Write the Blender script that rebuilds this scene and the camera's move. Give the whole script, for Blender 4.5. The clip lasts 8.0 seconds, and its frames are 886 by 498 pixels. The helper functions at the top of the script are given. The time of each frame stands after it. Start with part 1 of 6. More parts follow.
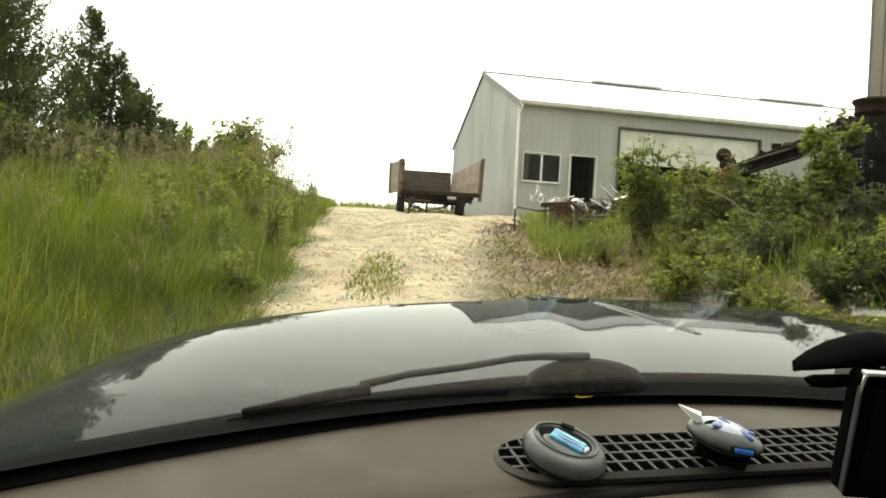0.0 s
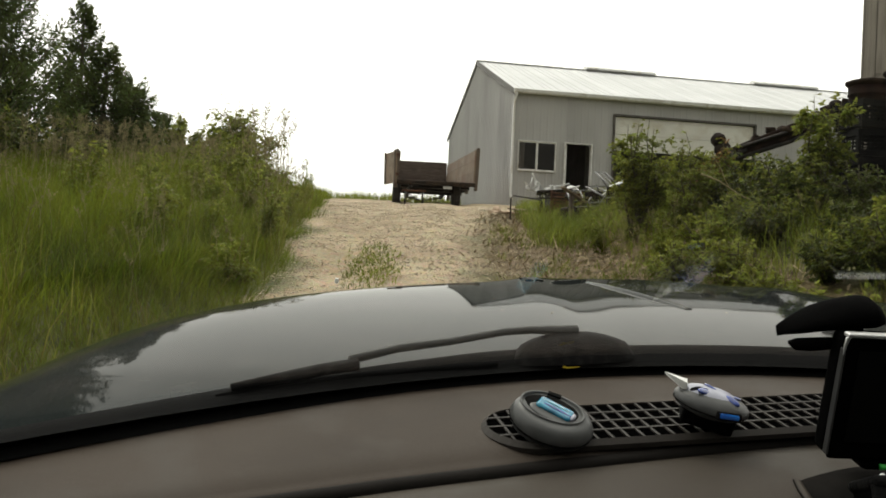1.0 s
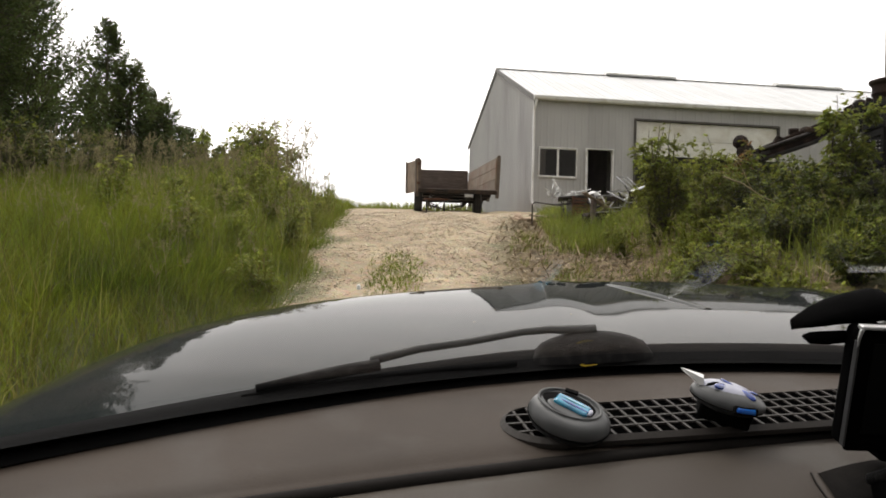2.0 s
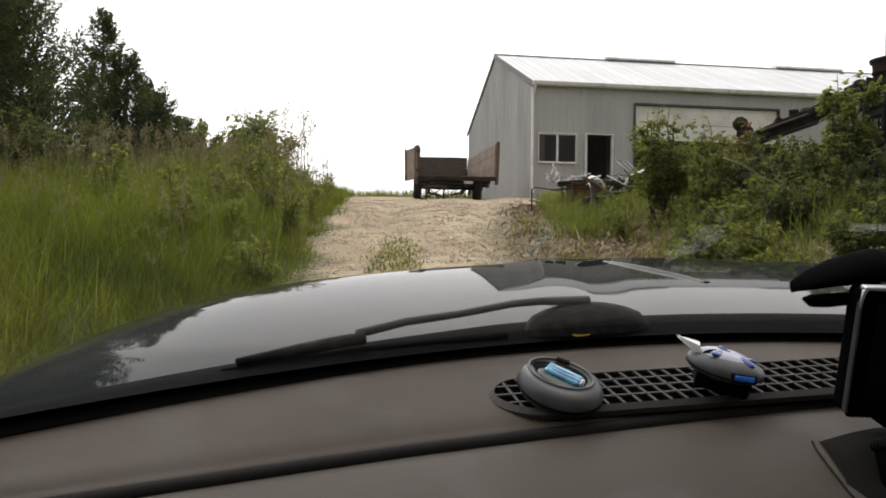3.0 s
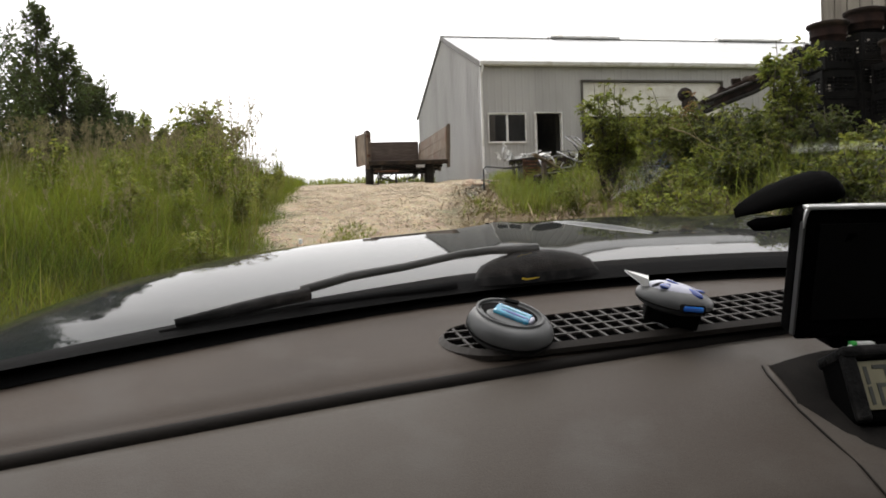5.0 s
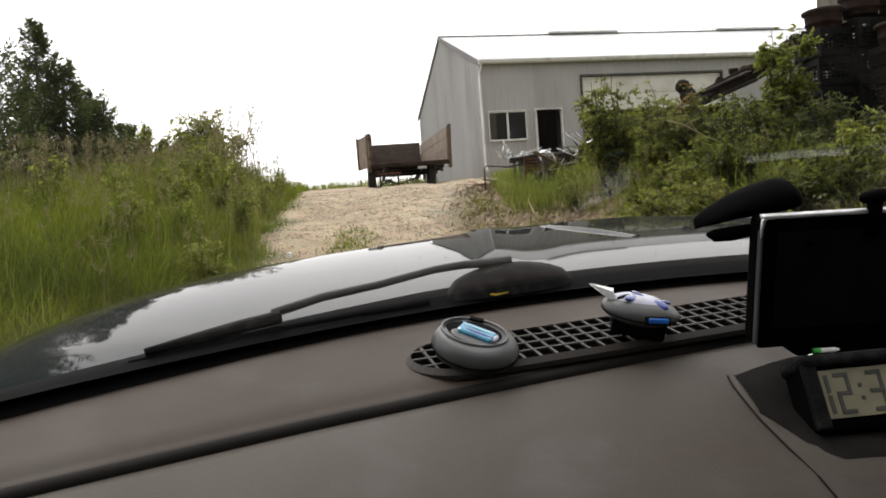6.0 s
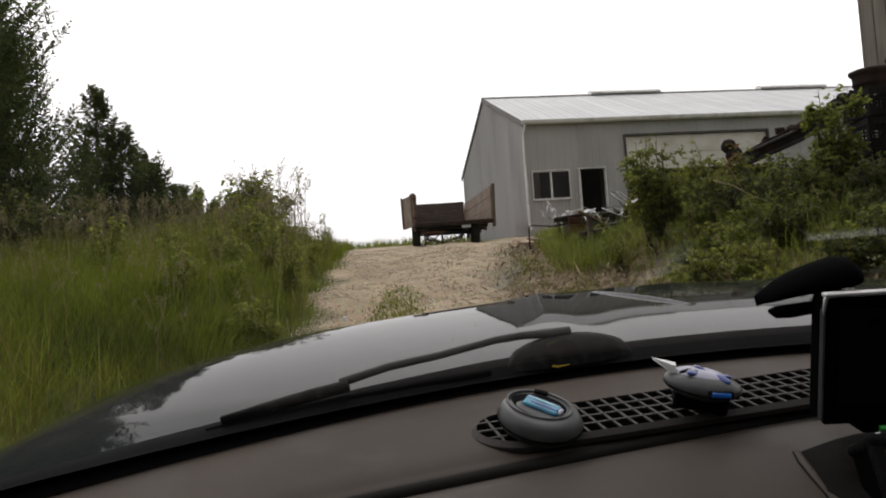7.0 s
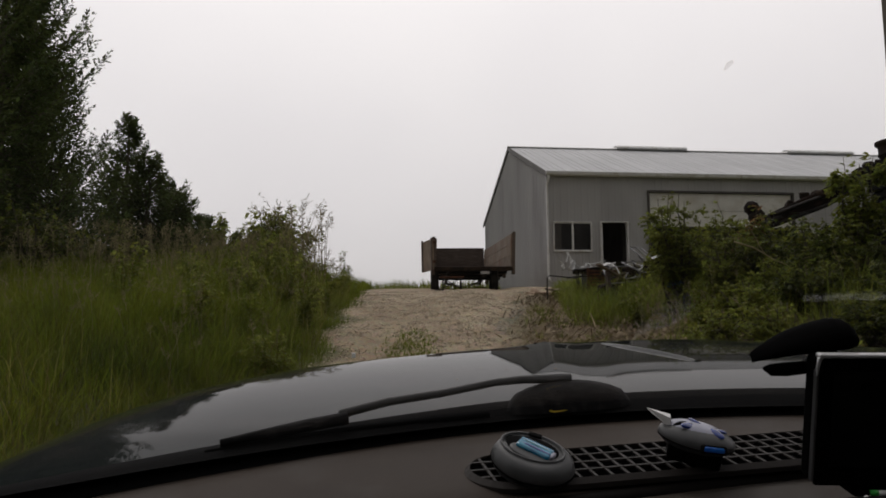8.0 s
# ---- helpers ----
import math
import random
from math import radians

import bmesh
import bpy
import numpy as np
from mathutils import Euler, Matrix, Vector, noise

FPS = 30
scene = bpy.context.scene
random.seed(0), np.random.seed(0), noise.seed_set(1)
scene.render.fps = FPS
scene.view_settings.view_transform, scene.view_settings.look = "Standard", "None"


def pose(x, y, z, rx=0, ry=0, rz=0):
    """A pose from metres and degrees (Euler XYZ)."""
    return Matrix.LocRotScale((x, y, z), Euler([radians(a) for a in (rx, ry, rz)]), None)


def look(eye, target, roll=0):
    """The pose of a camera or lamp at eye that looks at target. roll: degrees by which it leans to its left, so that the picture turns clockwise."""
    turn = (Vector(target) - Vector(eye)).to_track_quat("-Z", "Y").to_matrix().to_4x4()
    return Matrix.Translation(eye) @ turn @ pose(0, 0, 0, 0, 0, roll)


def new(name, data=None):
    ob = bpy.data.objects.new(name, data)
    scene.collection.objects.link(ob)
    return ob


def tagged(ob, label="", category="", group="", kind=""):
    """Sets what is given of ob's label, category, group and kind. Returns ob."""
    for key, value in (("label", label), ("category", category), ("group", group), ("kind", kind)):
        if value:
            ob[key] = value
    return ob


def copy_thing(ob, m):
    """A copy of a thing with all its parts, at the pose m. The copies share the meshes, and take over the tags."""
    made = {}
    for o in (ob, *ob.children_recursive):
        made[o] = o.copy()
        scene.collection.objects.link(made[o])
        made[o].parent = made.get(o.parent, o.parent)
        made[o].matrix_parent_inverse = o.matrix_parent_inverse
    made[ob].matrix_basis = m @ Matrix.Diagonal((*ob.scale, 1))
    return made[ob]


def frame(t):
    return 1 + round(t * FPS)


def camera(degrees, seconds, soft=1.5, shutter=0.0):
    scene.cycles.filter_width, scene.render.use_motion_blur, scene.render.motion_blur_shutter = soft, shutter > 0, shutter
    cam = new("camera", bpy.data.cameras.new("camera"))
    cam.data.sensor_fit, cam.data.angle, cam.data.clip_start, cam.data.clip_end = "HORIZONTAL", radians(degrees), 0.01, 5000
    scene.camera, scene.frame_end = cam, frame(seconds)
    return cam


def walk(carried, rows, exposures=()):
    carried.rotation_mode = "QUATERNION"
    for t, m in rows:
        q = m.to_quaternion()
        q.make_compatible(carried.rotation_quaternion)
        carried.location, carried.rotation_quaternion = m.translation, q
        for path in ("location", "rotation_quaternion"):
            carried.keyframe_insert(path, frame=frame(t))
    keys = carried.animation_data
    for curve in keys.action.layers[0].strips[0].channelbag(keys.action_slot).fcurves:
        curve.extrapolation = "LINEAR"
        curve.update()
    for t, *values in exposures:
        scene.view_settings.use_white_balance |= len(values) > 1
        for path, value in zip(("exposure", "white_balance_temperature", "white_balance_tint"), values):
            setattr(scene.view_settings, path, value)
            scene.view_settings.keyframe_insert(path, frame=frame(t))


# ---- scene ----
cam = camera(58.5, 8.0, soft=1.75, shutter=0.15)
walk(cam, [
    (0, pose(-6.365, -24.145, -1.682, 90.94, -3.43, -9.85)),
    (0.5, pose(-6.358, -24.138, -1.703, 89.74, -2.41, -9.73)),
    (1, pose(-6.350, -24.150, -1.704, 90.29, -2.48, -10.04)),
    (1.2, pose(-6.355, -24.157, -1.705, 90.37, -2.61, -9.67)),
    (2.3, pose(-6.333, -24.173, -1.714, 91.25, -1.14, -7.99)),
    (2.5, pose(-6.318, -24.164, -1.708, 91.46, -0.70, -8.13)),
    (3, pose(-6.322, -24.137, -1.738, 89.98, -0.85, -8.33)),
    (3.5, pose(-6.328, -24.102, -1.764, 88.39, 1.52, -9.08)),
    (4, pose(-6.299, -24.105, -1.761, 88.43, 4.01, -11.54)),
    (4.5, pose(-6.291, -24.105, -1.781, 89.29, 2.37, -11.73)),
    (4.7, pose(-6.305, -24.110, -1.786, 88.83, 1.71, -11.71)),
    (5.8, pose(-6.270, -24.126, -1.773, 89.15, 3.18, -10.78)),
    (6, pose(-6.255, -24.129, -1.765, 88.88, 4.04, -11.09)),
    (6.5, pose(-6.266, -24.128, -1.755, 88.03, 6.81, -8.94)),
    (7, pose(-6.286, -24.161, -1.744, 93.29, 3.85, -7.98)),
    (7.5, pose(-6.306, -24.167, -1.756, 96.44, 0.86, -5.99)),
    (8, pose(-6.273, -24.187, -1.753, 96.57, 0.33, -6.87)),
], exposures=[(0.0, 1.8, 7100, -6), (0.5, 0.4, 6900, 0), (1.0, 0.85, 6900, 2), (1.2, 1.25, 6800, 5), (2.3, 0.75, 6600, 10), (2.5, 0.1, 6500, 10), (3.0, 0.95, 6500, 10),
              (3.5, 1.12, 6500, 10), (4.0, 1.04, 6500, 10), (4.5, 1.12, 6500, 10), (6.0, 1.2, 6500, 10), (6.5, 1.12, 6500, 11), (7.0, 0.4, 6500, 12), (7.5, -0.4, 6520, 13), (8.0, -0.48, 6520, 13)])

# ---------------------------------------------------------------- light: bright overcast sky
world = bpy.data.worlds.new("overcast_sky")
scene.world = world
world.use_nodes = True
wn, wl = world.node_tree.nodes, world.node_tree.links
sky = wn.new("ShaderNodeTexSky")
sky.sky_type, sky.sun_disc = "NISHITA", False
sky.sun_elevation, sky.sun_rotation = radians(64), radians(-26)
dull = wn.new("ShaderNodeHueSaturation")
dull.inputs["Saturation"].default_value = 0.15
dull.inputs["Value"].default_value = 0.12
cloud = wn.new("ShaderNodeTexNoise")
cloud.inputs["Scale"].default_value, cloud.inputs["Detail"].default_value = 1.6, 5
cramp = wn.new("ShaderNodeValToRGB")
cramp.color_ramp.elements[0].position, cramp.color_ramp.elements[0].color = 0.3, (0.86, 0.825, 0.835, 1)
cramp.color_ramp.elements[1].position, cramp.color_ramp.elements[1].color = 0.7, (1.0, 0.962, 0.95, 1)
wco = wn.new("ShaderNodeTexCoord")
wl.new(wco.outputs["Generated"], cloud.inputs["Vector"])
wl.new(cloud.outputs["Fac"], cramp.inputs["Fac"])
wmix = wn.new("ShaderNodeMix")
wmix.data_type = "RGBA"
wmix.inputs[0].default_value = 0.85
wl.new(sky.outputs["Color"], dull.inputs["Color"])
wl.new(dull.outputs["Color"], wmix.inputs[6])
wl.new(cramp.outputs["Color"], wmix.inputs[7])
wxyz, rise, grade = wn.new("ShaderNodeSeparateXYZ"), wn.new("ShaderNodeMapRange"), wn.new("ShaderNodeMix")
wl.new(wco.outputs["Generated"], wxyz.inputs[0])
wl.new(wxyz.outputs["Z"], rise.inputs["Value"])
rise.inputs["From Min"].default_value, rise.inputs["From Max"].default_value = 0.0, 0.5
rise.inputs["To Min"].default_value, rise.inputs["To Max"].default_value = 0.74, 1.3
grade.data_type, grade.blend_type = "RGBA", "MULTIPLY"
grade.inputs[0].default_value = 1.0
wl.new(wmix.outputs[2], grade.inputs[6])
wl.new(rise.outputs[0], grade.inputs[7])
# the veiled sun stands ahead: that half of the sky is the brighter one
ahead, glow, lit = wn.new("ShaderNodeVectorMath"), wn.new("ShaderNodeMapRange"), wn.new("ShaderNodeMix")
ahead.operation = "DOT_PRODUCT"
ahead.inputs[1].default_value = (0.0, 0.97, 0.26)
wl.new(wco.outputs["Generated"], ahead.inputs[0])
wl.new(ahead.outputs["Value"], glow.inputs["Value"])
glow.interpolation_type = "SMOOTHSTEP"
glow.inputs["From Min"].default_value, glow.inputs["From Max"].default_value = -0.6, 0.8
glow.inputs["To Min"].default_value, glow.inputs["To Max"].default_value = 0.34, 1.0
lit.data_type, lit.blend_type = "RGBA", "MULTIPLY"
lit.inputs[0].default_value = 1.0
wl.new(grade.outputs[2], lit.inputs[6])
wl.new(glow.outputs[0], lit.inputs[7])
wl.new(lit.outputs[2], wn["Background"].inputs["Color"])
wn["Background"].inputs["Strength"].default_value = 1.2
sun = new("sun", bpy.data.lights.new("sun", "SUN"))
sun.data.energy, sun.data.angle, sun.data.color = 0.7, radians(25), (1.0, 0.97, 0.92)
sun.matrix_world = look((0, 0, 30), (6.4, -13.1, 0))


# ---------------------------------------------------------------- materials
def mat(name, c1, c2, scale=4.0, rough=0.75, metal=0.0, bump=0.15, bscale=40.0, spec=0.4, coat=0.0, stretch=(1, 1, 1),
        dirt=None, dscale=1.2, island=0.0, piece=0.0):
    m = bpy.data.materials.new(name)
    m.use_nodes = True
    n, l = m.node_tree.nodes, m.node_tree.links
    p = n["Principled BSDF"]
    co, mp = n.new("ShaderNodeTexCoord"), n.new("ShaderNodeMapping")
    mp.inputs["Scale"].default_value = stretch
    l.new(co.outputs["Object"], mp.inputs["Vector"])
    big, fine = n.new("ShaderNodeTexNoise"), n.new("ShaderNodeTexNoise")
    big.inputs["Scale"].default_value, big.inputs["Detail"].default_value = scale, 6
    fine.inputs["Scale"].default_value, fine.inputs["Detail"].default_value = bscale, 4
    for t in (big, fine):
        l.new(mp.outputs["Vector"], t.inputs["Vector"])
    ramp = n.new("ShaderNodeValToRGB")
    ramp.color_ramp.elements[0].position, ramp.color_ramp.elements[0].color = 0.33, (*c1, 1)
    ramp.color_ramp.elements[1].position, ramp.color_ramp.elements[1].color = 0.67, (*c2, 1)
    l.new(big.outputs["Fac"], ramp.inputs["Fac"])
    grain = n.new("ShaderNodeMix")
    grain.data_type, grain.blend_type = "RGBA", "MULTIPLY"
    grain.inputs[0].default_value = 0.45
    gr = n.new("ShaderNodeValToRGB")
    gr.color_ramp.elements[0].position, gr.color_ramp.elements[0].color = 0.3, (0.55, 0.55, 0.55, 1)
    gr.color_ramp.elements[1].position, gr.color_ramp.elements[1].color = 0.65, (1.1, 1.1, 1.1, 1)
    l.new(fine.outputs["Fac"], gr.inputs["Fac"])
    l.new(ramp.outputs["Color"], grain.inputs[6])
    l.new(gr.outputs["Color"], grain.inputs[7])
    col = grain.outputs[2]
    if dirt:
        dn, dr, dm = n.new("ShaderNodeTexNoise"), n.new("ShaderNodeValToRGB"), n.new("ShaderNodeMix")
        dn.inputs["Scale"].default_value, dn.inputs["Detail"].default_value = dscale, 8
        dr.color_ramp.elements[0].position, dr.color_ramp.elements[1].position = 0.5, 0.68
        dm.data_type = "RGBA"
        l.new(mp.outputs["Vector"], dn.inputs["Vector"])
        l.new(dn.outputs["Fac"], dr.inputs["Fac"])
        l.new(dr.outputs["Color"], dm.inputs[0])
        l.new(col, dm.inputs[6])
        dm.inputs[7].default_value = (*dirt, 1)
        col = dm.outputs[2]
    if island or piece:
        hs = n.new("ShaderNodeHueSaturation")
        rnd = n.new("ShaderNodeNewGeometry").outputs["Random Per Island"] if island else n.new("ShaderNodeObjectInfo").outputs["Random"]
        a = island or piece
        for k, (lo, hi) in (("Value", (1 - a, 1 + a)), ("Hue", (0.5 - a * 0.05, 0.5 + a * 0.05))):
            r = n.new("ShaderNodeMapRange")
            r.inputs["To Min"].default_value, r.inputs["To Max"].default_value = lo, hi
            l.new(rnd, r.inputs["Value"])
            l.new(r.outputs["Result"], hs.inputs[k])
        l.new(col, hs.inputs["Color"])
        col = hs.outputs["Color"]
    l.new(col, p.inputs["Base Color"])
    p.inputs["Roughness"].default_value, p.inputs["Metallic"].default_value = rough, metal
    p.inputs["Specular IOR Level"].default_value, p.inputs["Coat Weight"].default_value = spec, coat
    p.inputs["Coat Roughness"].default_value = 0.03
    if bump:
        b = n.new("ShaderNodeBump")
        b.inputs["Strength"].default_value, b.inputs["Distance"].default_value = bump, 0.02
        l.new(fine.outputs["Fac"], b.inputs["Height"])
        l.new(b.outputs["Normal"], p.inputs["Normal"])
    return m


def leaf_mat(name, c1, c2, thin=0.35, rough=0.42, var=0.45):
    """Foliage: colour varies leaf by leaf and in patches, and some light passes through."""
    m = mat(name, c1, c2, scale=1.3, rough=rough, bump=0, bscale=9, spec=0.14, island=var)
    n, l = m.node_tree.nodes, m.node_tree.links
    p, out = n["Principled BSDF"], n["Material Output"]
    col = p.inputs["Base Color"].links[0].from_socket
    tr, mx = n.new("ShaderNodeBsdfTranslucent"), n.new("ShaderNodeMixShader")
    mx.inputs[0].default_value = thin
    l.new(col, tr.inputs["Color"])
    l.new(p.outputs[0], mx.inputs[1])
    l.new(tr.outputs[0], mx.inputs[2])
    l.new(mx.outputs[0], out.inputs["Surface"])
    return m


def clear_glass(name, ior, tint=(1, 1, 1), rough=0.0):
    """A thin pane: it lets light straight through and mirrors by Fresnel."""
    m = bpy.data.materials.new(name)
    m.use_nodes = True
    n, l = m.node_tree.nodes, m.node_tree.links
    n.remove(n["Principled BSDF"])
    tr, gl, fr, mx = (n.new("ShaderNode" + k) for k in ("BsdfTransparent", "BsdfGlossy", "Fresnel", "MixShader"))
    tr.inputs["Color"].default_value = (*tint, 1)
    gl.inputs["Roughness"].default_value, fr.inputs["IOR"].default_value = rough, ior
    l.new(fr.outputs[0], mx.inputs[0])
    l.new(tr.outputs[0], mx.inputs[1])
    l.new(gl.outputs[0], mx.inputs[2])
    l.new(mx.outputs[0], n["Material Output"].inputs["Surface"])
    return m


M_SIDING = mat("grey_painted_steel", (0.37, 0.367, 0.36), (0.425, 0.42, 0.413), 0.7, 0.5, bump=0.02, bscale=60, stretch=(1, 1, 0.3), piece=0.03,
               dirt=(0.31, 0.306, 0.298), dscale=0.9)
M_ROOF = mat("white_painted_steel", (0.41, 0.415, 0.42), (0.47, 0.475, 0.48), 0.6, 0.45, bump=0.02, bscale=50, piece=0.04)
M_TRIM = mat("white_trim", (0.68, 0.68, 0.67), (0.76, 0.76, 0.75), 3, 0.4, bump=0.02, dirt=(0.5, 0.48, 0.44), dscale=5)
M_DARKTRIM = mat("dark_trim", (0.05, 0.045, 0.04), (0.09, 0.08, 0.07), 5, 0.6)
M_DOORPANEL = mat("white_door_panel", (0.62, 0.61, 0.56), (0.72, 0.71, 0.66), 1.5, 0.5, bump=0.05, dirt=(0.5, 0.47, 0.4), dscale=2)
M_INSIDE = mat("barn_inside", (0.05, 0.048, 0.045), (0.09, 0.085, 0.08), 2, 0.9)
M_PANEBACK = mat("grey_pane_backing", (0.045, 0.047, 0.052), (0.07, 0.073, 0.08), 2, 0.8, bump=0.05)
M_CONCRETE = mat("concrete", (0.3, 0.29, 0.27), (0.4, 0.39, 0.37), 3, 0.9, bump=0.3)
M_PANE = clear_glass("window_glass", 2.3, (0.4, 0.42, 0.43))
M_WOOD = mat("weathered_wood", (0.072, 0.053, 0.042), (0.142, 0.113, 0.09), 5, 0.85, bump=0.4, bscale=30, stretch=(1, 1, 6), dirt=(0.08, 0.055, 0.045), piece=0.25)
M_WOODPALE = mat("pale_plywood", (0.15, 0.115, 0.086), (0.25, 0.2, 0.152), 4, 0.85, bump=0.3, dirt=(0.16, 0.1, 0.07), dscale=2.0, piece=0.15)
M_RUST = mat("rusty_steel", (0.06, 0.03, 0.02), (0.15, 0.065, 0.035), 8, 0.8, metal=0.3, bump=0.4)
M_DARKSTEEL = mat("dark_steel", (0.012, 0.011, 0.010), (0.032, 0.026, 0.022), 9, 0.6, metal=0.4, bump=0.3)
M_RUSTDARK = mat("blackened_rusty_iron", (0.010, 0.008, 0.007), (0.035, 0.022, 0.016), 9, 0.85, bump=0.5, spec=0.15, piece=0.4)
M_RUBBER = mat("tyre_rubber", (0.02, 0.02, 0.02), (0.045, 0.043, 0.04), 10, 0.85, bump=0.3)
M_BARK = mat("bark", (0.045, 0.04, 0.024), (0.10, 0.088, 0.055), 12, 0.95, bump=0.8, stretch=(1, 1, 0.3))
# leaf tones: shrubs mix the lighter ones in upwards as painted top light
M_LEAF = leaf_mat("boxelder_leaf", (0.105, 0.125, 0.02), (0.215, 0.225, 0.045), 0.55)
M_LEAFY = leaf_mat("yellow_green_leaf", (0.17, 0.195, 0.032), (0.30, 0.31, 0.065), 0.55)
M_DRYLEAF = leaf_mat("browning_leaf", (0.17, 0.09, 0.035), (0.28, 0.17, 0.06), 0.4)
M_TIPGRASS = leaf_mat("yellowing_grass_blade", (0.12, 0.13, 0.022), (0.24, 0.21, 0.06), 0.5)
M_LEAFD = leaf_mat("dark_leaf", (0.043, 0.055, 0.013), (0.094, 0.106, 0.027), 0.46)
M_NEEDLE = leaf_mat("cedar_needles", (0.04, 0.057, 0.018), (0.10, 0.122, 0.036), 0.4, 0.7)
M_GRASS = leaf_mat("grass_blade", (0.076, 0.105, 0.011), (0.185, 0.21, 0.022), 0.55, 0.6)
M_VERGE = leaf_mat("verge_grass_blade", (0.105, 0.135, 0.018), (0.215, 0.228, 0.042), 0.55)
M_STRAW = leaf_mat("seed_head", (0.17, 0.145, 0.075), (0.3, 0.26, 0.15), 0.3, 0.8, 0.25)
M_STONE = mat("limestone_gravel", (0.34, 0.275, 0.195), (0.62, 0.53, 0.41), 20, 0.9, bump=0.3, island=0.35)
M_CHIPS = mat("dry_stalks", (0.2, 0.145, 0.09), (0.36, 0.28, 0.19), 20, 0.9, island=0.4)
M_CRATE = mat("black_crate_plastic", (0.0035, 0.0035, 0.0035), (0.008, 0.0075, 0.007), 10, 0.7, bump=0.05, spec=0.1)
M_POT = mat("rusty_red_rim", (0.010, 0.007, 0.0065), (0.03, 0.016, 0.012), 6, 0.85, bump=0.2, spec=0.08)
M_PLASTIC = mat("white_torn_plastic", (0.5, 0.5, 0.49), (0.68, 0.68, 0.66), 5, 0.5, bump=0.2)
M_ALU = mat("bare_aluminium", (0.5, 0.5, 0.5), (0.65, 0.65, 0.65), 6, 0.3, metal=0.9, bump=0.1)
M_DULLALU = mat("dull_aluminium", (0.16, 0.16, 0.165), (0.3, 0.3, 0.31), 9, 0.5, metal=0.5, bump=0.1)
M_CARDBOARD = mat("pale_board", (0.45, 0.33, 0.24), (0.55, 0.42, 0.32), 3, 0.9)
M_PLANK = mat("grey_barn_board", (0.16, 0.14, 0.12), (0.34, 0.31, 0.27), 3, 0.9, bump=0.5, bscale=25, stretch=(1, 1, 0.08), piece=0.25)
# the car
M_PAINT = mat("dark_green_car_paint", (0.014, 0.017, 0.017), (0.02, 0.023, 0.023), 2, 0.03, bump=0, spec=0.02, dirt=(0.026, 0.027, 0.026), dscale=9)
M_DASH = mat("taupe_dash_vinyl", (0.029, 0.0212, 0.0152), (0.042, 0.0315, 0.0236), 6, 0.7, bump=0.1, bscale=700, spec=0.2, dirt=(0.047, 0.0395, 0.0335), dscale=7)
M_PAD = mat("grey_taupe_dash_pad", (0.033, 0.0255, 0.0193), (0.043, 0.0358, 0.0282), 5, 0.65, bump=0.1, bscale=700, spec=0.2, dirt=(0.050, 0.0445, 0.0385), dscale=7)
M_WIPER = mat("dull_wiper_steel", (0.012, 0.013, 0.012), (0.02, 0.021, 0.02), 20, 0.5, bump=0.05, bscale=200, spec=0.3)
M_BLACK = mat("black_rubber_trim", (0.0015, 0.0015, 0.0015), (0.0025, 0.0025, 0.0025), 20, 0.8, bump=0.1, bscale=200, spec=0.05)
M_SEAMSHADE = mat("dark_seam_and_lip_shade", (0.006, 0.005, 0.0042), (0.009, 0.0075, 0.0062), 6, 0.75, bump=0.05, bscale=300, spec=0.08)
M_COWL = mat("black_cowl_plastic", (0.003, 0.003, 0.003), (0.006, 0.006, 0.006), 30, 0.6, bump=0.2, bscale=300, dirt=(0.014, 0.0135, 0.013), dscale=60, spec=0.05)
M_VENT = mat("brown_grille_plastic", (0.016, 0.0133, 0.0112), (0.022, 0.0185, 0.0157), 10, 0.6, bump=0.05, bscale=300, spec=0.2)
# near-blacks for seams and for shade painted into openings
M_DARKGAP = mat("dark_gap_and_shade", (0.003, 0.003, 0.003), (0.006, 0.006, 0.006), 10, 0.9, bump=0, spec=0.08)
M_SLOTSHADE = mat("black_slot_shade", (0.0008, 0.0008, 0.0008), (0.0012, 0.0012, 0.0012), 10, 1.0, bump=0, spec=0.0)
M_CLOCKSHADE = mat("soft_black_clock_shade", (0.009, 0.0085, 0.008), (0.013, 0.012, 0.011), 30, 1.0, bump=0.2, bscale=500, spec=0.02)
M_SILVER = mat("silver_grey_plastic", (0.05, 0.052, 0.052), (0.07, 0.072, 0.072), 15, 0.4, bump=0, bscale=30, spec=0.4)
M_SHELL = mat("dark_grey_plastic", (0.02, 0.02, 0.02), (0.03, 0.03, 0.03), 15, 0.45, bump=0, bscale=30, spec=0.5)
M_PALEPLASTIC = mat("pale_lilac_plastic", (0.27, 0.28, 0.35), (0.36, 0.37, 0.44), 30, 0.3, bump=0, spec=0.5)
M_PALEBLUE = mat("pale_blue_highlight", (0.2, 0.42, 0.52), (0.3, 0.52, 0.6), 60, 0.15, bump=0, spec=0.5)
M_GEL = mat("blue_gel", (0.012, 0.14, 0.26), (0.03, 0.27, 0.4), 60, 0.12, bump=0, spec=0.6, coat=0.5)
M_GELD = mat("deep_blue_gel", (0.01, 0.08, 0.4), (0.018, 0.17, 0.58), 60, 0.12, bump=0, spec=0.6, coat=0.5)
M_GELN = mat("navy_gel", (0.01, 0.03, 0.16), (0.02, 0.05, 0.26), 60, 0.15, bump=0, spec=0.6, coat=0.5)
M_GPSBODY = mat("black_device_plastic", (0.001, 0.001, 0.001), (0.002, 0.002, 0.002), 30, 0.8, bump=0.05, bscale=300, spec=0.012)
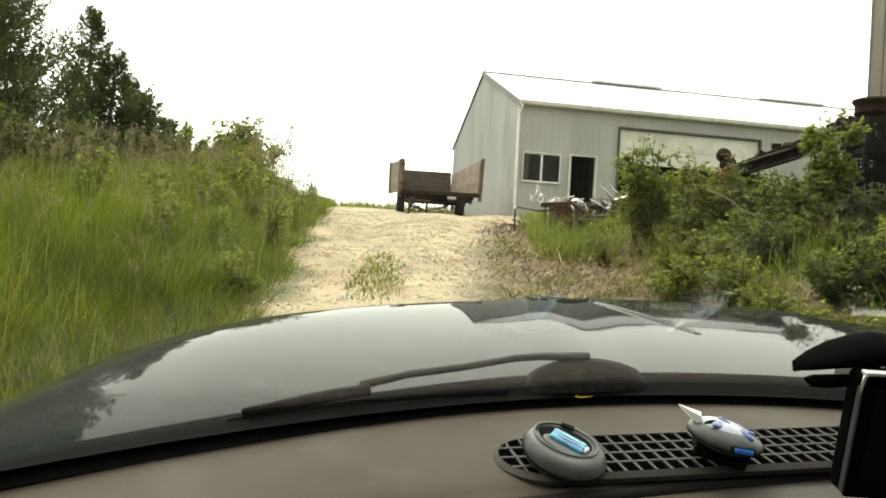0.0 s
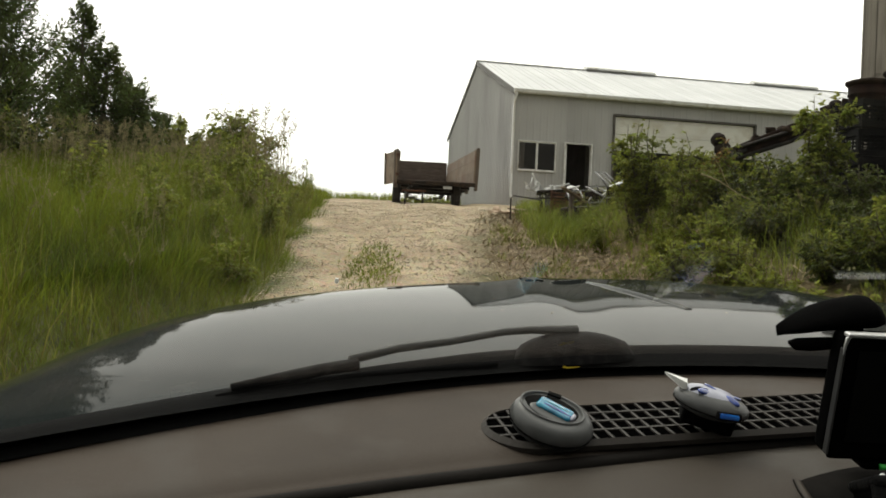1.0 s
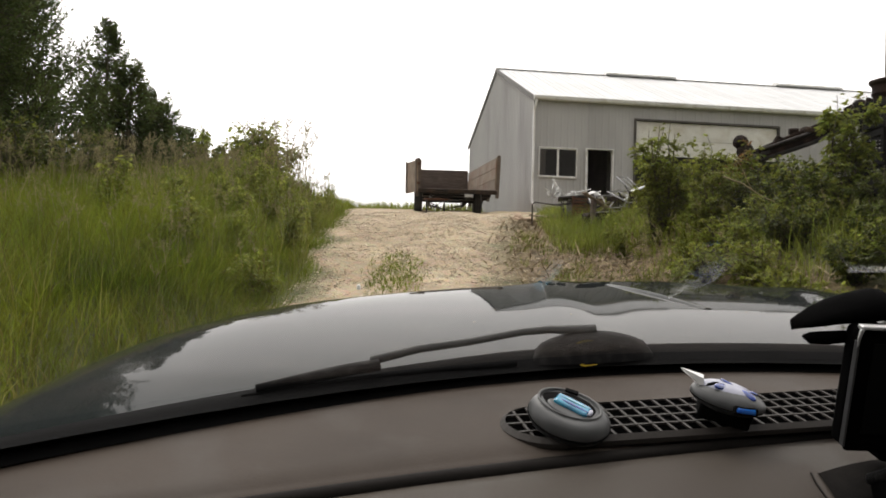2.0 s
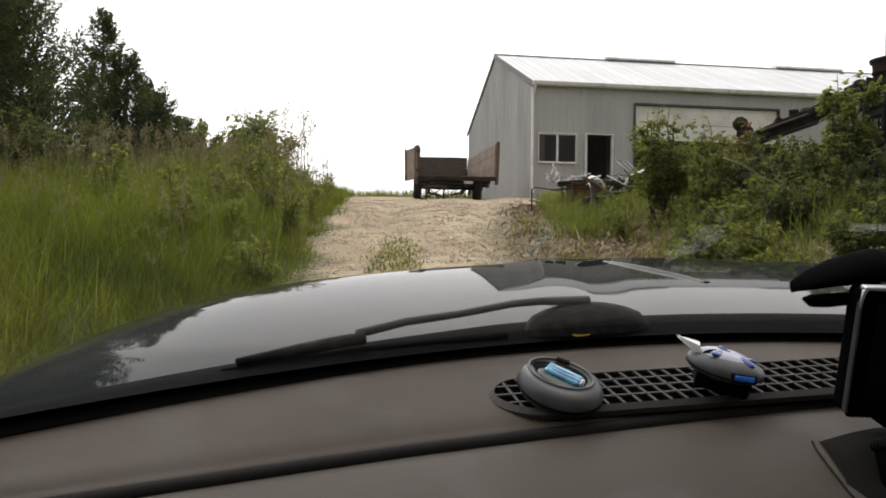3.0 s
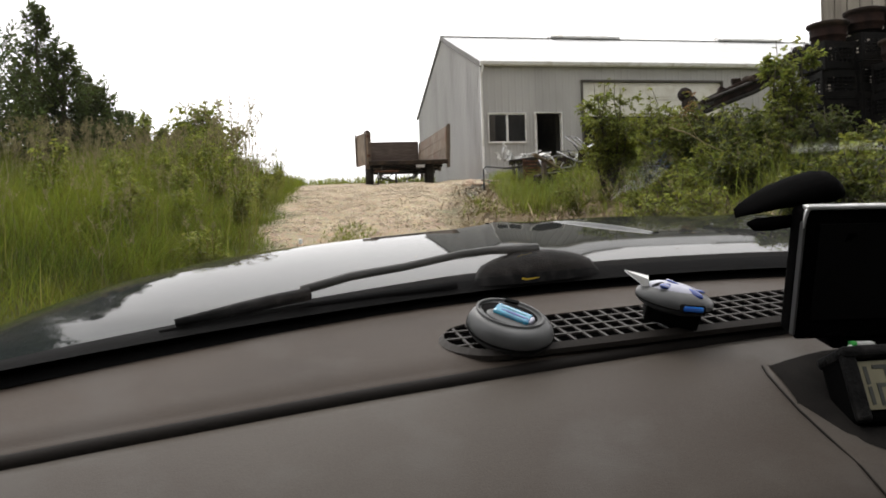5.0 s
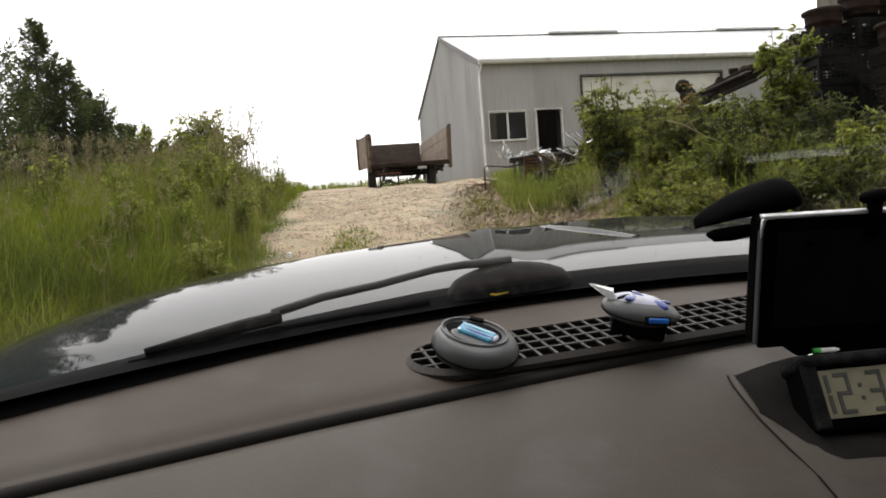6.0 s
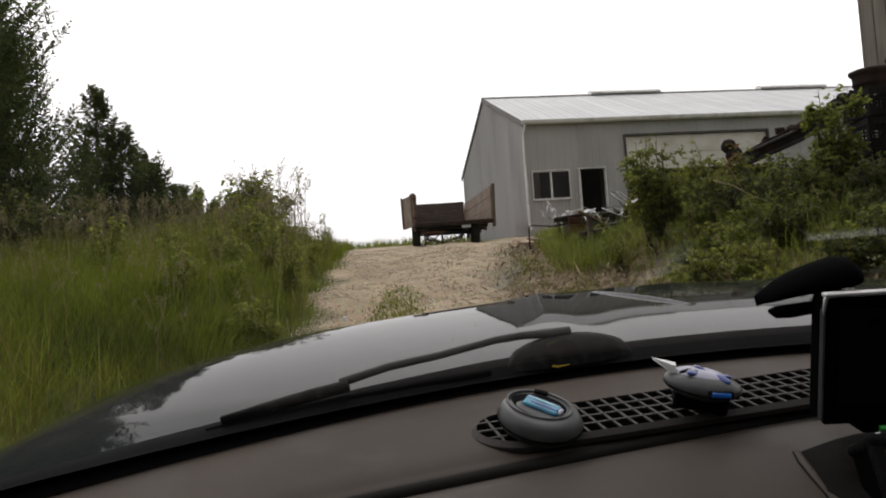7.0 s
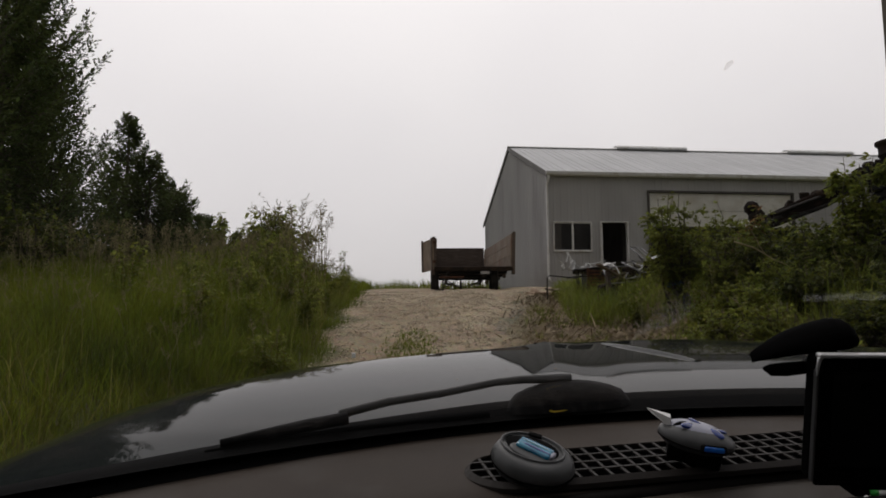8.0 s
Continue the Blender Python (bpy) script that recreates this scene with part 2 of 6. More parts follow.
M_RIM = mat("silver_device_rim", (0.5, 0.5, 0.5), (0.6, 0.6, 0.6), 30, 0.35, metal=0.6, bump=0.02)
M_SCREEN = mat("unlit_screen", (0.002, 0.002, 0.002), (0.003, 0.003, 0.003), 10, 0.6, bump=0, spec=0.05)
M_LCD = mat("lcd_olive", (0.13, 0.12, 0.07), (0.165, 0.15, 0.09), 20, 0.5, bump=0)
M_INK = mat("lcd_ink", (0.02, 0.022, 0.018), (0.035, 0.038, 0.03), 20, 0.6, bump=0)
M_WHITE = mat("white_paint", (0.75, 0.75, 0.73), (0.82, 0.82, 0.8), 20, 0.5, bump=0)
M_YELLOW = mat("yellow_mark", (0.55, 0.4, 0.03), (0.65, 0.48, 0.05), 20, 0.5, bump=0)
M_GREEN = mat("green_cap", (0.03, 0.35, 0.05), (0.05, 0.45, 0.08), 20, 0.4, bump=0)
M_WIND = clear_glass("windscreen_glass", 1.16, (0.95, 0.96, 0.95))

M_TINT = clear_glass("dimming_side_glass", 1.3, (0.42, 0.45, 0.44))
M_MATTBLACK = mat("matt_black_ceramic", (0.0006, 0.0006, 0.0006), (0.001, 0.001, 0.001), 20, 1.0, bump=0, spec=0.0)
M_SMUDGE = clear_glass("smudge_on_glass", 1.0, (0.84, 0.83, 0.82))


def dust(m, low, high):
    """A film of road dust on a pane, thicker in smears."""
    n, l = m.node_tree.nodes, m.node_tree.links
    out = n["Material Output"]
    was = out.inputs["Surface"].links[0].from_socket
    film, mx, t, r, co = (n.new("ShaderNode" + k) for k in ("BsdfTranslucent", "MixShader", "TexNoise", "MapRange", "TexCoord"))
    film.inputs["Color"].default_value = (0.9, 0.88, 0.84, 1)
    t.inputs["Scale"].default_value, t.inputs["Detail"].default_value = 7, 6
    r.inputs["From Min"].default_value, r.inputs["From Max"].default_value = 0.4, 0.75
    r.inputs["To Min"].default_value, r.inputs["To Max"].default_value = low, high
    l.new(co.outputs["Object"], t.inputs["Vector"])
    l.new(t.outputs["Fac"], r.inputs["Value"])
    l.new(r.outputs[0], mx.inputs[0])
    l.new(was, mx.inputs[1])
    l.new(film.outputs[0], mx.inputs[2])
    l.new(mx.outputs[0], out.inputs["Surface"])


dust(M_WIND, 0.0, 0.0015)


# ---------------------------------------------------------------- small builders
def mesh_of(name, verts, faces, material, smooth=False):
    me = bpy.data.meshes.new(name)
    me.from_pydata([tuple(v) for v in verts], [], [tuple(f) for f in faces])
    me.materials.append(material)
    if smooth:
        me.polygons.foreach_set("use_smooth", [True] * len(me.polygons))
    me.update()
    return me


def quads_mesh(name, q, material):
    """q: (n, 4, 3) corners of n loose faces."""
    n = len(q)
    me = bpy.data.meshes.new(name)
    me.vertices.add(4 * n)
    me.vertices.foreach_set("co", np.ascontiguousarray(q, dtype=np.float32).ravel())
    me.loops.add(4 * n)
    me.loops.foreach_set("vertex_index", np.arange(4 * n, dtype=np.int32))
    me.polygons.add(n)
    me.polygons.foreach_set("loop_start", np.arange(0, 4 * n, 4, dtype=np.int32))
    me.materials.append(material)
    me.update(calc_edges=True)
    return me


def strips_mesh(name, v, material):
    """v: (n, 6, 3): blades of two faces each that share an edge."""
    n = len(v)
    base = np.arange(n, dtype=np.int32)[:, None] * 6
    idx = np.concatenate([base + [0, 1, 3, 2], base + [2, 3, 5, 4]], 1).ravel()
    me = bpy.data.meshes.new(name)
    me.vertices.add(6 * n)
    me.vertices.foreach_set("co", np.ascontiguousarray(v, dtype=np.float32).ravel())
    me.loops.add(8 * n)
    me.loops.foreach_set("vertex_index", idx)
    me.polygons.add(2 * n)
    me.polygons.foreach_set("loop_start", np.arange(0, 8 * n, 4, dtype=np.int32))
    me.materials.append(material)
    me.update(calc_edges=True)
    return me


def part(name, data, parent, label=""):
    """One mesh object under a thing or a part; data is a mesh, in the parent's own space."""
    ob = new(name, data)
    ob.parent = parent
    return tagged(ob, label)


def thing(name, m, label, category, group="", kind=""):
    ob = new(name)
    ob.matrix_world = m
    return tagged(ob, label, category, group, kind)


def box(x0, x1, y0, y1, z0, z1, bevel=0.0, seg=2):
    bm = bmesh.new()
    bmesh.ops.create_cube(bm, size=1)
    for v in bm.verts:
        v.co = Vector(((x0 + x1) / 2 + v.co.x * (x1 - x0), (y0 + y1) / 2 + v.co.y * (y1 - y0), (z0 + z1) / 2 + v.co.z * (z1 - z0)))
    if bevel:
        bmesh.ops.bevel(bm, geom=bm.edges[:], offset=bevel, segments=seg, affect="EDGES", profile=0.5)
    return bm


def done(name, bm, material, smooth=False, m=None):
    if m is not None:
        bm.transform(m)
    me = bpy.data.meshes.new(name)
    bm.to_mesh(me)
    bm.free()
    me.materials.append(material)
    if smooth:
        me.polygons.foreach_set("use_smooth", [True] * len(me.polygons))
    return me


def joined(name, bms, material, smooth=False):
    out = bmesh.new()
    for b in bms:
        tmp = bpy.data.meshes.new("tmp")
        b.to_mesh(tmp)
        b.free()
        out.from_mesh(tmp)
        bpy.data.meshes.remove(tmp)
    return done(name, out, material, smooth)


def tube_data(points, radii, sides=7):
    """Verts and faces of a tapered tube along points."""
    pts = [Vector(p) for p in points]
    verts, faces = [], []
    for i, p in enumerate(pts):
        d = (pts[min(i + 1, len(pts) - 1)] - pts[max(i - 1, 0)]).normalized()
        a = d.orthogonal().normalized()
        b = d.cross(a)
        for k in range(sides):
            t = 2 * math.pi * k / sides
            verts.append(p + (a * math.cos(t) + b * math.sin(t)) * radii[i])
    for i in range(len(pts) - 1):
        for k in range(sides):
            j = (k + 1) % sides
            faces.append((i * sides + k, i * sides + j, (i + 1) * sides + j, (i + 1) * sides + k))
    faces.append(tuple(range(sides - 1, -1, -1)))
    faces.append(tuple(range((len(pts) - 1) * sides, len(pts) * sides)))
    return verts, faces


def tubes(name, lines, material, sides=7):
    V, F = [], []
    for pts, rad in lines:
        v, f = tube_data(pts, rad if hasattr(rad, "__len__") else [rad] * len(pts), sides)
        F += [tuple(i + len(V) for i in q) for q in f]
        V += v
    return mesh_of(name, V, F, material, True)


def lathe(name, profile, material, steps=24, m=None):
    """profile: (radius, z) pairs turned about z."""
    V, F = [], []
    for r, z in profile:
        for k in range(steps):
            t = 2 * math.pi * k / steps
            V.append(Vector((r * math.cos(t), r * math.sin(t), z)))
    for i in range(len(profile) - 1):
        for k in range(steps):
            j = (k + 1) % steps
            F.append((i * steps + k, i * steps + j, (i + 1) * steps + j, (i + 1) * steps + k))
    if m is not None:
        V = [m @ v for v in V]
    return mesh_of(name, V, F, material, True)


# ---------------------------------------------------------------- plan: s runs along the drive from the car, l to its right
EYE = Vector((-6.294, -24.105, -1.784))
HEAD = radians(-12.0)
US, UL = Vector((-math.sin(HEAD), math.cos(HEAD), 0)), Vector((math.cos(HEAD), math.sin(HEAD), 0))
KNOT_S = np.array([-300, -60, -12, 0, 4, 8, 11, 14, 18, 22, 25, 30, 40, 70, 150, 600, 3000.0])
KNOT_Z = np.array([-14, -9.0, -5.0, -3.24, -2.58, -1.86, -1.36, -0.98, -0.62, -0.36, -0.1, 0.12, 0.42, 0.55, 0.3, -3, -20.0])


def smooth01(x):
    x = np.clip(x, 0, 1)
    return x * x * (3 - 2 * x)


def road_left(s):
    return np.interp(s, [-10, 2, 6.6, 14, 20, 26], [-1.6, -1.6, -1.75, -2.8, -3.7, -4.6])


def road_right(s):
    return np.interp(s, [-10, 2, 6.6, 14, 20, 24], [1.3, 1.1, 0.75, 0.8, 1.4, 2.2])


def gravel_right(s):
    """Where the bare gravel gives way to litter and weeds."""
    return np.interp(s, [-10, 2, 5, 7, 9, 12, 18, 24], [1.3, 1.0, 0.5, 0.25, 0.12, 0.15, 0.6, 2.2])


def hill(s, l):
    """Height of the ground."""
    s, l = np.asarray(s, float), np.asarray(l, float)
    z = sum(np.interp(s + d, KNOT_S, KNOT_Z) for d in (-1.6, -0.8, 0, 0.8, 1.6)) / 5
    fade = 1 - smooth01((s - 13) / 9)
    z = z + (0.42 * smooth01((road_left(s) - l) / 1.6) + 0.25 * smooth01((-l - 4) / 5)) * fade
    z = z + (0.55 * smooth01((l - road_right(s) - 0.4) / 1.8) + 0.35 * smooth01((l - 3) / 3)) * (1 - smooth01((s - 12) / 7))
    on = smooth01((l - road_left(s)) / 0.4) * smooth01((road_right(s) - l) / 0.4)
    mid = (road_left(s) + road_right(s)) / 2
    for off in (-0.78, 0.78):
        z = z - 0.05 * on * np.exp(-((l - mid - off) / 0.28) ** 2)
    return z + 0.02 * np.sin(1.7 * s + 0.6 * l) * np.cos(1.3 * l - 0.4 * s)


def at(s, l, up=0.0):
    p = EYE + US * s + UL * l
    return Vector((p.x, p.y, float(hill(s, l)) + up))


def plan_pose(s, l, turn=0.0, up=0.0):
    """On the ground, turned by degrees from the drive's own direction."""
    p = at(s, l, up)
    return pose(p.x, p.y, p.z, 0, 0, -12.0 + turn)


def to_world(s, l, z):
    return np.stack([EYE.x + s * US.x + l * UL.x, EYE.y + s * US.y + l * UL.y, z], -1)


# ---------------------------------------------------------------- ground: one sheet to the horizon
def spaced(*runs):
    return np.unique(np.concatenate([np.arange(a, b, d) for a, b, d in runs]).round(4))


gs = spaced((-3000, -300, 300), (-300, -40, 26), (-40, -4, 2), (-4, 26, 0.14), (26, 60, 1), (60, 300, 20), (300, 3001, 300))
gl_ = spaced((-3000, -300, 300), (-300, -40, 26), (-40, -12, 2), (-12, -6, 0.3), (-6, 5, 0.14), (5, 12, 0.3), (12, 40, 2), (40, 300, 26), (300, 3001, 300))
SS, LL = np.meshgrid(gs, gl_, indexing="ij")
ZZ = hill(SS, LL)
rough_ = np.random.RandomState(3).normal(0, 1, SS.shape)
inner = (SS > -4) & (SS < 26) & (LL > -6) & (LL < 5)
ZZ = ZZ + np.where(inner, 0.005 * rough_, 0)
GV = to_world(SS, LL, ZZ).reshape(-1, 3)
ni, nj = SS.shape
ii = (np.arange(ni - 1)[:, None] * nj + np.arange(nj - 1)[None, :]).ravel()
gm = bpy.data.meshes.new("ground")
gm.vertices.add(len(GV))
gm.vertices.foreach_set("co", GV.astype(np.float32).ravel())
GF = np.stack([ii, ii + nj, ii + nj + 1, ii + 1], 1)
gm.loops.add(GF.size)
gm.loops.foreach_set("vertex_index", GF.astype(np.int32).ravel())
gm.polygons.add(len(GF))
gm.polygons.foreach_set("loop_start", np.arange(0, GF.size, 4, dtype=np.int32))
gm.update(calc_edges=True)
gm.polygons.foreach_set("use_smooth", [True] * len(gm.polygons))
# cover: 1 is bare gravel, 0 is turf
edge_wave = 0.18 * np.sin(2.3 * SS) + 0.1 * np.sin(5.1 * SS + 1)
bare = smooth01((LL - road_left(SS) + edge_wave + 0.1) / 0.35) * smooth01((gravel_right(SS) - LL + edge_wave + 0.2) / 0.6)
bare = bare * (1 - smooth01((SS - 26) / 3)) * smooth01((SS + 30) / 10)
yard = smooth01((SS - 15) / 4) * (1 - smooth01((SS - 25) / 2)) * smooth01((LL + 4.6) / 0.8) * (1 - smooth01((LL - gravel_right(SS) - 0.3) / 0.8))
bare = np.maximum(bare, yard * 0.95)
litter = smooth01((LL - gravel_right(SS) + 0.25) / 0.5) * (1 - smooth01((LL - gravel_right(SS) - 1.9) / 0.6)) * (1 - smooth01((SS - 11.5) / 3))
for nm, arr in (("bare", bare), ("litter", litter)):
    a_ = gm.attributes.new(nm, "FLOAT", "POINT")
    a_.data.foreach_set("value", arr.astype(np.float32).ravel())


def ground_material():
    m = mat("gravel_and_turf", (0.34, 0.265, 0.168), (0.48, 0.387, 0.258), 0.8, 0.95, bump=0.8, bscale=55, dirt=(0.27, 0.2, 0.13), dscale=1.3)
    n, l = m.node_tree.nodes, m.node_tree.links
    p = n["Principled BSDF"]
    gravel = p.inputs["Base Color"].links[0].from_socket
    co = n.new("ShaderNodeTexCoord")
    vo = n.new("ShaderNodeTexVoronoi")
    vo.inputs["Scale"].default_value = 22
    l.new(co.outputs["Object"], vo.inputs["Vector"])
    peb = n.new("ShaderNodeMix")
    peb.data_type, peb.blend_type = "RGBA", "MULTIPLY"
    peb.inputs[0].default_value = 0.24
    l.new(gravel, peb.inputs[6])
    l.new(vo.outputs["Color"], peb.inputs[7])

    def layer(attr, under, c1, c2, scale):
        t, r, mx = n.new("ShaderNodeTexNoise"), n.new("ShaderNodeValToRGB"), n.new("ShaderNodeMix")
        t.inputs["Scale"].default_value, t.inputs["Detail"].default_value = scale, 8
        l.new(co.outputs["Object"], t.inputs["Vector"])
        r.color_ramp.elements[0].position, r.color_ramp.elements[0].color = 0.35, (*c1, 1)
        r.color_ramp.elements[1].position, r.color_ramp.elements[1].color = 0.65, (*c2, 1)
        l.new(t.outputs["Fac"], r.inputs["Fac"])
        at_ = n.new("ShaderNodeAttribute")
        at_.attribute_name = attr
        mx.data_type = "RGBA"
        edge = n.new("ShaderNodeMath")
        edge.operation = "MULTIPLY_ADD"
        l.new(t.outputs["Fac"], edge.inputs[0])
        edge.inputs[1].default_value = 0.7
        edge.inputs[2].default_value = -0.35
        add = n.new("ShaderNodeMath")
        add.operation, add.use_clamp = "ADD", True
        l.new(at_.outputs["Fac"], add.inputs[0])
        l.new(edge.outputs[0], add.inputs[1])
        l.new(add.outputs[0], mx.inputs[0])
        return r.outputs["Color"], mx

    turf, mx = layer("bare", None, (0.05, 0.06, 0.02), (0.12, 0.12, 0.045), 3.0)
    l.new(turf, mx.inputs[6])
    l.new(peb.outputs[2], mx.inputs[7])
    dry, mx2 = layer("litter", None, (0.085, 0.06, 0.031), (0.225, 0.166, 0.09), 9.0)
    l.new(mx.outputs[2], mx2.inputs[6])
    l.new(dry, mx2.inputs[7])
    l.new(mx2.outputs[2], p.inputs["Base Color"])
    return m


gm.materials.append(ground_material())
tagged(new("ground", gm), "pale limestone gravel drive climbing between grassy banks", "ground", kind="structure")


# ---------------------------------------------------------------- the barn: corner at the origin, gable along y, front along x
EAVE, RIDGE, DEEP, LONG = 3.6, 5.79, 11.5, 19.0
barn = thing("barn", pose(0, 0, 0), "long grey ribbed-steel pole barn with white metal roof", "barn")


def ribbed(u0, u1, low, high, rib=0.225, proud=0.022):
    """A ribbed sheet in (u, out, z): verts and faces; low and high give its ends at u."""
    us, outs = [], []
    k = math.ceil((u0 + 1e-6) / rib)
    us.append(u0), outs.append(0.0)
    while k * rib < u1 - 0.05:
        c = k * rib
        if c - 0.045 > u0:
            for d, o in ((-0.04, 0), (-0.018, proud), (0.018, proud), (0.04, 0)):
                us.append(c + d), outs.append(o)
        k += 1
    us.append(u1), outs.append(0.0)
    V, F = [], []
    for u, o in zip(us, outs):
        V += [(u, o, low(u)), (u, o, high(u)), (u, o - 0.03, low(u)), (u, o - 0.03, high(u))]
    for i in range(len(us) - 1):
        a, b = 4 * i, 4 * i + 4
        F += [(a, b, b + 1, a + 1), (a + 2, a + 3, b + 3, b + 2), (a + 1, b + 1, b + 3, a + 3), (a, a + 2, b + 2, b)]
    e = 4 * (len(us) - 1)
    F += [(0, 1, 3, 2), (e, e + 2, e + 3, e + 1)]
    return V, F


def roof_z(y):
    return EAVE + (RIDGE - EAVE) * (1 - abs(y - DEEP / 2) / (DEEP / 2))


def siding(u0, u1, low, high, place, proud=0.01):
    V, F = ribbed(u0, u1, low, high, proud=proud)
    part("siding_panel", mesh_of("siding_panel", [place(v) for v in V], F, M_SIDING), barn)


flat = lambda z: (lambda u: z)
west = lambda v: (-v[1], v[0], v[2])
south = lambda v: (v[0], -v[1], v[2])
y0 = 0.06
while y0 < DEEP - 0.1:
    y1 = min(y0 + 0.9, DEEP - 0.06)
    for a, b in ((y0, min(y1, DEEP / 2)), (max(y0, DEEP / 2), y1)):
        if b - a > 0.05:
            siding(a, b, flat(-0.25), lambda u: roof_z(u) - 0.06, west, 0.03)
    y0 = y1
# front: uncovered stretches are the window, the door and the big door
WIN, DOOR, BIG = (0.17, 1.42, 1.0, 1.96), (1.72, 2.62, -0.1, 1.95), (3.36, 8.26, -0.1, 2.95)
cuts = sorted({0.06, WIN[0], WIN[1], DOOR[0], DOOR[1], BIG[0], BIG[1], LONG, 9.2, 10.1, 11.0, 11.9, 12.8, 13.7, 14.6, 15.5, 16.4, 17.3, 18.2, 4.3, 5.2, 6.1, 7.0, 7.9})
for a, b in zip(cuts[:-1], cuts[1:]):
    hole = next((o for o in (WIN, DOOR, BIG) if a >= o[0] - 0.01 and b <= o[1] + 0.01), None)
    if hole is None:
        siding(a, b, flat(-0.25), flat(EAVE - 0.08), south)
    else:
        if hole[2] > 0.2:
            siding(a, b, flat(-0.25), flat(hole[2]), south)
        siding(a, b, flat(hole[3]), flat(EAVE - 0.08), south)
# far walls and floor close the building
part("rear_wall", done("rear_wall", box(0.05, LONG, DEEP - 0.05, DEEP, -0.25, EAVE - 0.05), M_INSIDE), barn)
part("end_wall", done("end_wall", box(LONG - 0.05, LONG, 0.05, DEEP - 0.06, -0.25, EAVE + 0.4), M_SIDING), barn)
part("floor_slab", done("floor_slab", box(0.05, LONG - 0.06, 0.05, DEEP - 0.06, -0.3, -0.12), M_CONCRETE), barn)
for xw in (3.0, 8.9):
    part("stall_partition", done("stall_partition", box(xw, xw + 0.1, 1.6, 6.0, -0.1, 2.6), M_INSIDE), barn)


def roof_sheet(x0, x1, south_side):
    half = DEEP / 2 + 0.12
    V, F = ribbed(x0, x1, flat(0.0), flat(math.hypot(half, (RIDGE - EAVE) * half / (DEEP / 2))), 0.225, 0.018)
    ang = math.atan2(RIDGE - EAVE, DEEP / 2)
    out = []
    for u, o, t in V:
        y, z = t * math.cos(ang) - o * math.sin(ang), t * math.sin(ang) + o * math.cos(ang)
        y, z = y - 0.12, z + EAVE - 0.12 * math.tan(ang) - 0.02
        out.append((u, y if south_side else DEEP - y, z))
    part("roof_panel", mesh_of("roof_panel", out, F, M_ROOF), barn)


x0 = -0.04
while x0 < LONG + 0.2:
    for side in (True, False):
        roof_sheet(x0, min(x0 + 0.9, LONG + 0.25), side)
    x0 += 0.9
part("ridge_cap", mesh_of("ridge_cap", [(-0.06, DEEP / 2 + d, RIDGE + 0.022 - abs(d) * 0.38 + e) for e in (0, 0.02) for d in (-0.2, 0, 0.2)] +
     [(LONG + 0.26, DEEP / 2 + d, RIDGE + 0.022 - abs(d) * 0.38 + e) for e in (0, 0.02) for d in (-0.2, 0, 0.2)],
     [(0, 6, 7, 1), (1, 7, 8, 2), (3, 4, 10, 9), (4, 5, 11, 10), (0, 3, 9, 6), (2, 8, 11, 5), (0, 1, 4, 3), (1, 2, 5, 4)], M_TRIM), barn)
for xv in (4.3, 11.5):
    vv = [(x, DEEP / 2 + d, RIDGE + z) for x in (xv, xv + 2.9) for d, z in ((-0.3, -0.03), (-0.3, 0.03), (-0.11, 0.13), (0.11, 0.13), (0.3, 0.03), (0.3, -0.03))]
    part("ridge_vent", mesh_of("ridge_vent", vv, [(i, i + 1, i + 7, i + 6) for i in range(5)] + [(0, 6, 11, 5), (5, 4, 3, 2, 1, 0), (6, 7, 8, 9, 10, 11)], M_TRIM), barn)
# rake trim on the gable, corner trim, gutter and downspout
ang = math.atan2(RIDGE - EAVE, DEEP / 2)
for sgn in (1, -1):
    half = (DEEP / 2 + 0.12) / math.cos(ang)
    b = box(-0.065, -0.025, 0, half, -0.13, 0.03, 0.006)
    m = Matrix.Translation((0, -0.12, EAVE - 0.12 * math.tan(ang) - 0.04)) @ Matrix.Rotation(ang, 4, "X")
    if sgn < 0:
        m = Matrix.Translation((0, DEEP, 0)) @ Matrix.Diagonal((1, -1, 1, 1)) @ m
    part("rake_trim", done("rake_trim", b, M_DARKTRIM, m=m), barn)
part("soffit", done("soffit", box(-0.03, LONG + 0.2, -0.12, -0.02, EAVE - 0.13, EAVE - 0.1), M_TRIM), barn)
part("corner_trim", done("corner_trim", box(-0.038, 0.085, -0.038, 0.085, -0.25, EAVE - 0.12, 0.01), M_SIDING), barn)
prof = [(-0.42, -0.02), (-0.42, -0.05), (-0.40, -0.12), (-0.34, -0.15), (-0.29, -0.15), (-0.29, 0.0), (-0.30, 0.0), (-0.30, -0.135), (-0.34, -0.135), (-0.39, -0.11), (-0.40, -0.02)]
gv = [(x, y + 0.17, EAVE + z - 0.04) for x in (-0.06, LONG + 0.25) for y, z in prof]
n_ = len(prof)
part("gutter", mesh_of("gutter", gv, [(i, (i + 1) % n_, n_ + (i + 1) % n_, n_ + i) for i in range(n_)] + [tuple(range(n_ - 1, -1, -1)), tuple(range(n_, 2 * n_))], M_TRIM), barn)
dsp = part("downspout", tubes("downspout", [([(0.02, -0.18, EAVE - 0.17), (0.02, -0.18, EAVE - 0.24), (0.0, -0.14, EAVE - 0.36), (-0.02, -0.09, EAVE - 0.46),
     (-0.02, -0.085, 1.9), (-0.02, -0.085, 0.28), (-0.02, -0.12, 0.16), (-0.02, -0.3, 0.06)], 0.036)], M_TRIM, 8), barn, "white metal downspout with elbows")
for zb in (2.55, 1.7, 0.7):
    part("strap", done("strap", box(-0.06, 0.02, -0.125, -0.04, zb, zb + 0.03, 0.004), M_TRIM), dsp)


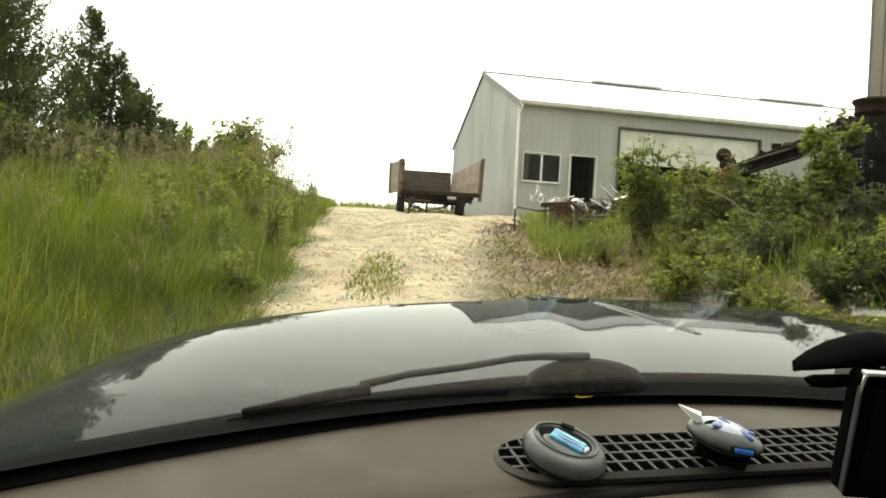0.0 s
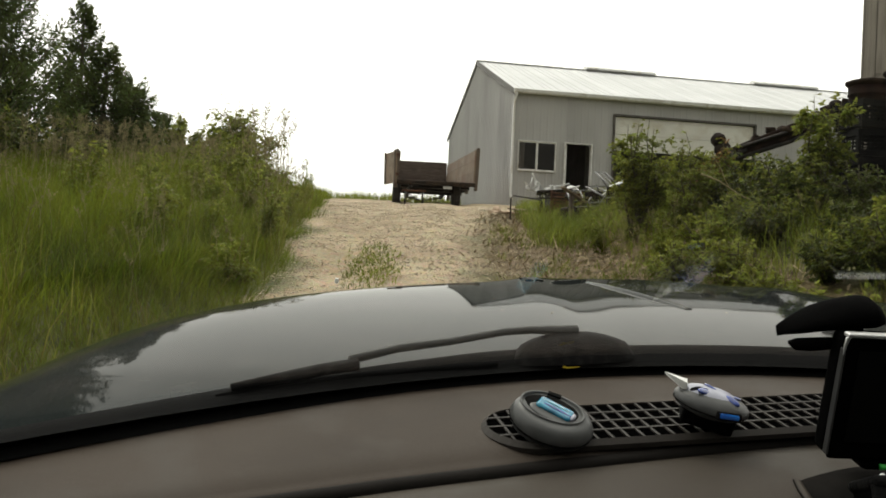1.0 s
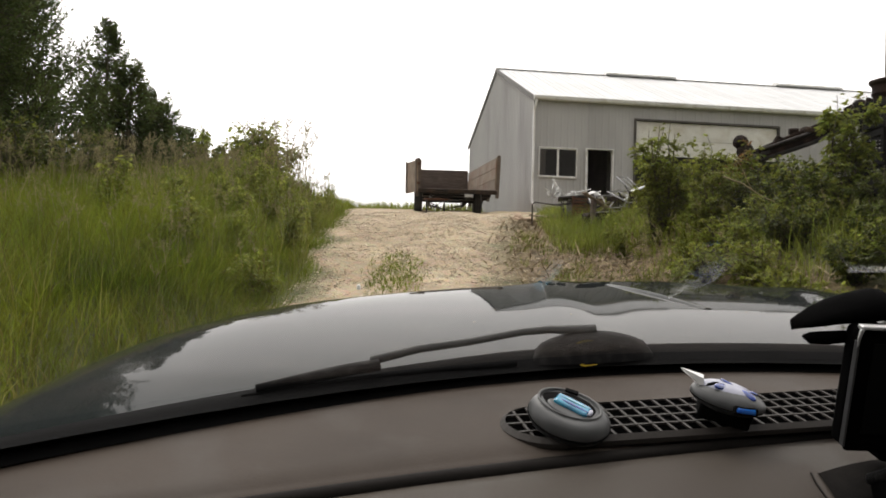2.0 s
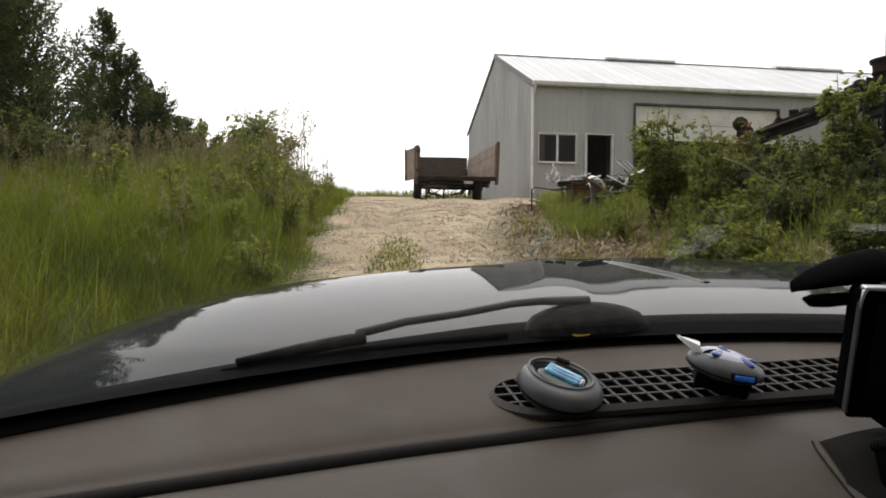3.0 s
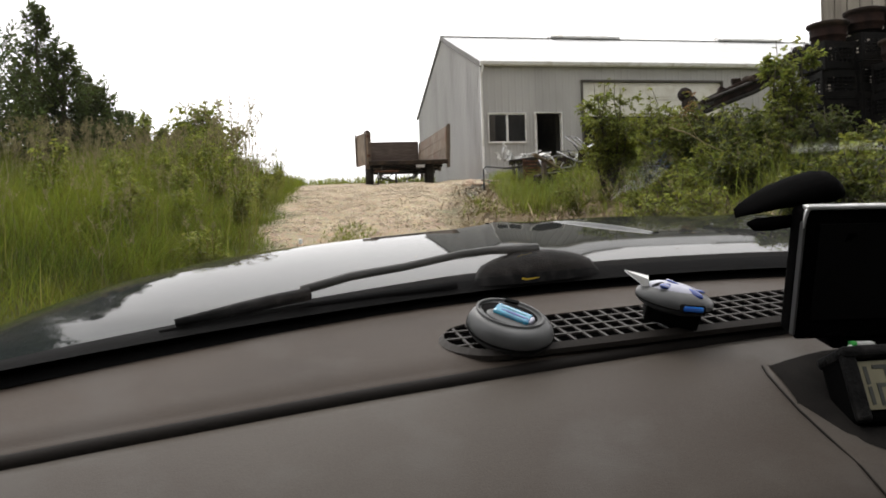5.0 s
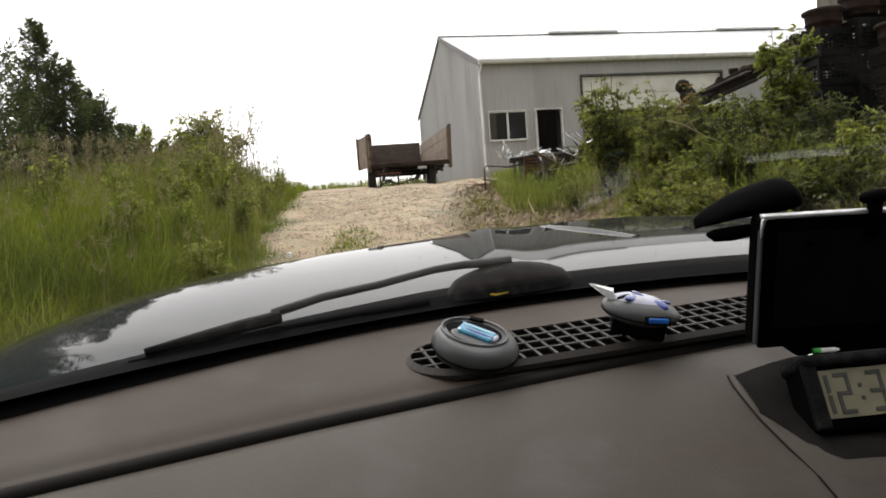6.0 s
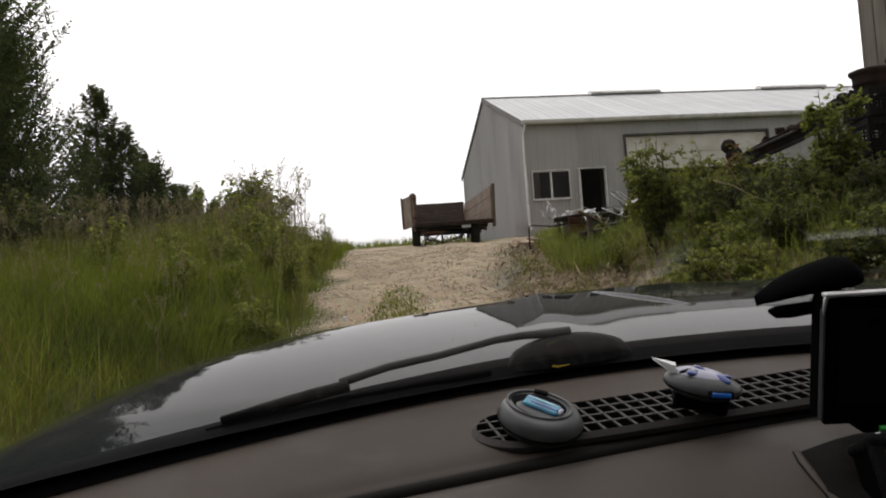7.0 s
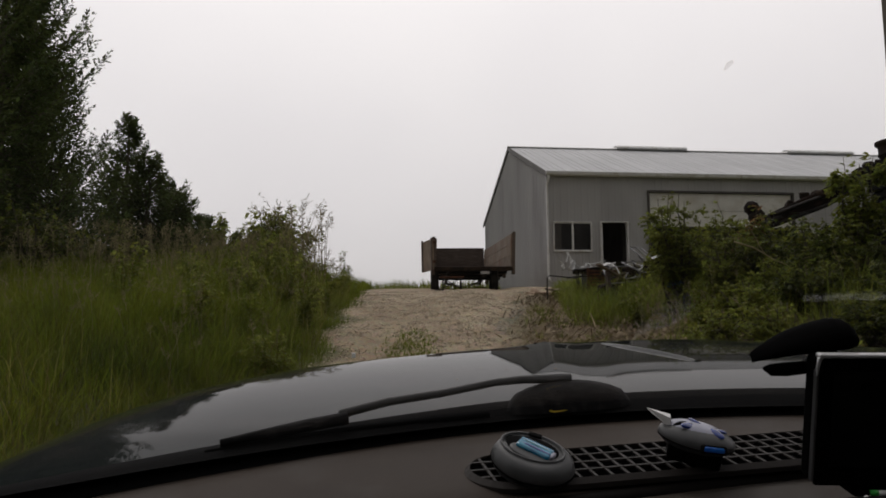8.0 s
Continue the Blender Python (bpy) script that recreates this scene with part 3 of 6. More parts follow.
def framed(parent, x0, x1, z0, z1, w, name, material, y_out=-0.06, y_in=0.06):
    for nm, q in ((name, (x0 - w, x1 + w, z1, z1 + w)), (name, (x0 - w, x1 + w, z0 - w, z0)), (name, (x0 - w, x0, z0, z1)), (name, (x1, x1 + w, z0, z1))):
        part(nm, done(nm, box(q[0], q[1], y_out, y_in, q[2], q[3], 0.006), material), parent)


win = part("window", done("window", box((WIN[0] + WIN[1]) / 2 - 0.03, (WIN[0] + WIN[1]) / 2 + 0.03, -0.05, 0.03, WIN[2], WIN[3], 0.004), M_TRIM), barn, "two-light sliding window with white frame")
framed(win, WIN[0] + 0.03, WIN[1] - 0.03, WIN[2] + 0.03, WIN[3] - 0.03, 0.03, "window_frame", M_TRIM)
for a, b in ((WIN[0] + 0.03, (WIN[0] + WIN[1]) / 2 - 0.03), ((WIN[0] + WIN[1]) / 2 + 0.03, WIN[1] - 0.03)):
    pn = part("pane", done("pane", box(a, b, -0.005, 0.005, WIN[2] + 0.03, WIN[3] - 0.03), M_PANE), win)
    for za in (WIN[2] + 0.03, WIN[3] - 0.06):
        part("sash_rail", done("sash_rail", box(a, b, -0.025, 0.02, za, za + 0.03), M_TRIM), win)
# added panel close behind the glass, toned for the dimness inside
part("dark_blind", done("dark_blind", box(WIN[0], WIN[1], 0.12, 0.14, WIN[2] - 0.1, WIN[3] + 0.1), M_PANEBACK), win, "added grey panel that stands for the dim barn inside")
door = part("door_frame", joined("door_frame", [box(DOOR[0] - 0.02, DOOR[0] + 0.02, -0.05, 0.12, DOOR[2], DOOR[3]), box(DOOR[1] - 0.03, DOOR[1] + 0.01, -0.05, 0.12, DOOR[2], DOOR[3]),
            box(DOOR[0] - 0.02, DOOR[1] + 0.01, -0.05, 0.12, DOOR[3], DOOR[3] + 0.03)], M_TRIM), barn)
part("door_leaf", done("door_leaf", box(0, 0.86, -0.022, 0.022, 0.0, 2.02, 0.004), M_TRIM, m=pose(DOOR[0] + 0.09, 0.13, DOOR[2] + 0.01, 0, 0, 96)), door, "white door standing open inwards")
part("door_knob", lathe("door_knob", [(0.0, 0.07), (0.025, 0.065), (0.03, 0.045), (0.012, 0.03), (0.012, 0), (0.03, 0)], M_ALU, 12, pose(DOOR[0] + 0.05, 0.87, 0.95, 0, 90, 6)), door)
big = part("big_door_frame", joined("big_door_frame", [box(BIG[0] - 0.06, BIG[0], -0.06, 0.1, BIG[2], BIG[3] + 0.06), box(BIG[1], BIG[1] + 0.06, -0.06, 0.1, BIG[2], BIG[3] + 0.06),
           box(BIG[0], BIG[1], -0.06, 0.1, BIG[3], BIG[3] + 0.06)], M_DARKTRIM), barn, "dark trimmed opening of an overhead door")
for k, (za, zb) in enumerate(((2.38, 2.94), (1.85, 2.37))):
    part("door_section", joined("door_section", [box(BIG[0] + 0.01, BIG[1] - 0.01, 0.03, 0.075, za, zb, 0.006)] +
         [box(BIG[0] + 0.15 + j * 1.18, BIG[0] + 1.15 + j * 1.18, 0.022, 0.03, za + 0.1, zb - 0.1, 0.004) for j in range(4)], M_DOORPANEL), big, "white overhead door section, half raised")
for xb in (3.9, 4.9, 6.0, 7.2):
    part("stored_post", done("stored_post", box(xb, xb + 0.09, 2.2, 2.3, -0.1, 1.6 + 0.3 * math.sin(xb * 5)), M_WOOD), barn)


# ---------------------------------------------------------------- the farm trailer
def wheel_under(parent, x, y, z, r, w, name="wheel"):
    """A tyre with a hub, axle along x."""
    t = pose(x, y, z, 0, 90, 0)
    ty = part(name, lathe(name, [(r * 0.55, -w / 2), (r * 0.9, -w / 2), (r * 0.98, -w * 0.38), (r, -w * 0.2), (r * 0.985, -w * 0.18), (r * 0.985, -w * 0.1), (r, -w * 0.08), (r, w * 0.08),
         (r * 0.985, w * 0.1), (r * 0.985, w * 0.18), (r, w * 0.2), (r * 0.98, w * 0.38), (r * 0.9, w / 2), (r * 0.55, w / 2)], M_RUBBER, 28, t), parent)
    part("rim", lathe("rim", [(0.0, -w * 0.2), (r * 0.2, -w * 0.22), (r * 0.45, -w * 0.1), (r * 0.55, -w * 0.45), (r * 0.57, -w * 0.45), (r * 0.57, w * 0.45), (r * 0.55, w * 0.45),
         (r * 0.45, w * 0.1), (r * 0.2, w * 0.22), (0.0, w * 0.2)], M_RUST, 20, t), ty)


TL, TWD = 4.3, 1.075
FLARE = {-1: 0.0, 1: 0.113}
trailer = thing("farm_trailer", plan_pose(22.3, -1.09, 6.0, 0.0), "weathered wooden farm trailer with tall side boards, tailgate off", "trailer")
for xw in (-1.1, 0.64):
    wheel_under(trailer, xw, 0.9, 0.36, 0.36, 0.24)
for xr in (-0.72, 0.4):
    part("frame_rail", done("frame_rail", box(xr - 0.04, xr + 0.04, 0.02, TL, 0.42, 0.54, 0.006), M_DARKSTEEL), trailer)
part("axle", tubes("axle", [([(-1.12, 0.9, 0.36), (0.66, 0.9, 0.36)], 0.045)], M_DARKSTEEL), trailer)
for yc in (0.05, 1.2, 2.4, 3.7):
    part("cross_member", done("cross_member", box(-TWD, TWD, yc, yc + 0.09, 0.54, 0.6, 0.006), M_DARKSTEEL), trailer)
part("rear_sill", done("rear_sill", box(-TWD - 0.04, TWD + 0.04, -0.06, 0.04, 0.52, 0.63, 0.012), M_RUSTDARK), trailer, "dark rear sill beam")
part("plate_bracket", done("plate_bracket", box(0.2, 0.45, -0.075, -0.062, 0.42, 0.5, 0.003), M_SIDING), trailer)
for k in range(12):
    xa = -TWD + k * (2 * TWD / 12)
    part("floor_board", done("floor_board", box(xa + 0.004, xa + 2 * TWD / 12 - 0.004, 0.0, TL, 0.602, 0.64 + 0.003 * (k % 3), 0.003), M_WOOD), trailer)
for sx in (-1, 1):
    for k, (za, zb) in enumerate(((0.65, 0.96), (0.968, 1.28), (1.288, 1.6))):
        b = box(-0.022, 0.022, 0.0, TL, za, zb - ((0.02 if sx > 0 else 0.15) if k == 2 else 0), 0.004)
        part("side_board", done("side_board", b, M_WOODPALE if sx > 0 else M_WOOD, m=Matrix.Translation((sx * TWD, 0, 0.6)) @ Matrix.Rotation(FLARE[sx], 4, "Z") @ Matrix.Rotation(0.03 if sx > 0 else 0.02, 4, "Y") @ Matrix.Translation((0, 0, -0.6))), trailer)
    for yp in ((0.04, 1.3, 2.6, TL - 0.1) if sx > 0 else (0.04, TL - 0.1)):
        part("stake", done("stake", box(-0.045, 0.045, yp - 0.05, yp + 0.05, 0.42, (1.58 if sx > 0 else 1.44) + (0.06 if yp < 0.1 else 0), 0.01), M_WOOD,
             m=Matrix.Translation((sx * (TWD + 0.065), 0, 0.6)) @ Matrix.Rotation(FLARE[sx], 4, "Z") @ Matrix.Rotation(0.03 if sx > 0 else 0.02, 4, "Y") @ Matrix.Translation((0, 0, -0.6))), trailer)
for k, (za, zb) in enumerate(((0.6, 1.1), (1.1, 1.66))):
    part("front_board", done("front_board", box(-TWD + 0.03, TWD - 0.49, TL - 0.05, TL, za, zb, 0.004), M_WOOD), trailer)
gate = part("tailgate", done("tailgate", box(-0.025, 0.025, 0.0, 1.0, 0.55, 1.44, 0.006), M_WOODPALE, m=pose(-TWD - 0.05, -0.03, 0.0, 0, -1, 18)), trailer, "weathered plywood tailgate swung back along the side")
for yg, zg in ((0.04, 0.5), (0.92, 0.56)):
    part("gate_stile", done("gate_stile", box(-0.055, -0.026, yg - 0.045, yg + 0.045, zg, 1.48, 0.008), M_WOOD, m=pose(-TWD - 0.05, -0.03, 0.0, 0, -1, 18)), gate)
for zg in (0.75, 1.3):
    part("hinge", done("hinge", box(-0.03, 0.06, -0.02, 0.03, zg, zg + 0.07, 0.006), M_RUST, m=pose(-TWD - 0.05, -0.03, 0.0, 0, 0, 8)), gate)
part("drawbar", tubes("drawbar", [([(-0.72, TL, 0.48), (-0.15, TL + 1.3, 0.42)], 0.04), ([(0.4, TL, 0.48), (-0.15, TL + 1.3, 0.42)], 0.04)], M_DARKSTEEL), trailer)
# the trestle that props its bed
prop = thing("trestle", plan_pose(22.2, -1.7, 6.0), "low rusty steel trestle under a trailer bed", "trestle")
for xa in (-0.25, 0.25):
    part("leg_frame", tubes("leg_frame", [([(xa, -0.2, 0.0), (xa, -0.12, 0.37)], 0.02), ([(xa, 0.2, 0.0), (xa, 0.12, 0.37)], 0.02), ([(xa, -0.17, 0.15), (xa, 0.17, 0.15)], 0.015)], M_DARKSTEEL), prop)
part("top_rail", done("top_rail", box(-0.34, 0.34, -0.14, 0.14, 0.36, 0.4, 0.008), M_RUST), prop)
part("brace", tubes("brace", [([(-0.25, -0.16, 0.06), (0.25, -0.13, 0.34)], 0.014), ([(0.25, -0.16, 0.06), (-0.25, -0.13, 0.34)], 0.014)], M_DARKSTEEL), prop)


# ---------------------------------------------------------------- plants
RNG = np.random.RandomState


def unit(v):
    return v / (np.linalg.norm(v, axis=-1, keepdims=True) + 1e-9)


def leaf_quads(p, d, length, width, rng):
    """Folded diamond leaves at p along d."""
    n = len(p)
    side = unit(np.cross(d, unit(rng.normal(size=(n, 3)) + [0, 0, 1.5])))
    up = np.cross(side, d)
    L, Wd = length[:, None], width[:, None]
    mid = p + d * L * 0.45 + up * L * 0.06
    return np.stack([p, mid + side * Wd, p + d * L - [0, 0, 1] * L * 0.12, mid - side * Wd], 1)


def limb(rng, a, b, sag, r0, r1, k=5):
    a, b = np.array(a), np.array(b)
    pts = [a + (b - a) * t + np.array([0, 0, -sag * math.sin(math.pi * t)]) + rng.normal(0, 0.02, 3) * (0 < t < 1) * np.linalg.norm(b - a) for t in np.linspace(0, 1, k)]
    return pts, list(np.linspace(r0, r1, k))


def shrub(name, s, l, top, spread, stems, sprays, leaf, material, seed, label, category="bush", group="", low=0.12, compound=5, lean=(0, 0), mat2=None, twigs=4, loose=0.02):
    """Arching stems that fork from the ground, with drooping pinnate leaves along their outer parts."""
    rng = RNG(seed)
    leaf, sprays = leaf * 0.72, int(sprays * 1.8)
    height = top - float(hill(s, l))
    ob = thing(name, Matrix.Translation(at(s, l, -0.03)), label, category, group)
    lines, tips = [], []
    for i in range(stems):
        a = rng.uniform(0, 2 * math.pi)
        h = height * (1.0 if i == 0 else rng.uniform(0.5, 0.97))
        r = spread * rng.uniform(0.15, 1.0) * (1.2 - 0.6 * h / height)
        end = np.array([math.cos(a) * r + lean[0] * h, math.sin(a) * r + lean[1] * h, h - 0.06])
        st = rng.normal(0, 0.08 * spread, 3) * [1, 1, 0]
        pts, rad = limb(rng, st, end, -0.12 * r, 0.008 + 0.008 * height, 0.003, 7)
        lines.append((pts, rad))
        tips.append(pts)
        for _ in range(twigs):
            q = pts[rng.randint(2, 6)]
            a2 = a + rng.normal(0, 1.0)
            e2 = q + np.array([math.cos(a2), math.sin(a2), 0]) * spread * rng.uniform(0.15, 0.5) + [0, 0, rng.uniform(-0.05, 0.3) * spread]
            e2[2] = max(e2[2], low * height)
            p2, r2 = limb(rng, q, e2, 0.02, 0.006, 0.002, 4)
            lines.append((p2, r2))
            tips.append(p2)
    part("stem", tubes("stem", lines, M_GRASS if category == "weeds" else M_BARK, 5), ob)
    segs = [(np.array(p[i]), np.array(p[i + 1])) for p in tips for i in range(len(p) - 1) if p[i + 1][2] > low * height]
    idx = rng.randint(0, len(segs), sprays)
    A, B_ = np.array([segs[i][0] for i in idx]), np.array([segs[i][1] for i in idx])
    base = A + (B_ - A) * rng.uniform(0, 1, (sprays, 1)) + rng.normal(0, loose, (sprays, 3))
    axis = unit(B_ - A)
    turn = unit(np.cross(axis, rng.normal(size=(sprays, 3))))
    out = unit(turn * 0.9 + axis * 0.45 + unit(base * [1, 1, 0]) * 0.35 + [0, 0, -0.1])
    sd = unit(np.cross(out, rng.normal(size=(sprays, 3)) * 0.35 + [0, 0, 1]))
    size = leaf * rng.uniform(0.65, 1.25, sprays)
    Q = []
    for k in range(compound):
        step = (size * (0.9 if k == compound - 1 else 0.5 + 0.45 * (k // 2)))[:, None]
        w = 0 if k == compound - 1 else (1 if k % 2 else -1)
        d = unit(out * 0.75 + sd * w * 0.85 + [0, 0, -0.3] + rng.normal(0, 0.16, (sprays, 3)))
        ln = size * rng.uniform(0.8, 1.1, sprays)
        Q.append(leaf_quads(base + out * step - [0, 0, 0.2] * step, d, ln, ln * 0.24, rng))
    Q = np.concatenate(Q)
    Q[:, :, 2] = np.maximum(Q[:, :, 2], 0.02)
    if mat2 is not None:
        # second tone grows denser upwards: sunlit tops put into the leaf colour
        near_top = np.tile(rng.uniform(size=sprays) < 0.05 + 0.75 * np.clip(base[:, 2] / height, 0, 1) ** 1.7, compound)
        part("young_foliage", quads_mesh("young_foliage", Q[near_top], mat2), ob, "upper leaves in a second tone, mostly painted top light")
        Q = Q[~near_top]
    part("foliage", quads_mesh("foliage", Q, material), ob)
    return ob


def conifer(s, l, height, radius, seed, whorls=26, dense=120, label="dark green cedar tree with a ragged pointed crown", up0=0.04):
    """A straight trunk with whorls of drooping boughs that turn up at the tip, each a flat fan of fine twigs."""
    rng = RNG(seed)
    ob = thing("cedar_tree", Matrix.Translation(at(s, l, -0.05)), label, "tree", "cedars along the bank")
    part("trunk", tubes("trunk", [([(rng.normal(0, 0.03), rng.normal(0, 0.03), t * height) for t in np.linspace(0, 1, 8)], list(np.linspace(0.05 + height * 0.013, 0.008, 8)))], M_BARK, 8), ob)
    lines, Q = [], []
    for i in range(whorls):
        hw = up0 + (0.985 - up0) * ((i + rng.uniform(0.0, 0.4)) / whorls) ** 0.92
        gap = rng.choice([0.6, 0.85, 1.0, 1.15, 1.25])
        for _ in range(rng.randint(5, 8)):
            h = min(max(hw + rng.normal(0, 0.008), 0.03), 0.985)
            a = rng.uniform(0, 2 * math.pi)
            r = (radius * (1 - h) ** 0.9 * rng.uniform(0.4, 1.22) + 0.06) * gap
            out = np.array([math.cos(a), math.sin(a), 0.0])
            side = np.array([-math.sin(a), math.cos(a), 0.0])
            rise_ = 0.55 * h - 0.12 + rng.normal(0, 0.08)
            P = np.array([[0, 0, h * height] + out * r * t + np.array([0, 0, r * (rise_ * t - 0.3 * math.sin(math.pi * t) + 0.22 * t ** 3)]) for t in np.linspace(0, 1, 7)])
            lines.append(([tuple(p) for p in P], list(np.linspace(0.008 + 0.010 * r, 0.003, 7))))
            m = int(dense * (0.35 + 2.1 * r / radius))
            t = rng.uniform(0.08, 1.0, m) ** 0.8
            k = np.clip((t * 6).astype(int), 0, 5)
            base = P[k] + (P[k + 1] - P[k]) * (t * 6 - k)[:, None]
            along_ = unit(P[k + 1] - P[k])
            sg = np.where(rng.uniform(size=m) < 0.5, -1.0, 1.0)[:, None]
            # twigs leave the bough in steps, so that gaps stay between them
            tw = unit(side * sg * 0.9 + along_ * 0.75 + np.stack([np.zeros(m), np.zeros(m), -0.16 + 0.2 * np.sin(t * 40)], 1))
            reach = (0.42 * r * (1.08 - t) + 0.07)[:, None] * rng.uniform(0, 1, (m, 1))
            p = base + tw * reach + rng.normal(0, 0.018, (m, 3))
            d = unit(tw + along_ * 0.3 + rng.normal(0, 0.38, (m, 3)) + [0, 0, 0.12])
            ln = rng.uniform(0.05, 0.115, m) * (0.75 + 0.14 * radius)
            Q.append(leaf_quads(p, d, ln, ln * rng.uniform(0.14, 0.24, m), rng))
    part("limb", tubes("limb", lines, M_BARK, 4), ob)
    part("crown", quads_mesh("crown", np.concatenate(Q), M_NEEDLE), ob)
    return ob


for k, (s_, l_, h_, r_) in enumerate(((19, -9.75, 4.5, 1.6), (17.2, -11.2, 6.2, 2.0), (14.6, -9.6, 6.8, 2.0), (12.4, -8.7, 6.6, 2.1), (10.6, -8.6, 7.0, 2.1), (12.0, -11.3, 8.0, 2.4),
                                      (8.6, -8.3, 6.5, 2.0), (15.4, -12.6, 7.6, 2.3), (20.5, -9.3, 3.1, 1.35), (21.5, -8.8, 2.3, 1.1), (6.3, -8.6, 6.4, 2.2), (9.5, -11.5, 8.0, 2.4), (14.5, -7.0, 2.3, 1.25), (15.6, -6.9, 1.75, 0.95), (13.2, -10.2, 7.2, 2.2), (16.0, -10.6, 6.4, 2.0))):
    conifer(s_, l_, h_, r_, 100 + k, 27 if h_ > 4 else 17, 135 if k < 9 else 100)

SHRUBS = "shrubs and saplings on the banks"
BE, BB, WC = "box_elder_sapling", "box_elder_bush", "weed_clump"
shrub(BE, 17.0, -5.3, 1.3, 0.95, 24, 1250, 0.125, M_LEAF, 11, "young box elder sapling in tall roadside grass", "sapling", SHRUBS, 0.25, 5, mat2=M_LEAFY)
shrub(BE, 16.0, -4.95, 0.75, 0.6, 14, 620, 0.11, M_LEAF, 19, "low box elder shoots beside dry reeds", "sapling", SHRUBS, 0.1, 5, mat2=M_LEAFY)
shrub(BE, 17.0, -6.6, 1.2, 0.34, 7, 280, 0.12, M_LEAF, 12, "slender box elder shoots among the weeds", "sapling", SHRUBS, 0.25, mat2=M_LEAFY)
shrub(BE, 16.6, -6.1, 0.85, 0.5, 9, 380, 0.11, M_LEAF, 20, "slender box elder shoots among the weeds", "sapling", SHRUBS, 0.2, mat2=M_LEAFY)
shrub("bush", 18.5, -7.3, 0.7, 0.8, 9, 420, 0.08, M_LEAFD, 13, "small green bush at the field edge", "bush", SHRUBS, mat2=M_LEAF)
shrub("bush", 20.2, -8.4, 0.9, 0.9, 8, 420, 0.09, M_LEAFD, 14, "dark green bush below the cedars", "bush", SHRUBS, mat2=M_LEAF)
for k, (s_, l_, z_) in enumerate(((14.2, -4.4, -0.15), (13.4, -4.9, 0.0), (14.8, -5.4, 0.35), (12.4, -4.3, -0.45), (15.2, -4.5, 0.05))):
    shrub("bush", s_, l_, z_, 0.6, 13, 480, 0.085, M_LEAF, 150 + k, "weedy green bush in the grassy bank", "bush", SHRUBS, 0.12, 5, mat2=M_LEAFY)
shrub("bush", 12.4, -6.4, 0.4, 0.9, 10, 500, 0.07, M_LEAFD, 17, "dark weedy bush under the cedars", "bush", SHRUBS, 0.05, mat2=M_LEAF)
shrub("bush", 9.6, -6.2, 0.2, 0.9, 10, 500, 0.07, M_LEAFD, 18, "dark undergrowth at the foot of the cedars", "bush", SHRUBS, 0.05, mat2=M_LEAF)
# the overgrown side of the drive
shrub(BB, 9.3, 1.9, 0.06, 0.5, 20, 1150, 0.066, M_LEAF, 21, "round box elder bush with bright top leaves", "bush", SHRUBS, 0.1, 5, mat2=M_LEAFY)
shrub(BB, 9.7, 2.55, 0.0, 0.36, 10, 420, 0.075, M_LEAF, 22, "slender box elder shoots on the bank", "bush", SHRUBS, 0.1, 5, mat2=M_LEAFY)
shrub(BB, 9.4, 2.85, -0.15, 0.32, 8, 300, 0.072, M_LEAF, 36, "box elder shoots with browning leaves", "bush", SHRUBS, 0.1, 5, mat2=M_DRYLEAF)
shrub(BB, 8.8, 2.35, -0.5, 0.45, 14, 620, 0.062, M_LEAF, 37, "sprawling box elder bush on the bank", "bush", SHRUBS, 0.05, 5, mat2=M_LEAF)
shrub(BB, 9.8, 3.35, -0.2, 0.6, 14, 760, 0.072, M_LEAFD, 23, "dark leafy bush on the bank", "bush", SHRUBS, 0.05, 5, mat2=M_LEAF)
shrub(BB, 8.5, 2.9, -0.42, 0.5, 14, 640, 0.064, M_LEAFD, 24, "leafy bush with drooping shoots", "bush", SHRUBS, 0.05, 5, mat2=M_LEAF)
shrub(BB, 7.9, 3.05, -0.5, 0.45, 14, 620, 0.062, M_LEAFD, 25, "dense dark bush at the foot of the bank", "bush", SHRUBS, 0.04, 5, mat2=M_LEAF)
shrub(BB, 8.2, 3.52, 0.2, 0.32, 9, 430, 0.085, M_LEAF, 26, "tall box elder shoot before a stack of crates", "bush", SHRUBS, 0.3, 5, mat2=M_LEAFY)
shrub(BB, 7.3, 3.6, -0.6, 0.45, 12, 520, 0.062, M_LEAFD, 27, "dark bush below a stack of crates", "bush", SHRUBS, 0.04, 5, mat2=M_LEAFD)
# next two use the dark leaf to stand for shadow on the bank
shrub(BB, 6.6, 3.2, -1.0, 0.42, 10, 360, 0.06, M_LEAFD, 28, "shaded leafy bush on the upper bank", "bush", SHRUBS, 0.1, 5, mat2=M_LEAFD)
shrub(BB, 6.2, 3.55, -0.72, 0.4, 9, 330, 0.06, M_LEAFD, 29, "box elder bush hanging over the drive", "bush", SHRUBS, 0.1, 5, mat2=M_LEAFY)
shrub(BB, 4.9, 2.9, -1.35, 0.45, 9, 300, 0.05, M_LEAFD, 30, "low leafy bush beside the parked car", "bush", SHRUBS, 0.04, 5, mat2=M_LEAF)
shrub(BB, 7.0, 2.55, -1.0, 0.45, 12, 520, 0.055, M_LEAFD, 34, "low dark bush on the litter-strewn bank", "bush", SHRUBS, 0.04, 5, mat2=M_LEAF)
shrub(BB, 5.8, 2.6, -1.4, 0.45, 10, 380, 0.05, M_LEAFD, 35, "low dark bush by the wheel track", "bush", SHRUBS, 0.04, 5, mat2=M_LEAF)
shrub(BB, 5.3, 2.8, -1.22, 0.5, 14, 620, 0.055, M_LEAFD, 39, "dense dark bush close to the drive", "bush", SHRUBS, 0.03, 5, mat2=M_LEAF)
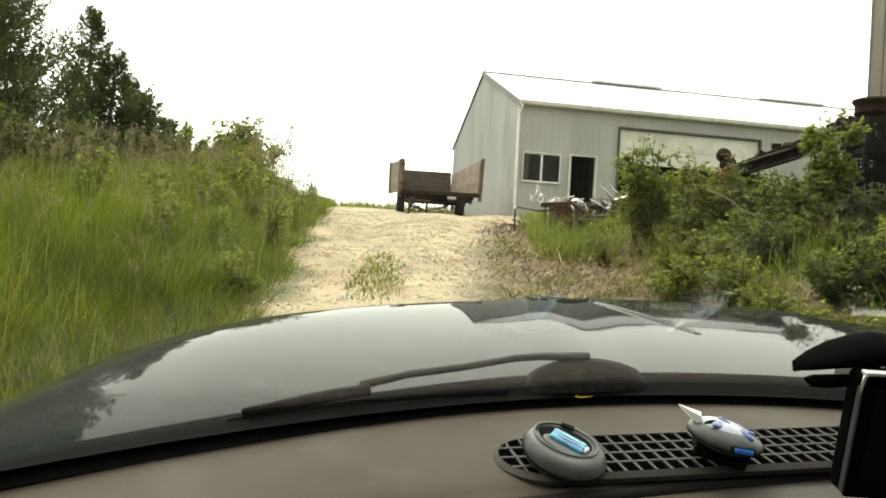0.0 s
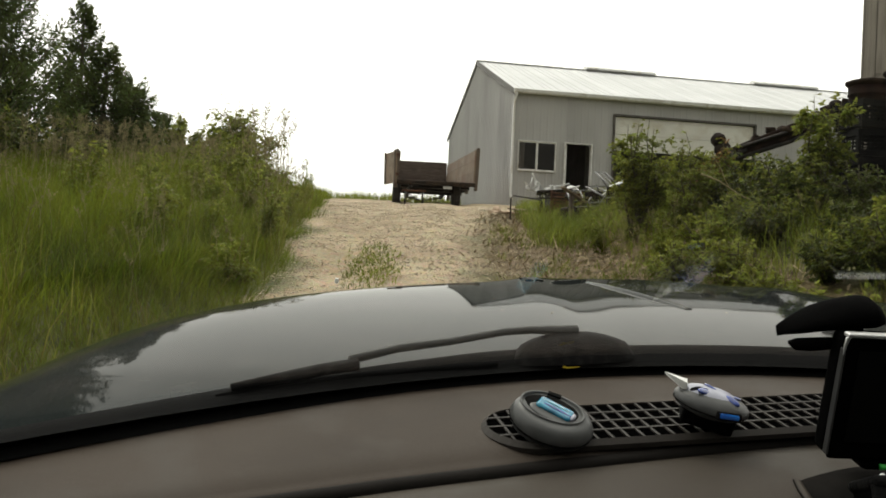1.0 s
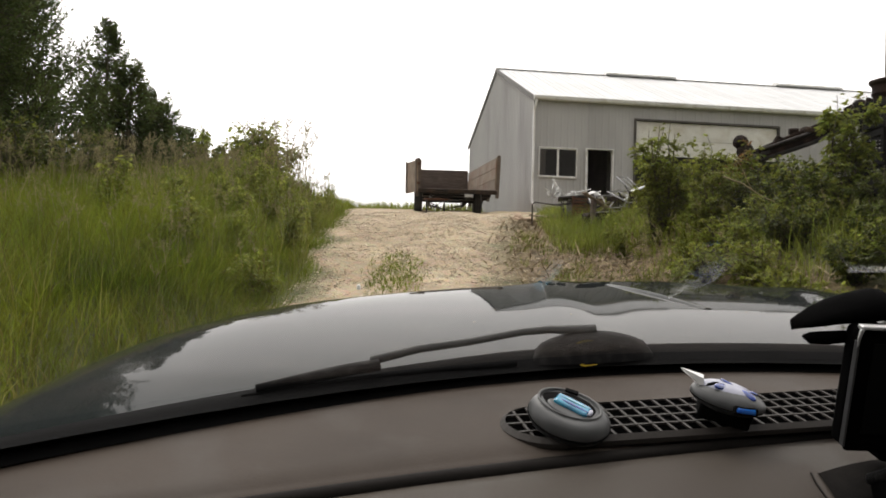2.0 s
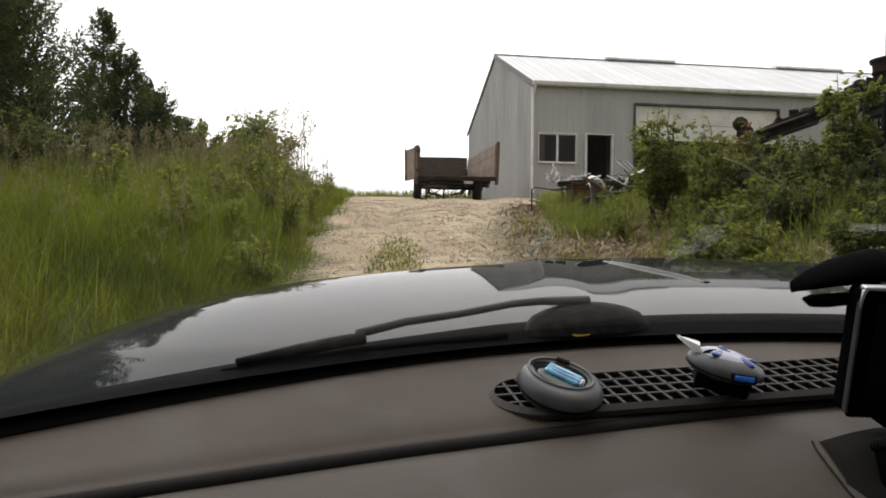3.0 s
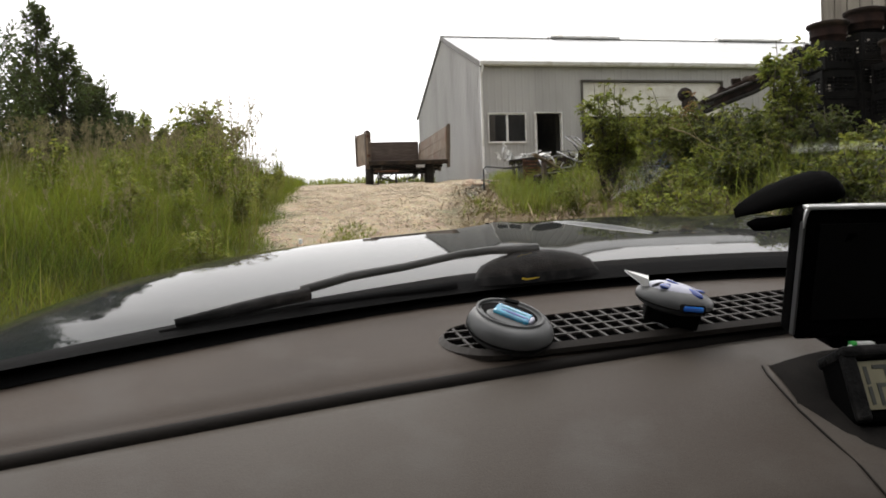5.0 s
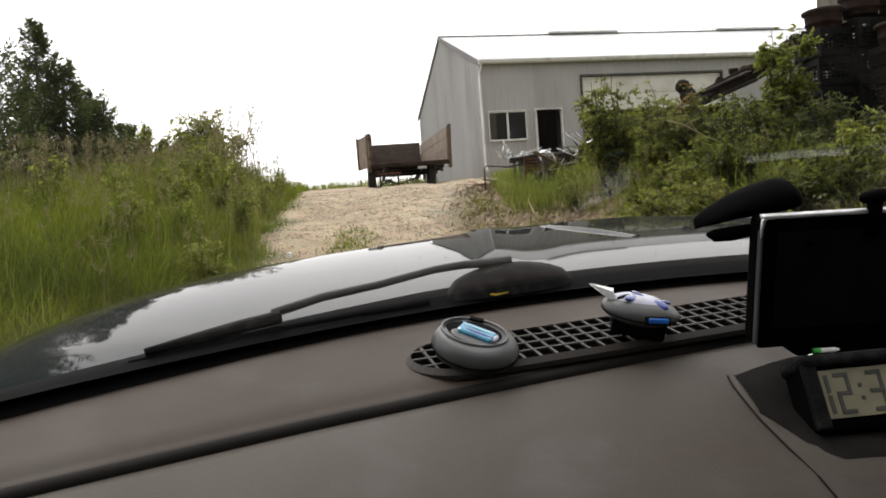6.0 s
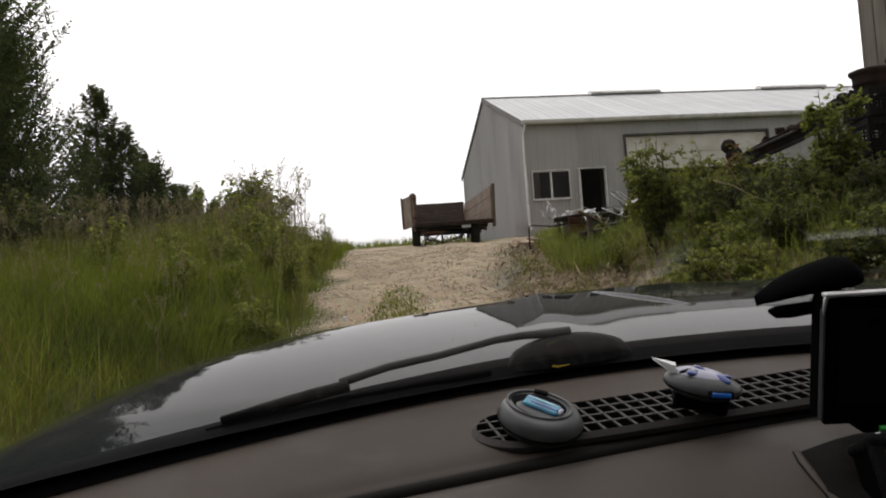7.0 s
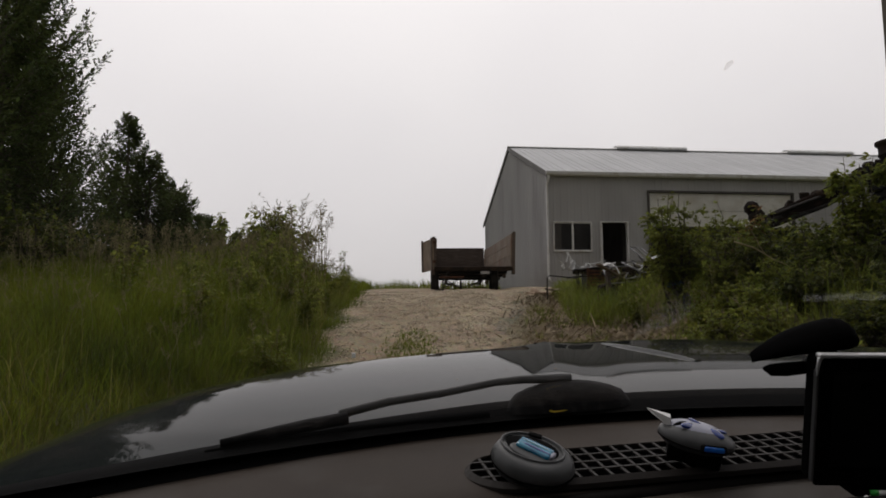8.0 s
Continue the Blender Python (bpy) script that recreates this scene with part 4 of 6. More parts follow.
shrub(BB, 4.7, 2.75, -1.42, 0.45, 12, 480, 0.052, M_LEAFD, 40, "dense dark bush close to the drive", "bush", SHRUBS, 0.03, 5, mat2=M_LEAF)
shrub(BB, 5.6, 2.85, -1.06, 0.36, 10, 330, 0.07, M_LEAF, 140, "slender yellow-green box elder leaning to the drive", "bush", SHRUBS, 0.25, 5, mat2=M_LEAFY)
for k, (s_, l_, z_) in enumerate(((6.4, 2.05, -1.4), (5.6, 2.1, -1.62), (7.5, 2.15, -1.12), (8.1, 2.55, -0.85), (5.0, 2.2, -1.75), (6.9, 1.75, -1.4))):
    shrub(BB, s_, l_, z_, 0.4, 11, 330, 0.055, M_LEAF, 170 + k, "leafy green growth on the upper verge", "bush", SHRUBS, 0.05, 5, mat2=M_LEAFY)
shrub(WC, 11.2, 1.95, -0.85, 0.45, 10, 320, 0.05, M_LEAF, 31, "knee-high weeds at the edge of the drive", "weeds", SHRUBS, 0.02, 3, mat2=M_LEAFY, twigs=2)
shrub(WC, 12.2, 1.95, -0.82, 0.4, 8, 240, 0.05, M_LEAF, 32, "low weeds before a scrap heap", "weeds", SHRUBS, 0.02, 3, mat2=M_LEAFY, twigs=2)
shrub(WC, 8.0, 1.9, -1.15, 0.45, 10, 300, 0.045, M_LEAF, 33, "low weeds on the litter-strewn bank", "weeds", SHRUBS, 0.02, 3, mat2=M_LEAFY, twigs=2)
shrub(WC, 9.2, 1.45, -1.05, 0.4, 10, 260, 0.045, M_LEAF, 38, "low weeds on the litter-strewn bank", "weeds", SHRUBS, 0.02, 3, mat2=M_LEAFY, twigs=2)

for k in range(22):
    s_ = 6.5 + 0.45 * k
    l_ = float(road_left(s_)) - 0.3 - 0.4 * ((k * 7) % 5)
    shrub(WC, s_, l_, float(hill(s_, l_)) + 0.55 + 0.16 * (k % 3) + 0.004 * k, 0.32, 9, 210, 0.062, M_LEAF, 400 + k, "leafy roadside weeds among tall grass", "weeds", SHRUBS, 0.15, 3, mat2=M_LEAFY, twigs=1)


def blades(name, s, l, hgt, wid, material, seed, label, bend=0.7, category="grass", lean=None):
    rng = RNG(seed)
    n = len(s)
    root = to_world(s, l, hill(s, l) - 0.02)
    a = rng.uniform(0, 2 * math.pi, n)
    side = np.stack([np.cos(a), np.sin(a), np.zeros(n)], 1)
    fwd = np.stack([-np.sin(a), np.cos(a), np.zeros(n)], 1)
    b = (bend * hgt * rng.uniform(-1, 1, n))[:, None] * fwd + 0.12 * hgt[:, None] * rng.normal(0, 1, (n, 1)) * side
    if lean is not None:
        b = b * 0.6 + lean * hgt[:, None]
    H, W2 = np.stack([np.zeros(n), np.zeros(n), hgt], 1), (wid / 2)[:, None]
    v = np.stack([root - side * W2, root + side * W2, root + H * 0.55 + b * 0.3 - side * W2 * 0.8, root + H * 0.55 + b * 0.3 + side * W2 * 0.8,
                  root + H + b - side * W2 * 0.15, root + H + b + side * W2 * 0.15], 1)
    return tagged(new(name, strips_mesh(name, v, material)), label, category, kind="stuff")


def scatter(n, s0, s1, l0, l1, seed, keep=None):
    rng = RNG(seed)
    s, l = rng.uniform(s0, s1, n), rng.uniform(l0, l1, n)
    if keep is not None:
        k = keep(s, l, rng)
        s, l = s[k], l[k]
    return s, l, rng


def patchy(s, l, f=0.9):
    return 0.5 + 0.5 * np.sin(f * s + 1.3 * np.sin(0.7 * f * l)) * np.cos(f * 1.1 * l - 0.5 * np.sin(f * s))


# tall grass on the bank
def in_tufts(n, per, s0, s1, l0, l1, seed, keep, spread=0.07):
    """Roots in tufts, with the way in which each blade leans outwards and its tuft's own height."""
    cs, cl, rng = scatter(n, s0, s1, l0, l1, seed, keep)
    k = np.repeat(np.arange(len(cs)), per)
    ds, dl = rng.normal(0, spread, len(k)), rng.normal(0, spread, len(k))
    a = rng.uniform(0, 2 * math.pi, len(cs))[k]
    out = (ds[:, None] * np.array(US) + dl[:, None] * np.array(UL)) / spread * 0.3 + 0.35 * np.stack([np.cos(a), np.sin(a), np.zeros(len(k))], 1)
    return cs[k] + ds, cl[k] + dl, out, rng.uniform(0.55, 1.3, len(cs))[k], rng


s, l, out_, own, rng = in_tufts(12000, 17, 1.5, 16, -8.0, -1.3, 41, lambda s, l, r: l < road_left(s) - 0.05 - 0.2 * np.sin(3 * s) * r.uniform(0, 1, len(s)))
h = (0.2 + 0.22 * patchy(s, l)) * own * rng.uniform(0.55, 1.2, len(s)) * (0.5 + 0.5 * smooth01((road_left(s) - l) / 0.9))
blades("tall_grass", s, l, h, rng.uniform(0.003, 0.008, len(s)), M_GRASS, 42, "tall green meadow grass on the bank", 0.9, lean=out_)
s, l, rng = scatter(15000, 1.5, 16, -8.0, -1.3, 141, lambda s, l, r: (l < road_left(s) - 0.05) & (patchy(s + 3, l, 1.7) > r.uniform(0.1, 0.9, len(s))))
blades("tall_grass", s, l, rng.uniform(0.25, 0.55, len(s)), rng.uniform(0.003, 0.008, len(s)), M_TIPGRASS, 142, "yellowing taller grass blades on the bank", 1.15)
s, l, out_, own, rng = in_tufts(170, 22, 5, 11.5, 0.1, 2.6, 341, lambda s, l, r: (l > gravel_right(s) + 0.1) & (l < gravel_right(s) + 2.2), 0.07)
blades("weed_tufts", s, l, own * rng.uniform(0.05, 0.14, len(s)), rng.uniform(0.005, 0.012, len(s)), M_VERGE, 342, "low green weed tufts in the dry litter", 1.2, "weeds", out_)
s, l, rng = scatter(9000, 14, 26, -9, -2.6, 43, lambda s, l, r: l < road_left(s) - 0.1)
blades("tall_grass", s, l, rng.uniform(0.12, 0.4, len(s)), rng.uniform(0.012, 0.025, len(s)), M_GRASS, 44, "meadow grass thinning out over the crest")
s, l, rng = scatter(30000, -9, 1.5, -9, -1.5, 241, lambda s, l, r: l < road_left(s) - 0.05)
blades("tall_grass", s, l, rng.uniform(0.15, 0.5, len(s)), rng.uniform(0.008, 0.016, len(s)), M_GRASS, 242, "tall green meadow grass beside the car", 0.95)
s, l, rng = scatter(26000, -9, 16, 1.6, 9, 243, lambda s, l, r: (l > road_right(s) + 0.9) & ((s < 3) | (l > 4.6)))
blades("verge_grass", s, l, rng.uniform(0.12, 0.4, len(s)), rng.uniform(0.008, 0.016, len(s)), M_VERGE, 244, "rough green grass behind the bushes", 1.1)
# field edge beyond the crest
s, l, rng = scatter(42000, 26, 46, -30, 8, 45, lambda s, l, r: (l < -0.5) | (s > 40))
blades("field_grass", s, l, rng.uniform(0.12, 0.42, len(s)), rng.uniform(0.012, 0.03, len(s)), M_VERGE, 46, "hazy line of field grass behind the crest")
# right verge
s, l, rng = scatter(26000, 3, 16, 0.9, 5.0, 47, lambda s, l, r: (l > np.where(s < 9.6, gravel_right(s) + 1.75 + 0.5 * r.uniform(-1, 1, len(s)), gravel_right(s) + 0.75)) & (patchy(s, l, 2.1) > 0.25))
blades("verge_grass", s, l, rng.uniform(0.1, 0.42, len(s)), rng.uniform(0.004, 0.010, len(s)), M_VERGE, 48, "rough green grass on the weedy verge", 1.1)
s, l, rng = scatter(13000, 9.5, 20, 0.7, 3.2, 49, lambda s, l, r: l > road_right(s) + 0.05 - 0.25 * r.uniform(0, 1, len(s)))
blades("verge_grass", s, l, rng.uniform(0.08, 0.3, len(s)), rng.uniform(0.005, 0.012, len(s)), M_VERGE, 50, "bright grass at the edge of the yard", 1.1)
# green strip in the middle of the drive and stray tufts
s, l, rng = scatter(9000, 6.2, 10.2, -1.9, -0.4, 51, lambda s, l, r: np.hypot((s - 8.1) / 1.5, (l + 1.05 + 0.12 * (s - 8.1)) / 0.38) < r.uniform(0.3, 1.0, len(s)))
blades("grass_tuft", s, l, rng.uniform(0.025, 0.08, len(s)), rng.uniform(0.006, 0.013, len(s)), M_GRASS, 52, "tuft of grass between the wheel tracks", 1.5)
s, l, rng = scatter(2600, 5, 18, -3.0, 0.9, 153, lambda s, l, r: (l > road_left(s) + 0.3) & (patchy(s * 1.6, l * 4.1, 1.3) > 0.86))
blades("dead_weeds", s, l, rng.uniform(0.02, 0.09, len(s)), rng.uniform(0.005, 0.012, len(s)), M_CHIPS, 154, "dead weeds between the wheel tracks", 1.6, "weeds")
s, l, rng = scatter(5200, 3, 20, -3.4, 1.3, 53, lambda s, l, r: (l > road_left(s)) & (l < road_right(s) + 0.3) & (r.uniform(0, 1, len(s)) < np.where(np.abs(l - 0.5 * (road_left(s) + road_right(s)) + 0.1 * np.sin(2 * s)) < 0.3, 0.7 * patchy(1.7 * s, l, 1.0) ** 2, 0.8 * (l > road_right(s) - 0.35) * (patchy(3.1 * s, 2.3 * l, 1.0) > 0.72))))
blades("grass_tuft", s, l, rng.uniform(0.015, 0.06, len(s)), rng.uniform(0.006, 0.012, len(s)), M_VERGE, 54, "sparse weeds growing through the gravel")


def plumes(s, l, heights, seed, label, size=1.0, count=26, thick=1.0):
    """Thin nodding stalks with open, feathery seed heads."""
    rng = RNG(seed)
    V = []
    for si, li, hi in zip(s, l, heights):
        root = to_world(np.array(si), np.array(li), hill(si, li))
        nod = rng.normal(0, 0.13, 3) * [1, 1, 0] * hi
        sd = np.array([math.cos(li * 9), math.sin(li * 9), 0]) * 0.0022 * thick * size ** 0.5
        at_t = lambda t: root + np.array([0, 0, hi]) * (t - 0.12 * t ** 4) + nod * t ** 2.5
        q = [at_t(t) for t in (0, 0.5, 0.85, 1.0)]
        V.append([q[0] - sd, q[0] + sd, q[1] - sd, q[1] + sd, q[2] - sd * 0.7, q[2] + sd * 0.7])
        V.append([q[2] - sd * 0.7, q[2] + sd * 0.7, (q[2] + q[3]) / 2 - sd * 0.6, (q[2] + q[3]) / 2 + sd * 0.6, q[3] - sd * 0.3, q[3] + sd * 0.3])
        for k in range(count):
            t = rng.uniform(0.76, 1.0)
            d = unit(rng.normal(0, 1, 3) * [0.6, 0.6, 0.25] + [0, 0, 0.55]) * rng.uniform(0.02, 0.055) * size * (1.2 - t) * 2.6
            w = unit(np.cross(d, [0.3, 0.5, 0.2])) * 0.0022 * thick * size ** 0.7
            p = at_t(t)
            V.append([p - w * 0.3, p + w * 0.3, p + d * 0.65 - w, p + d * 0.65 + w, p + d - w * 0.2, p + d + w * 0.2])
    tagged(new("seed_heads", strips_mesh("seed_heads", np.array(V), M_STRAW)), label, "grass", kind="stuff")


s, l, rng = scatter(70, 15.6, 17.6, -5.2, -4.0, 61)
plumes(s, l, rng.uniform(1.1, 2.1, len(s)), 62, "tall dry reed-like stalks with feathery heads", 2.4, 12, 2.0)
s, l, rng = scatter(130, 11.5, 16.2, -5.6, -3.0, 161, lambda s, l, r: l < road_left(s) - 0.35)
plumes(s, l, rng.uniform(0.5, 0.95, len(s)), 162, "pale flowering weeds below the saplings", 1.7, 22, 1.5)
s, l, rng = scatter(900, 5.0, 16.5, -7.5, -2.0, 63, lambda s, l, r: l < road_left(s) - 0.3)
plumes(s, l, rng.uniform(0.42, 0.72, len(s)), 64, "pale grass seed heads over the bank", 1.0, 22)
s, l, rng = scatter(240, 8, 15.5, -7.6, -4.4, 65)
plumes(s, l, rng.uniform(0.7, 1.1, len(s)), 66, "brownish plume grass below the cedars", 1.5, 26)
s, l, rng = scatter(60, 6.5, 13, 1.4, 3.0, 67)
plumes(s, l, rng.uniform(0.3, 0.6, len(s)), 68, "pale grass heads among the bushes", 0.9, 16)

# loose stones and litter
s, l, rng = scatter(64000, 4.5, 19, -4.2, 1.5, 71, lambda s, l, r: (l > road_left(s) - 0.1) & (l < gravel_right(s) + 0.5 * r.uniform(0, 1, len(s)) ** 2))
n = len(s)
c = to_world(s, l, hill(s, l) + 0.001)
r = np.minimum(rng.gamma(1.6, 0.004, n) + 0.004, 0.03)[:, None]
ax = unit(rng.normal(0, 1, (n, 3)) * [1, 1, 0.06])
ay = unit(np.cross(ax, rng.normal(0, 0.08, (n, 3)) + [0, 0, 1]))
az = np.cross(ax, ay)
top, low_ = c + np.abs(az) * r * 0.38, c - np.abs(az) * r * 0.4
e = [c + ax * r * 1.2, c + ay * r * 0.9, c - ax * r, c - ay * r * 0.8]
SV = np.stack([top, low_, *e], 1).reshape(-1, 3)
SF = (np.array([(0, 2, 3), (0, 3, 4), (0, 4, 5), (0, 5, 2), (1, 3, 2), (1, 4, 3), (1, 5, 4), (1, 2, 5)])[None] + 6 * np.arange(n)[:, None, None]).reshape(-1, 3)
sm = bpy.data.meshes.new("gravel_stones")
sm.vertices.add(len(SV))
sm.vertices.foreach_set("co", SV.astype(np.float32).ravel())
sm.loops.add(SF.size)
sm.loops.foreach_set("vertex_index", SF.astype(np.int32).ravel())
sm.polygons.add(len(SF))
sm.polygons.foreach_set("loop_start", np.arange(0, SF.size, 3, dtype=np.int32))
sm.update(calc_edges=True)
sm.materials.append(M_STONE)
tagged(new("gravel_stones", sm), "loose pale limestone chips on the drive", "gravel", kind="stuff")
s, l, rng = scatter(16000, 2.5, 14.0, -0.3, 3.0, 73, lambda s, l, r: (l > gravel_right(s) - 0.3 + 0.5 * r.uniform(0, 1, len(s))) & (l < gravel_right(s) + 2.2))
n = len(s)
c = to_world(s, l, hill(s, l) + rng.uniform(0.005, 0.05, n))
d = unit(rng.normal(0, 1, (n, 3)) * [1, 1, 0.3])
ln = rng.uniform(0.03, 0.22, n)[:, None]
w = unit(np.cross(d, [0, 0, 1])) * rng.uniform(0.002, 0.010, n)[:, None]
up_ = np.array([0, 0, 0.006])
tagged(new("dry_litter", strips_mesh("dry_litter", np.stack([c - w, c + w, c + d * ln / 2 - w + up_, c + d * ln / 2 + w + up_, c + d * ln - w * 0.4, c + d * ln + w * 0.4], 1), M_CHIPS)),
       "dead stalks and wood chips raked over the verge", "litter", kind="stuff")


# ---------------------------------------------------------------- scrap in front of the barn
def sheet(name, pts, thick, material, parent, label="", seed=0, crumple=0.03, n=6):
    """A bent sheet over four corner points."""
    rng = RNG(seed)
    p = [np.array(q, float) for q in pts]
    V, F = [], []
    for k in (0, 1):
        for i in range(n):
            for j in range(n):
                u, v = i / (n - 1), j / (n - 1)
                q = p[0] * (1 - u) * (1 - v) + p[1] * u * (1 - v) + p[2] * u * v + p[3] * (1 - u) * v
                V.append(q)
    off = rng.normal(0, crumple, (n * n, 3))
    nrm = np.cross(p[1] - p[0], p[3] - p[0])
    nrm = nrm / np.linalg.norm(nrm) * thick
    for i in range(n * n):
        V[i] = V[i] + off[i]
        V[i + n * n] = V[i + n * n] + off[i] + nrm
    g = lambda i, j, k: k * n * n + i * n + j
    for i in range(n - 1):
        for j in range(n - 1):
            F += [(g(i, j, 0), g(i, j + 1, 0), g(i + 1, j + 1, 0), g(i + 1, j, 0)), (g(i, j, 1), g(i + 1, j, 1), g(i + 1, j + 1, 1), g(i, j + 1, 1))]
    for i in range(n - 1):
        F += [(g(i, 0, 0), g(i + 1, 0, 0), g(i + 1, 0, 1), g(i, 0, 1)), (g(i, n - 1, 0), g(i, n - 1, 1), g(i + 1, n - 1, 1), g(i + 1, n - 1, 0)),
              (g(0, i, 0), g(0, i, 1), g(0, i + 1, 1), g(0, i + 1, 0)), (g(n - 1, i, 0), g(n - 1, i + 1, 0), g(n - 1, i + 1, 1), g(n - 1, i, 1))]
    return part(name, mesh_of(name, V, F, material), parent, label)


table = thing("scrap_table", plan_pose(13.6, 1.25, -4), "rusty folding table frame heaped with scrap", "table")
part("tabletop", done("tabletop", box(-0.16, 0.44, -0.3, 0.3, 0.42, 0.46, 0.01), M_DARKSTEEL, m=pose(0, 0, 0, 0, -5, 0)), table)
for xa in (-0.13, 0.41):
    part("leg", tubes("leg", [([(xa, -0.28, 0.0), (xa + 0.03, -0.26, 0.44), (xa, 0.26, 0.44), (xa, 0.28, 0)], 0.014)], M_DARKSTEEL, 6), table)
part("stretcher", tubes("stretcher", [([(-0.3, -0.3, 0.3), (0.45, -0.28, 0.36)], 0.016), ([(-0.13, -0.28, 0.12), (0.41, -0.27, 0.12)], 0.012)], M_DARKSTEEL, 6), table)
fr = thing("bent_tube_frame", plan_pose(12.9, 0.78, 8), "bent black steel tube frame standing in the grass", "frame")
part("tube", tubes("tube", [([(-0.2, 0, 0.0), (-0.2, 0, 0.36), (-0.16, 0, 0.4), (0.3, 0.05, 0.36), (0.34, 0.06, 0.32), (0.36, 0.06, 0.0)], 0.012)], M_DARKSTEEL, 6), fr)
heap = thing("plastic_scrap", plan_pose(13.6, 1.27, -4, 0.46), "torn white plastic sheets and mouldings on a table", "scrap")
for k, (x, y, w, h, t) in enumerate(((-0.3, -0.1, 0.12, 0.2, 12), (-0.2, 0.0, 0.09, 0.34, -22), (-0.1, -0.14, 0.14, 0.14, 40), (0.06, -0.1, 0.13, 0.1, -10), (-0.36, -0.2, 0.12, 0.1, -30))):
    m = pose(x, y, -0.01, 0, t, 20 * k)
    sheet("torn_sheet", [m @ Vector(q) for q in ((0, 0, 0), (w, 0, 0.02), (w * 0.6, 0.08, h), (0.02, 0.04, h * 0.7))], 0.006, M_PLASTIC, heap, "", 200 + k, 0.02, 5)
part("rod", tubes("rod", [([(-0.35, -0.05, 0.0), (-0.3, -0.08, 0.22)], 0.01), ([(0.1, 0.1, 0.0), (0.5, -0.1, 0.1)], 0.012), ([(-0.2, 0.1, 0.02), (0.35, 0.15, 0.16)], 0.01)], M_ALU, 6), heap)
bag = thing("white_sack", plan_pose(13.8, 1.68, 0, 0.3), "crumpled white sack on the scrap heap", "sack")
bmk = bmesh.new()
bmesh.ops.create_icosphere(bmk, subdivisions=3, radius=1)
for v in bmk.verts:
    q = v.co.normalized()
    v.co = Vector((q.x * 0.13, q.y * 0.12, q.z * 0.09)) * (1 + 0.18 * noise.noise(q * 2.3) + 0.08 * noise.noise(q * 6))
part("sack", done("sack", bmk, M_PLASTIC, True, pose(0, 0, 0.1)), bag)
bin_ = thing("rusty_basket", plan_pose(13.5, 1.5, 12), "rusty red slatted basket under the scrap", "basket")
for k in range(7):
    part("slat", done("slat", box(-0.26, 0.26, -0.2 - 0.01, -0.2 + 0.01, 0.03 + k * 0.055, 0.065 + k * 0.055, 0.003), M_RUST), bin_)
for xa in (-0.26, 0.0, 0.26):
    part("upright", done("upright", box(xa - 0.02, xa + 0.02, -0.19, -0.15, 0.0, 0.43, 0.004), M_RUST), bin_)
part("shell", done("shell", box(-0.26, 0.26, -0.14, 0.22, 0.0, 0.38, 0.02), M_DARKSTEEL), bin_)
board = thing("flattened_board", plan_pose(14.2, 0.78, 25, 0.015), "pale flattened boards lying on gravel", "board")
sheet("board", [(-0.5, -0.25, 0), (0.45, -0.3, 0.02), (0.5, 0.3, 0.05), (-0.45, 0.28, 0.03)], 0.03, M_CARDBOARD, board, "", 210, 0.012)
sheet("board", [(-0.2, -0.3, 0.06), (0.6, -0.2, 0.08), (0.55, 0.15, 0.1), (-0.15, 0.1, 0.09)], 0.02, M_WOODPALE, board, "", 211, 0.012)
drum = thing("stone_block", plan_pose(14.9, 0.42, 10), "rough pale stone at the barn corner", "stone")
bmk = bmesh.new()
bmesh.ops.create_icosphere(bmk, subdivisions=2, radius=0.09)
for v in bmk.verts:
    v.co *= 1 + 0.25 * noise.noise(v.co * 9)
part("stone", done("stone", bmk, M_CARDBOARD, True, pose(0, 0, 0.04)), drum)
for k, (s_, l_, tn, lean_) in enumerate(((12.4, 1.75, 10, 52), (12.3, 1.95, -25, 60), (12.1, 2.15, 35, 65), (12.6, 2.3, 60, 45))):
    fm = thing("window_frame_scrap", plan_pose(s_, l_, tn), "discarded aluminium window frame leaning in weeds", "scrap frame", "discarded frames")
    a = math.radians(lean_)
    pts = [(-0.22, 0, 0.16), (0.22, 0, 0.2), (0.22, 0.5 * math.sin(a), 0.2 + 0.45 * math.cos(a)), (-0.22, 0.5 * math.sin(a), 0.16 + 0.45 * math.cos(a))]
    part("prop", tubes("prop", [([(-0.2, 0, -0.02), (-0.2, 0, 0.17)], 0.012), ([(0.2, 0, -0.02), (0.2, 0, 0.2)], 0.012)], M_DARKSTEEL, 5), fm)
    for i in range(4):
        part("bar", tubes("bar", [([pts[i], pts[(i + 1) % 4]], 0.013)], M_DULLALU, 4), fm)
    part("mullion", tubes("mullion", [([(0, 0, 0.18), (0, 0.5 * math.sin(a), 0.18 + 0.45 * math.cos(a))], 0.01)], M_DULLALU, 4), fm)
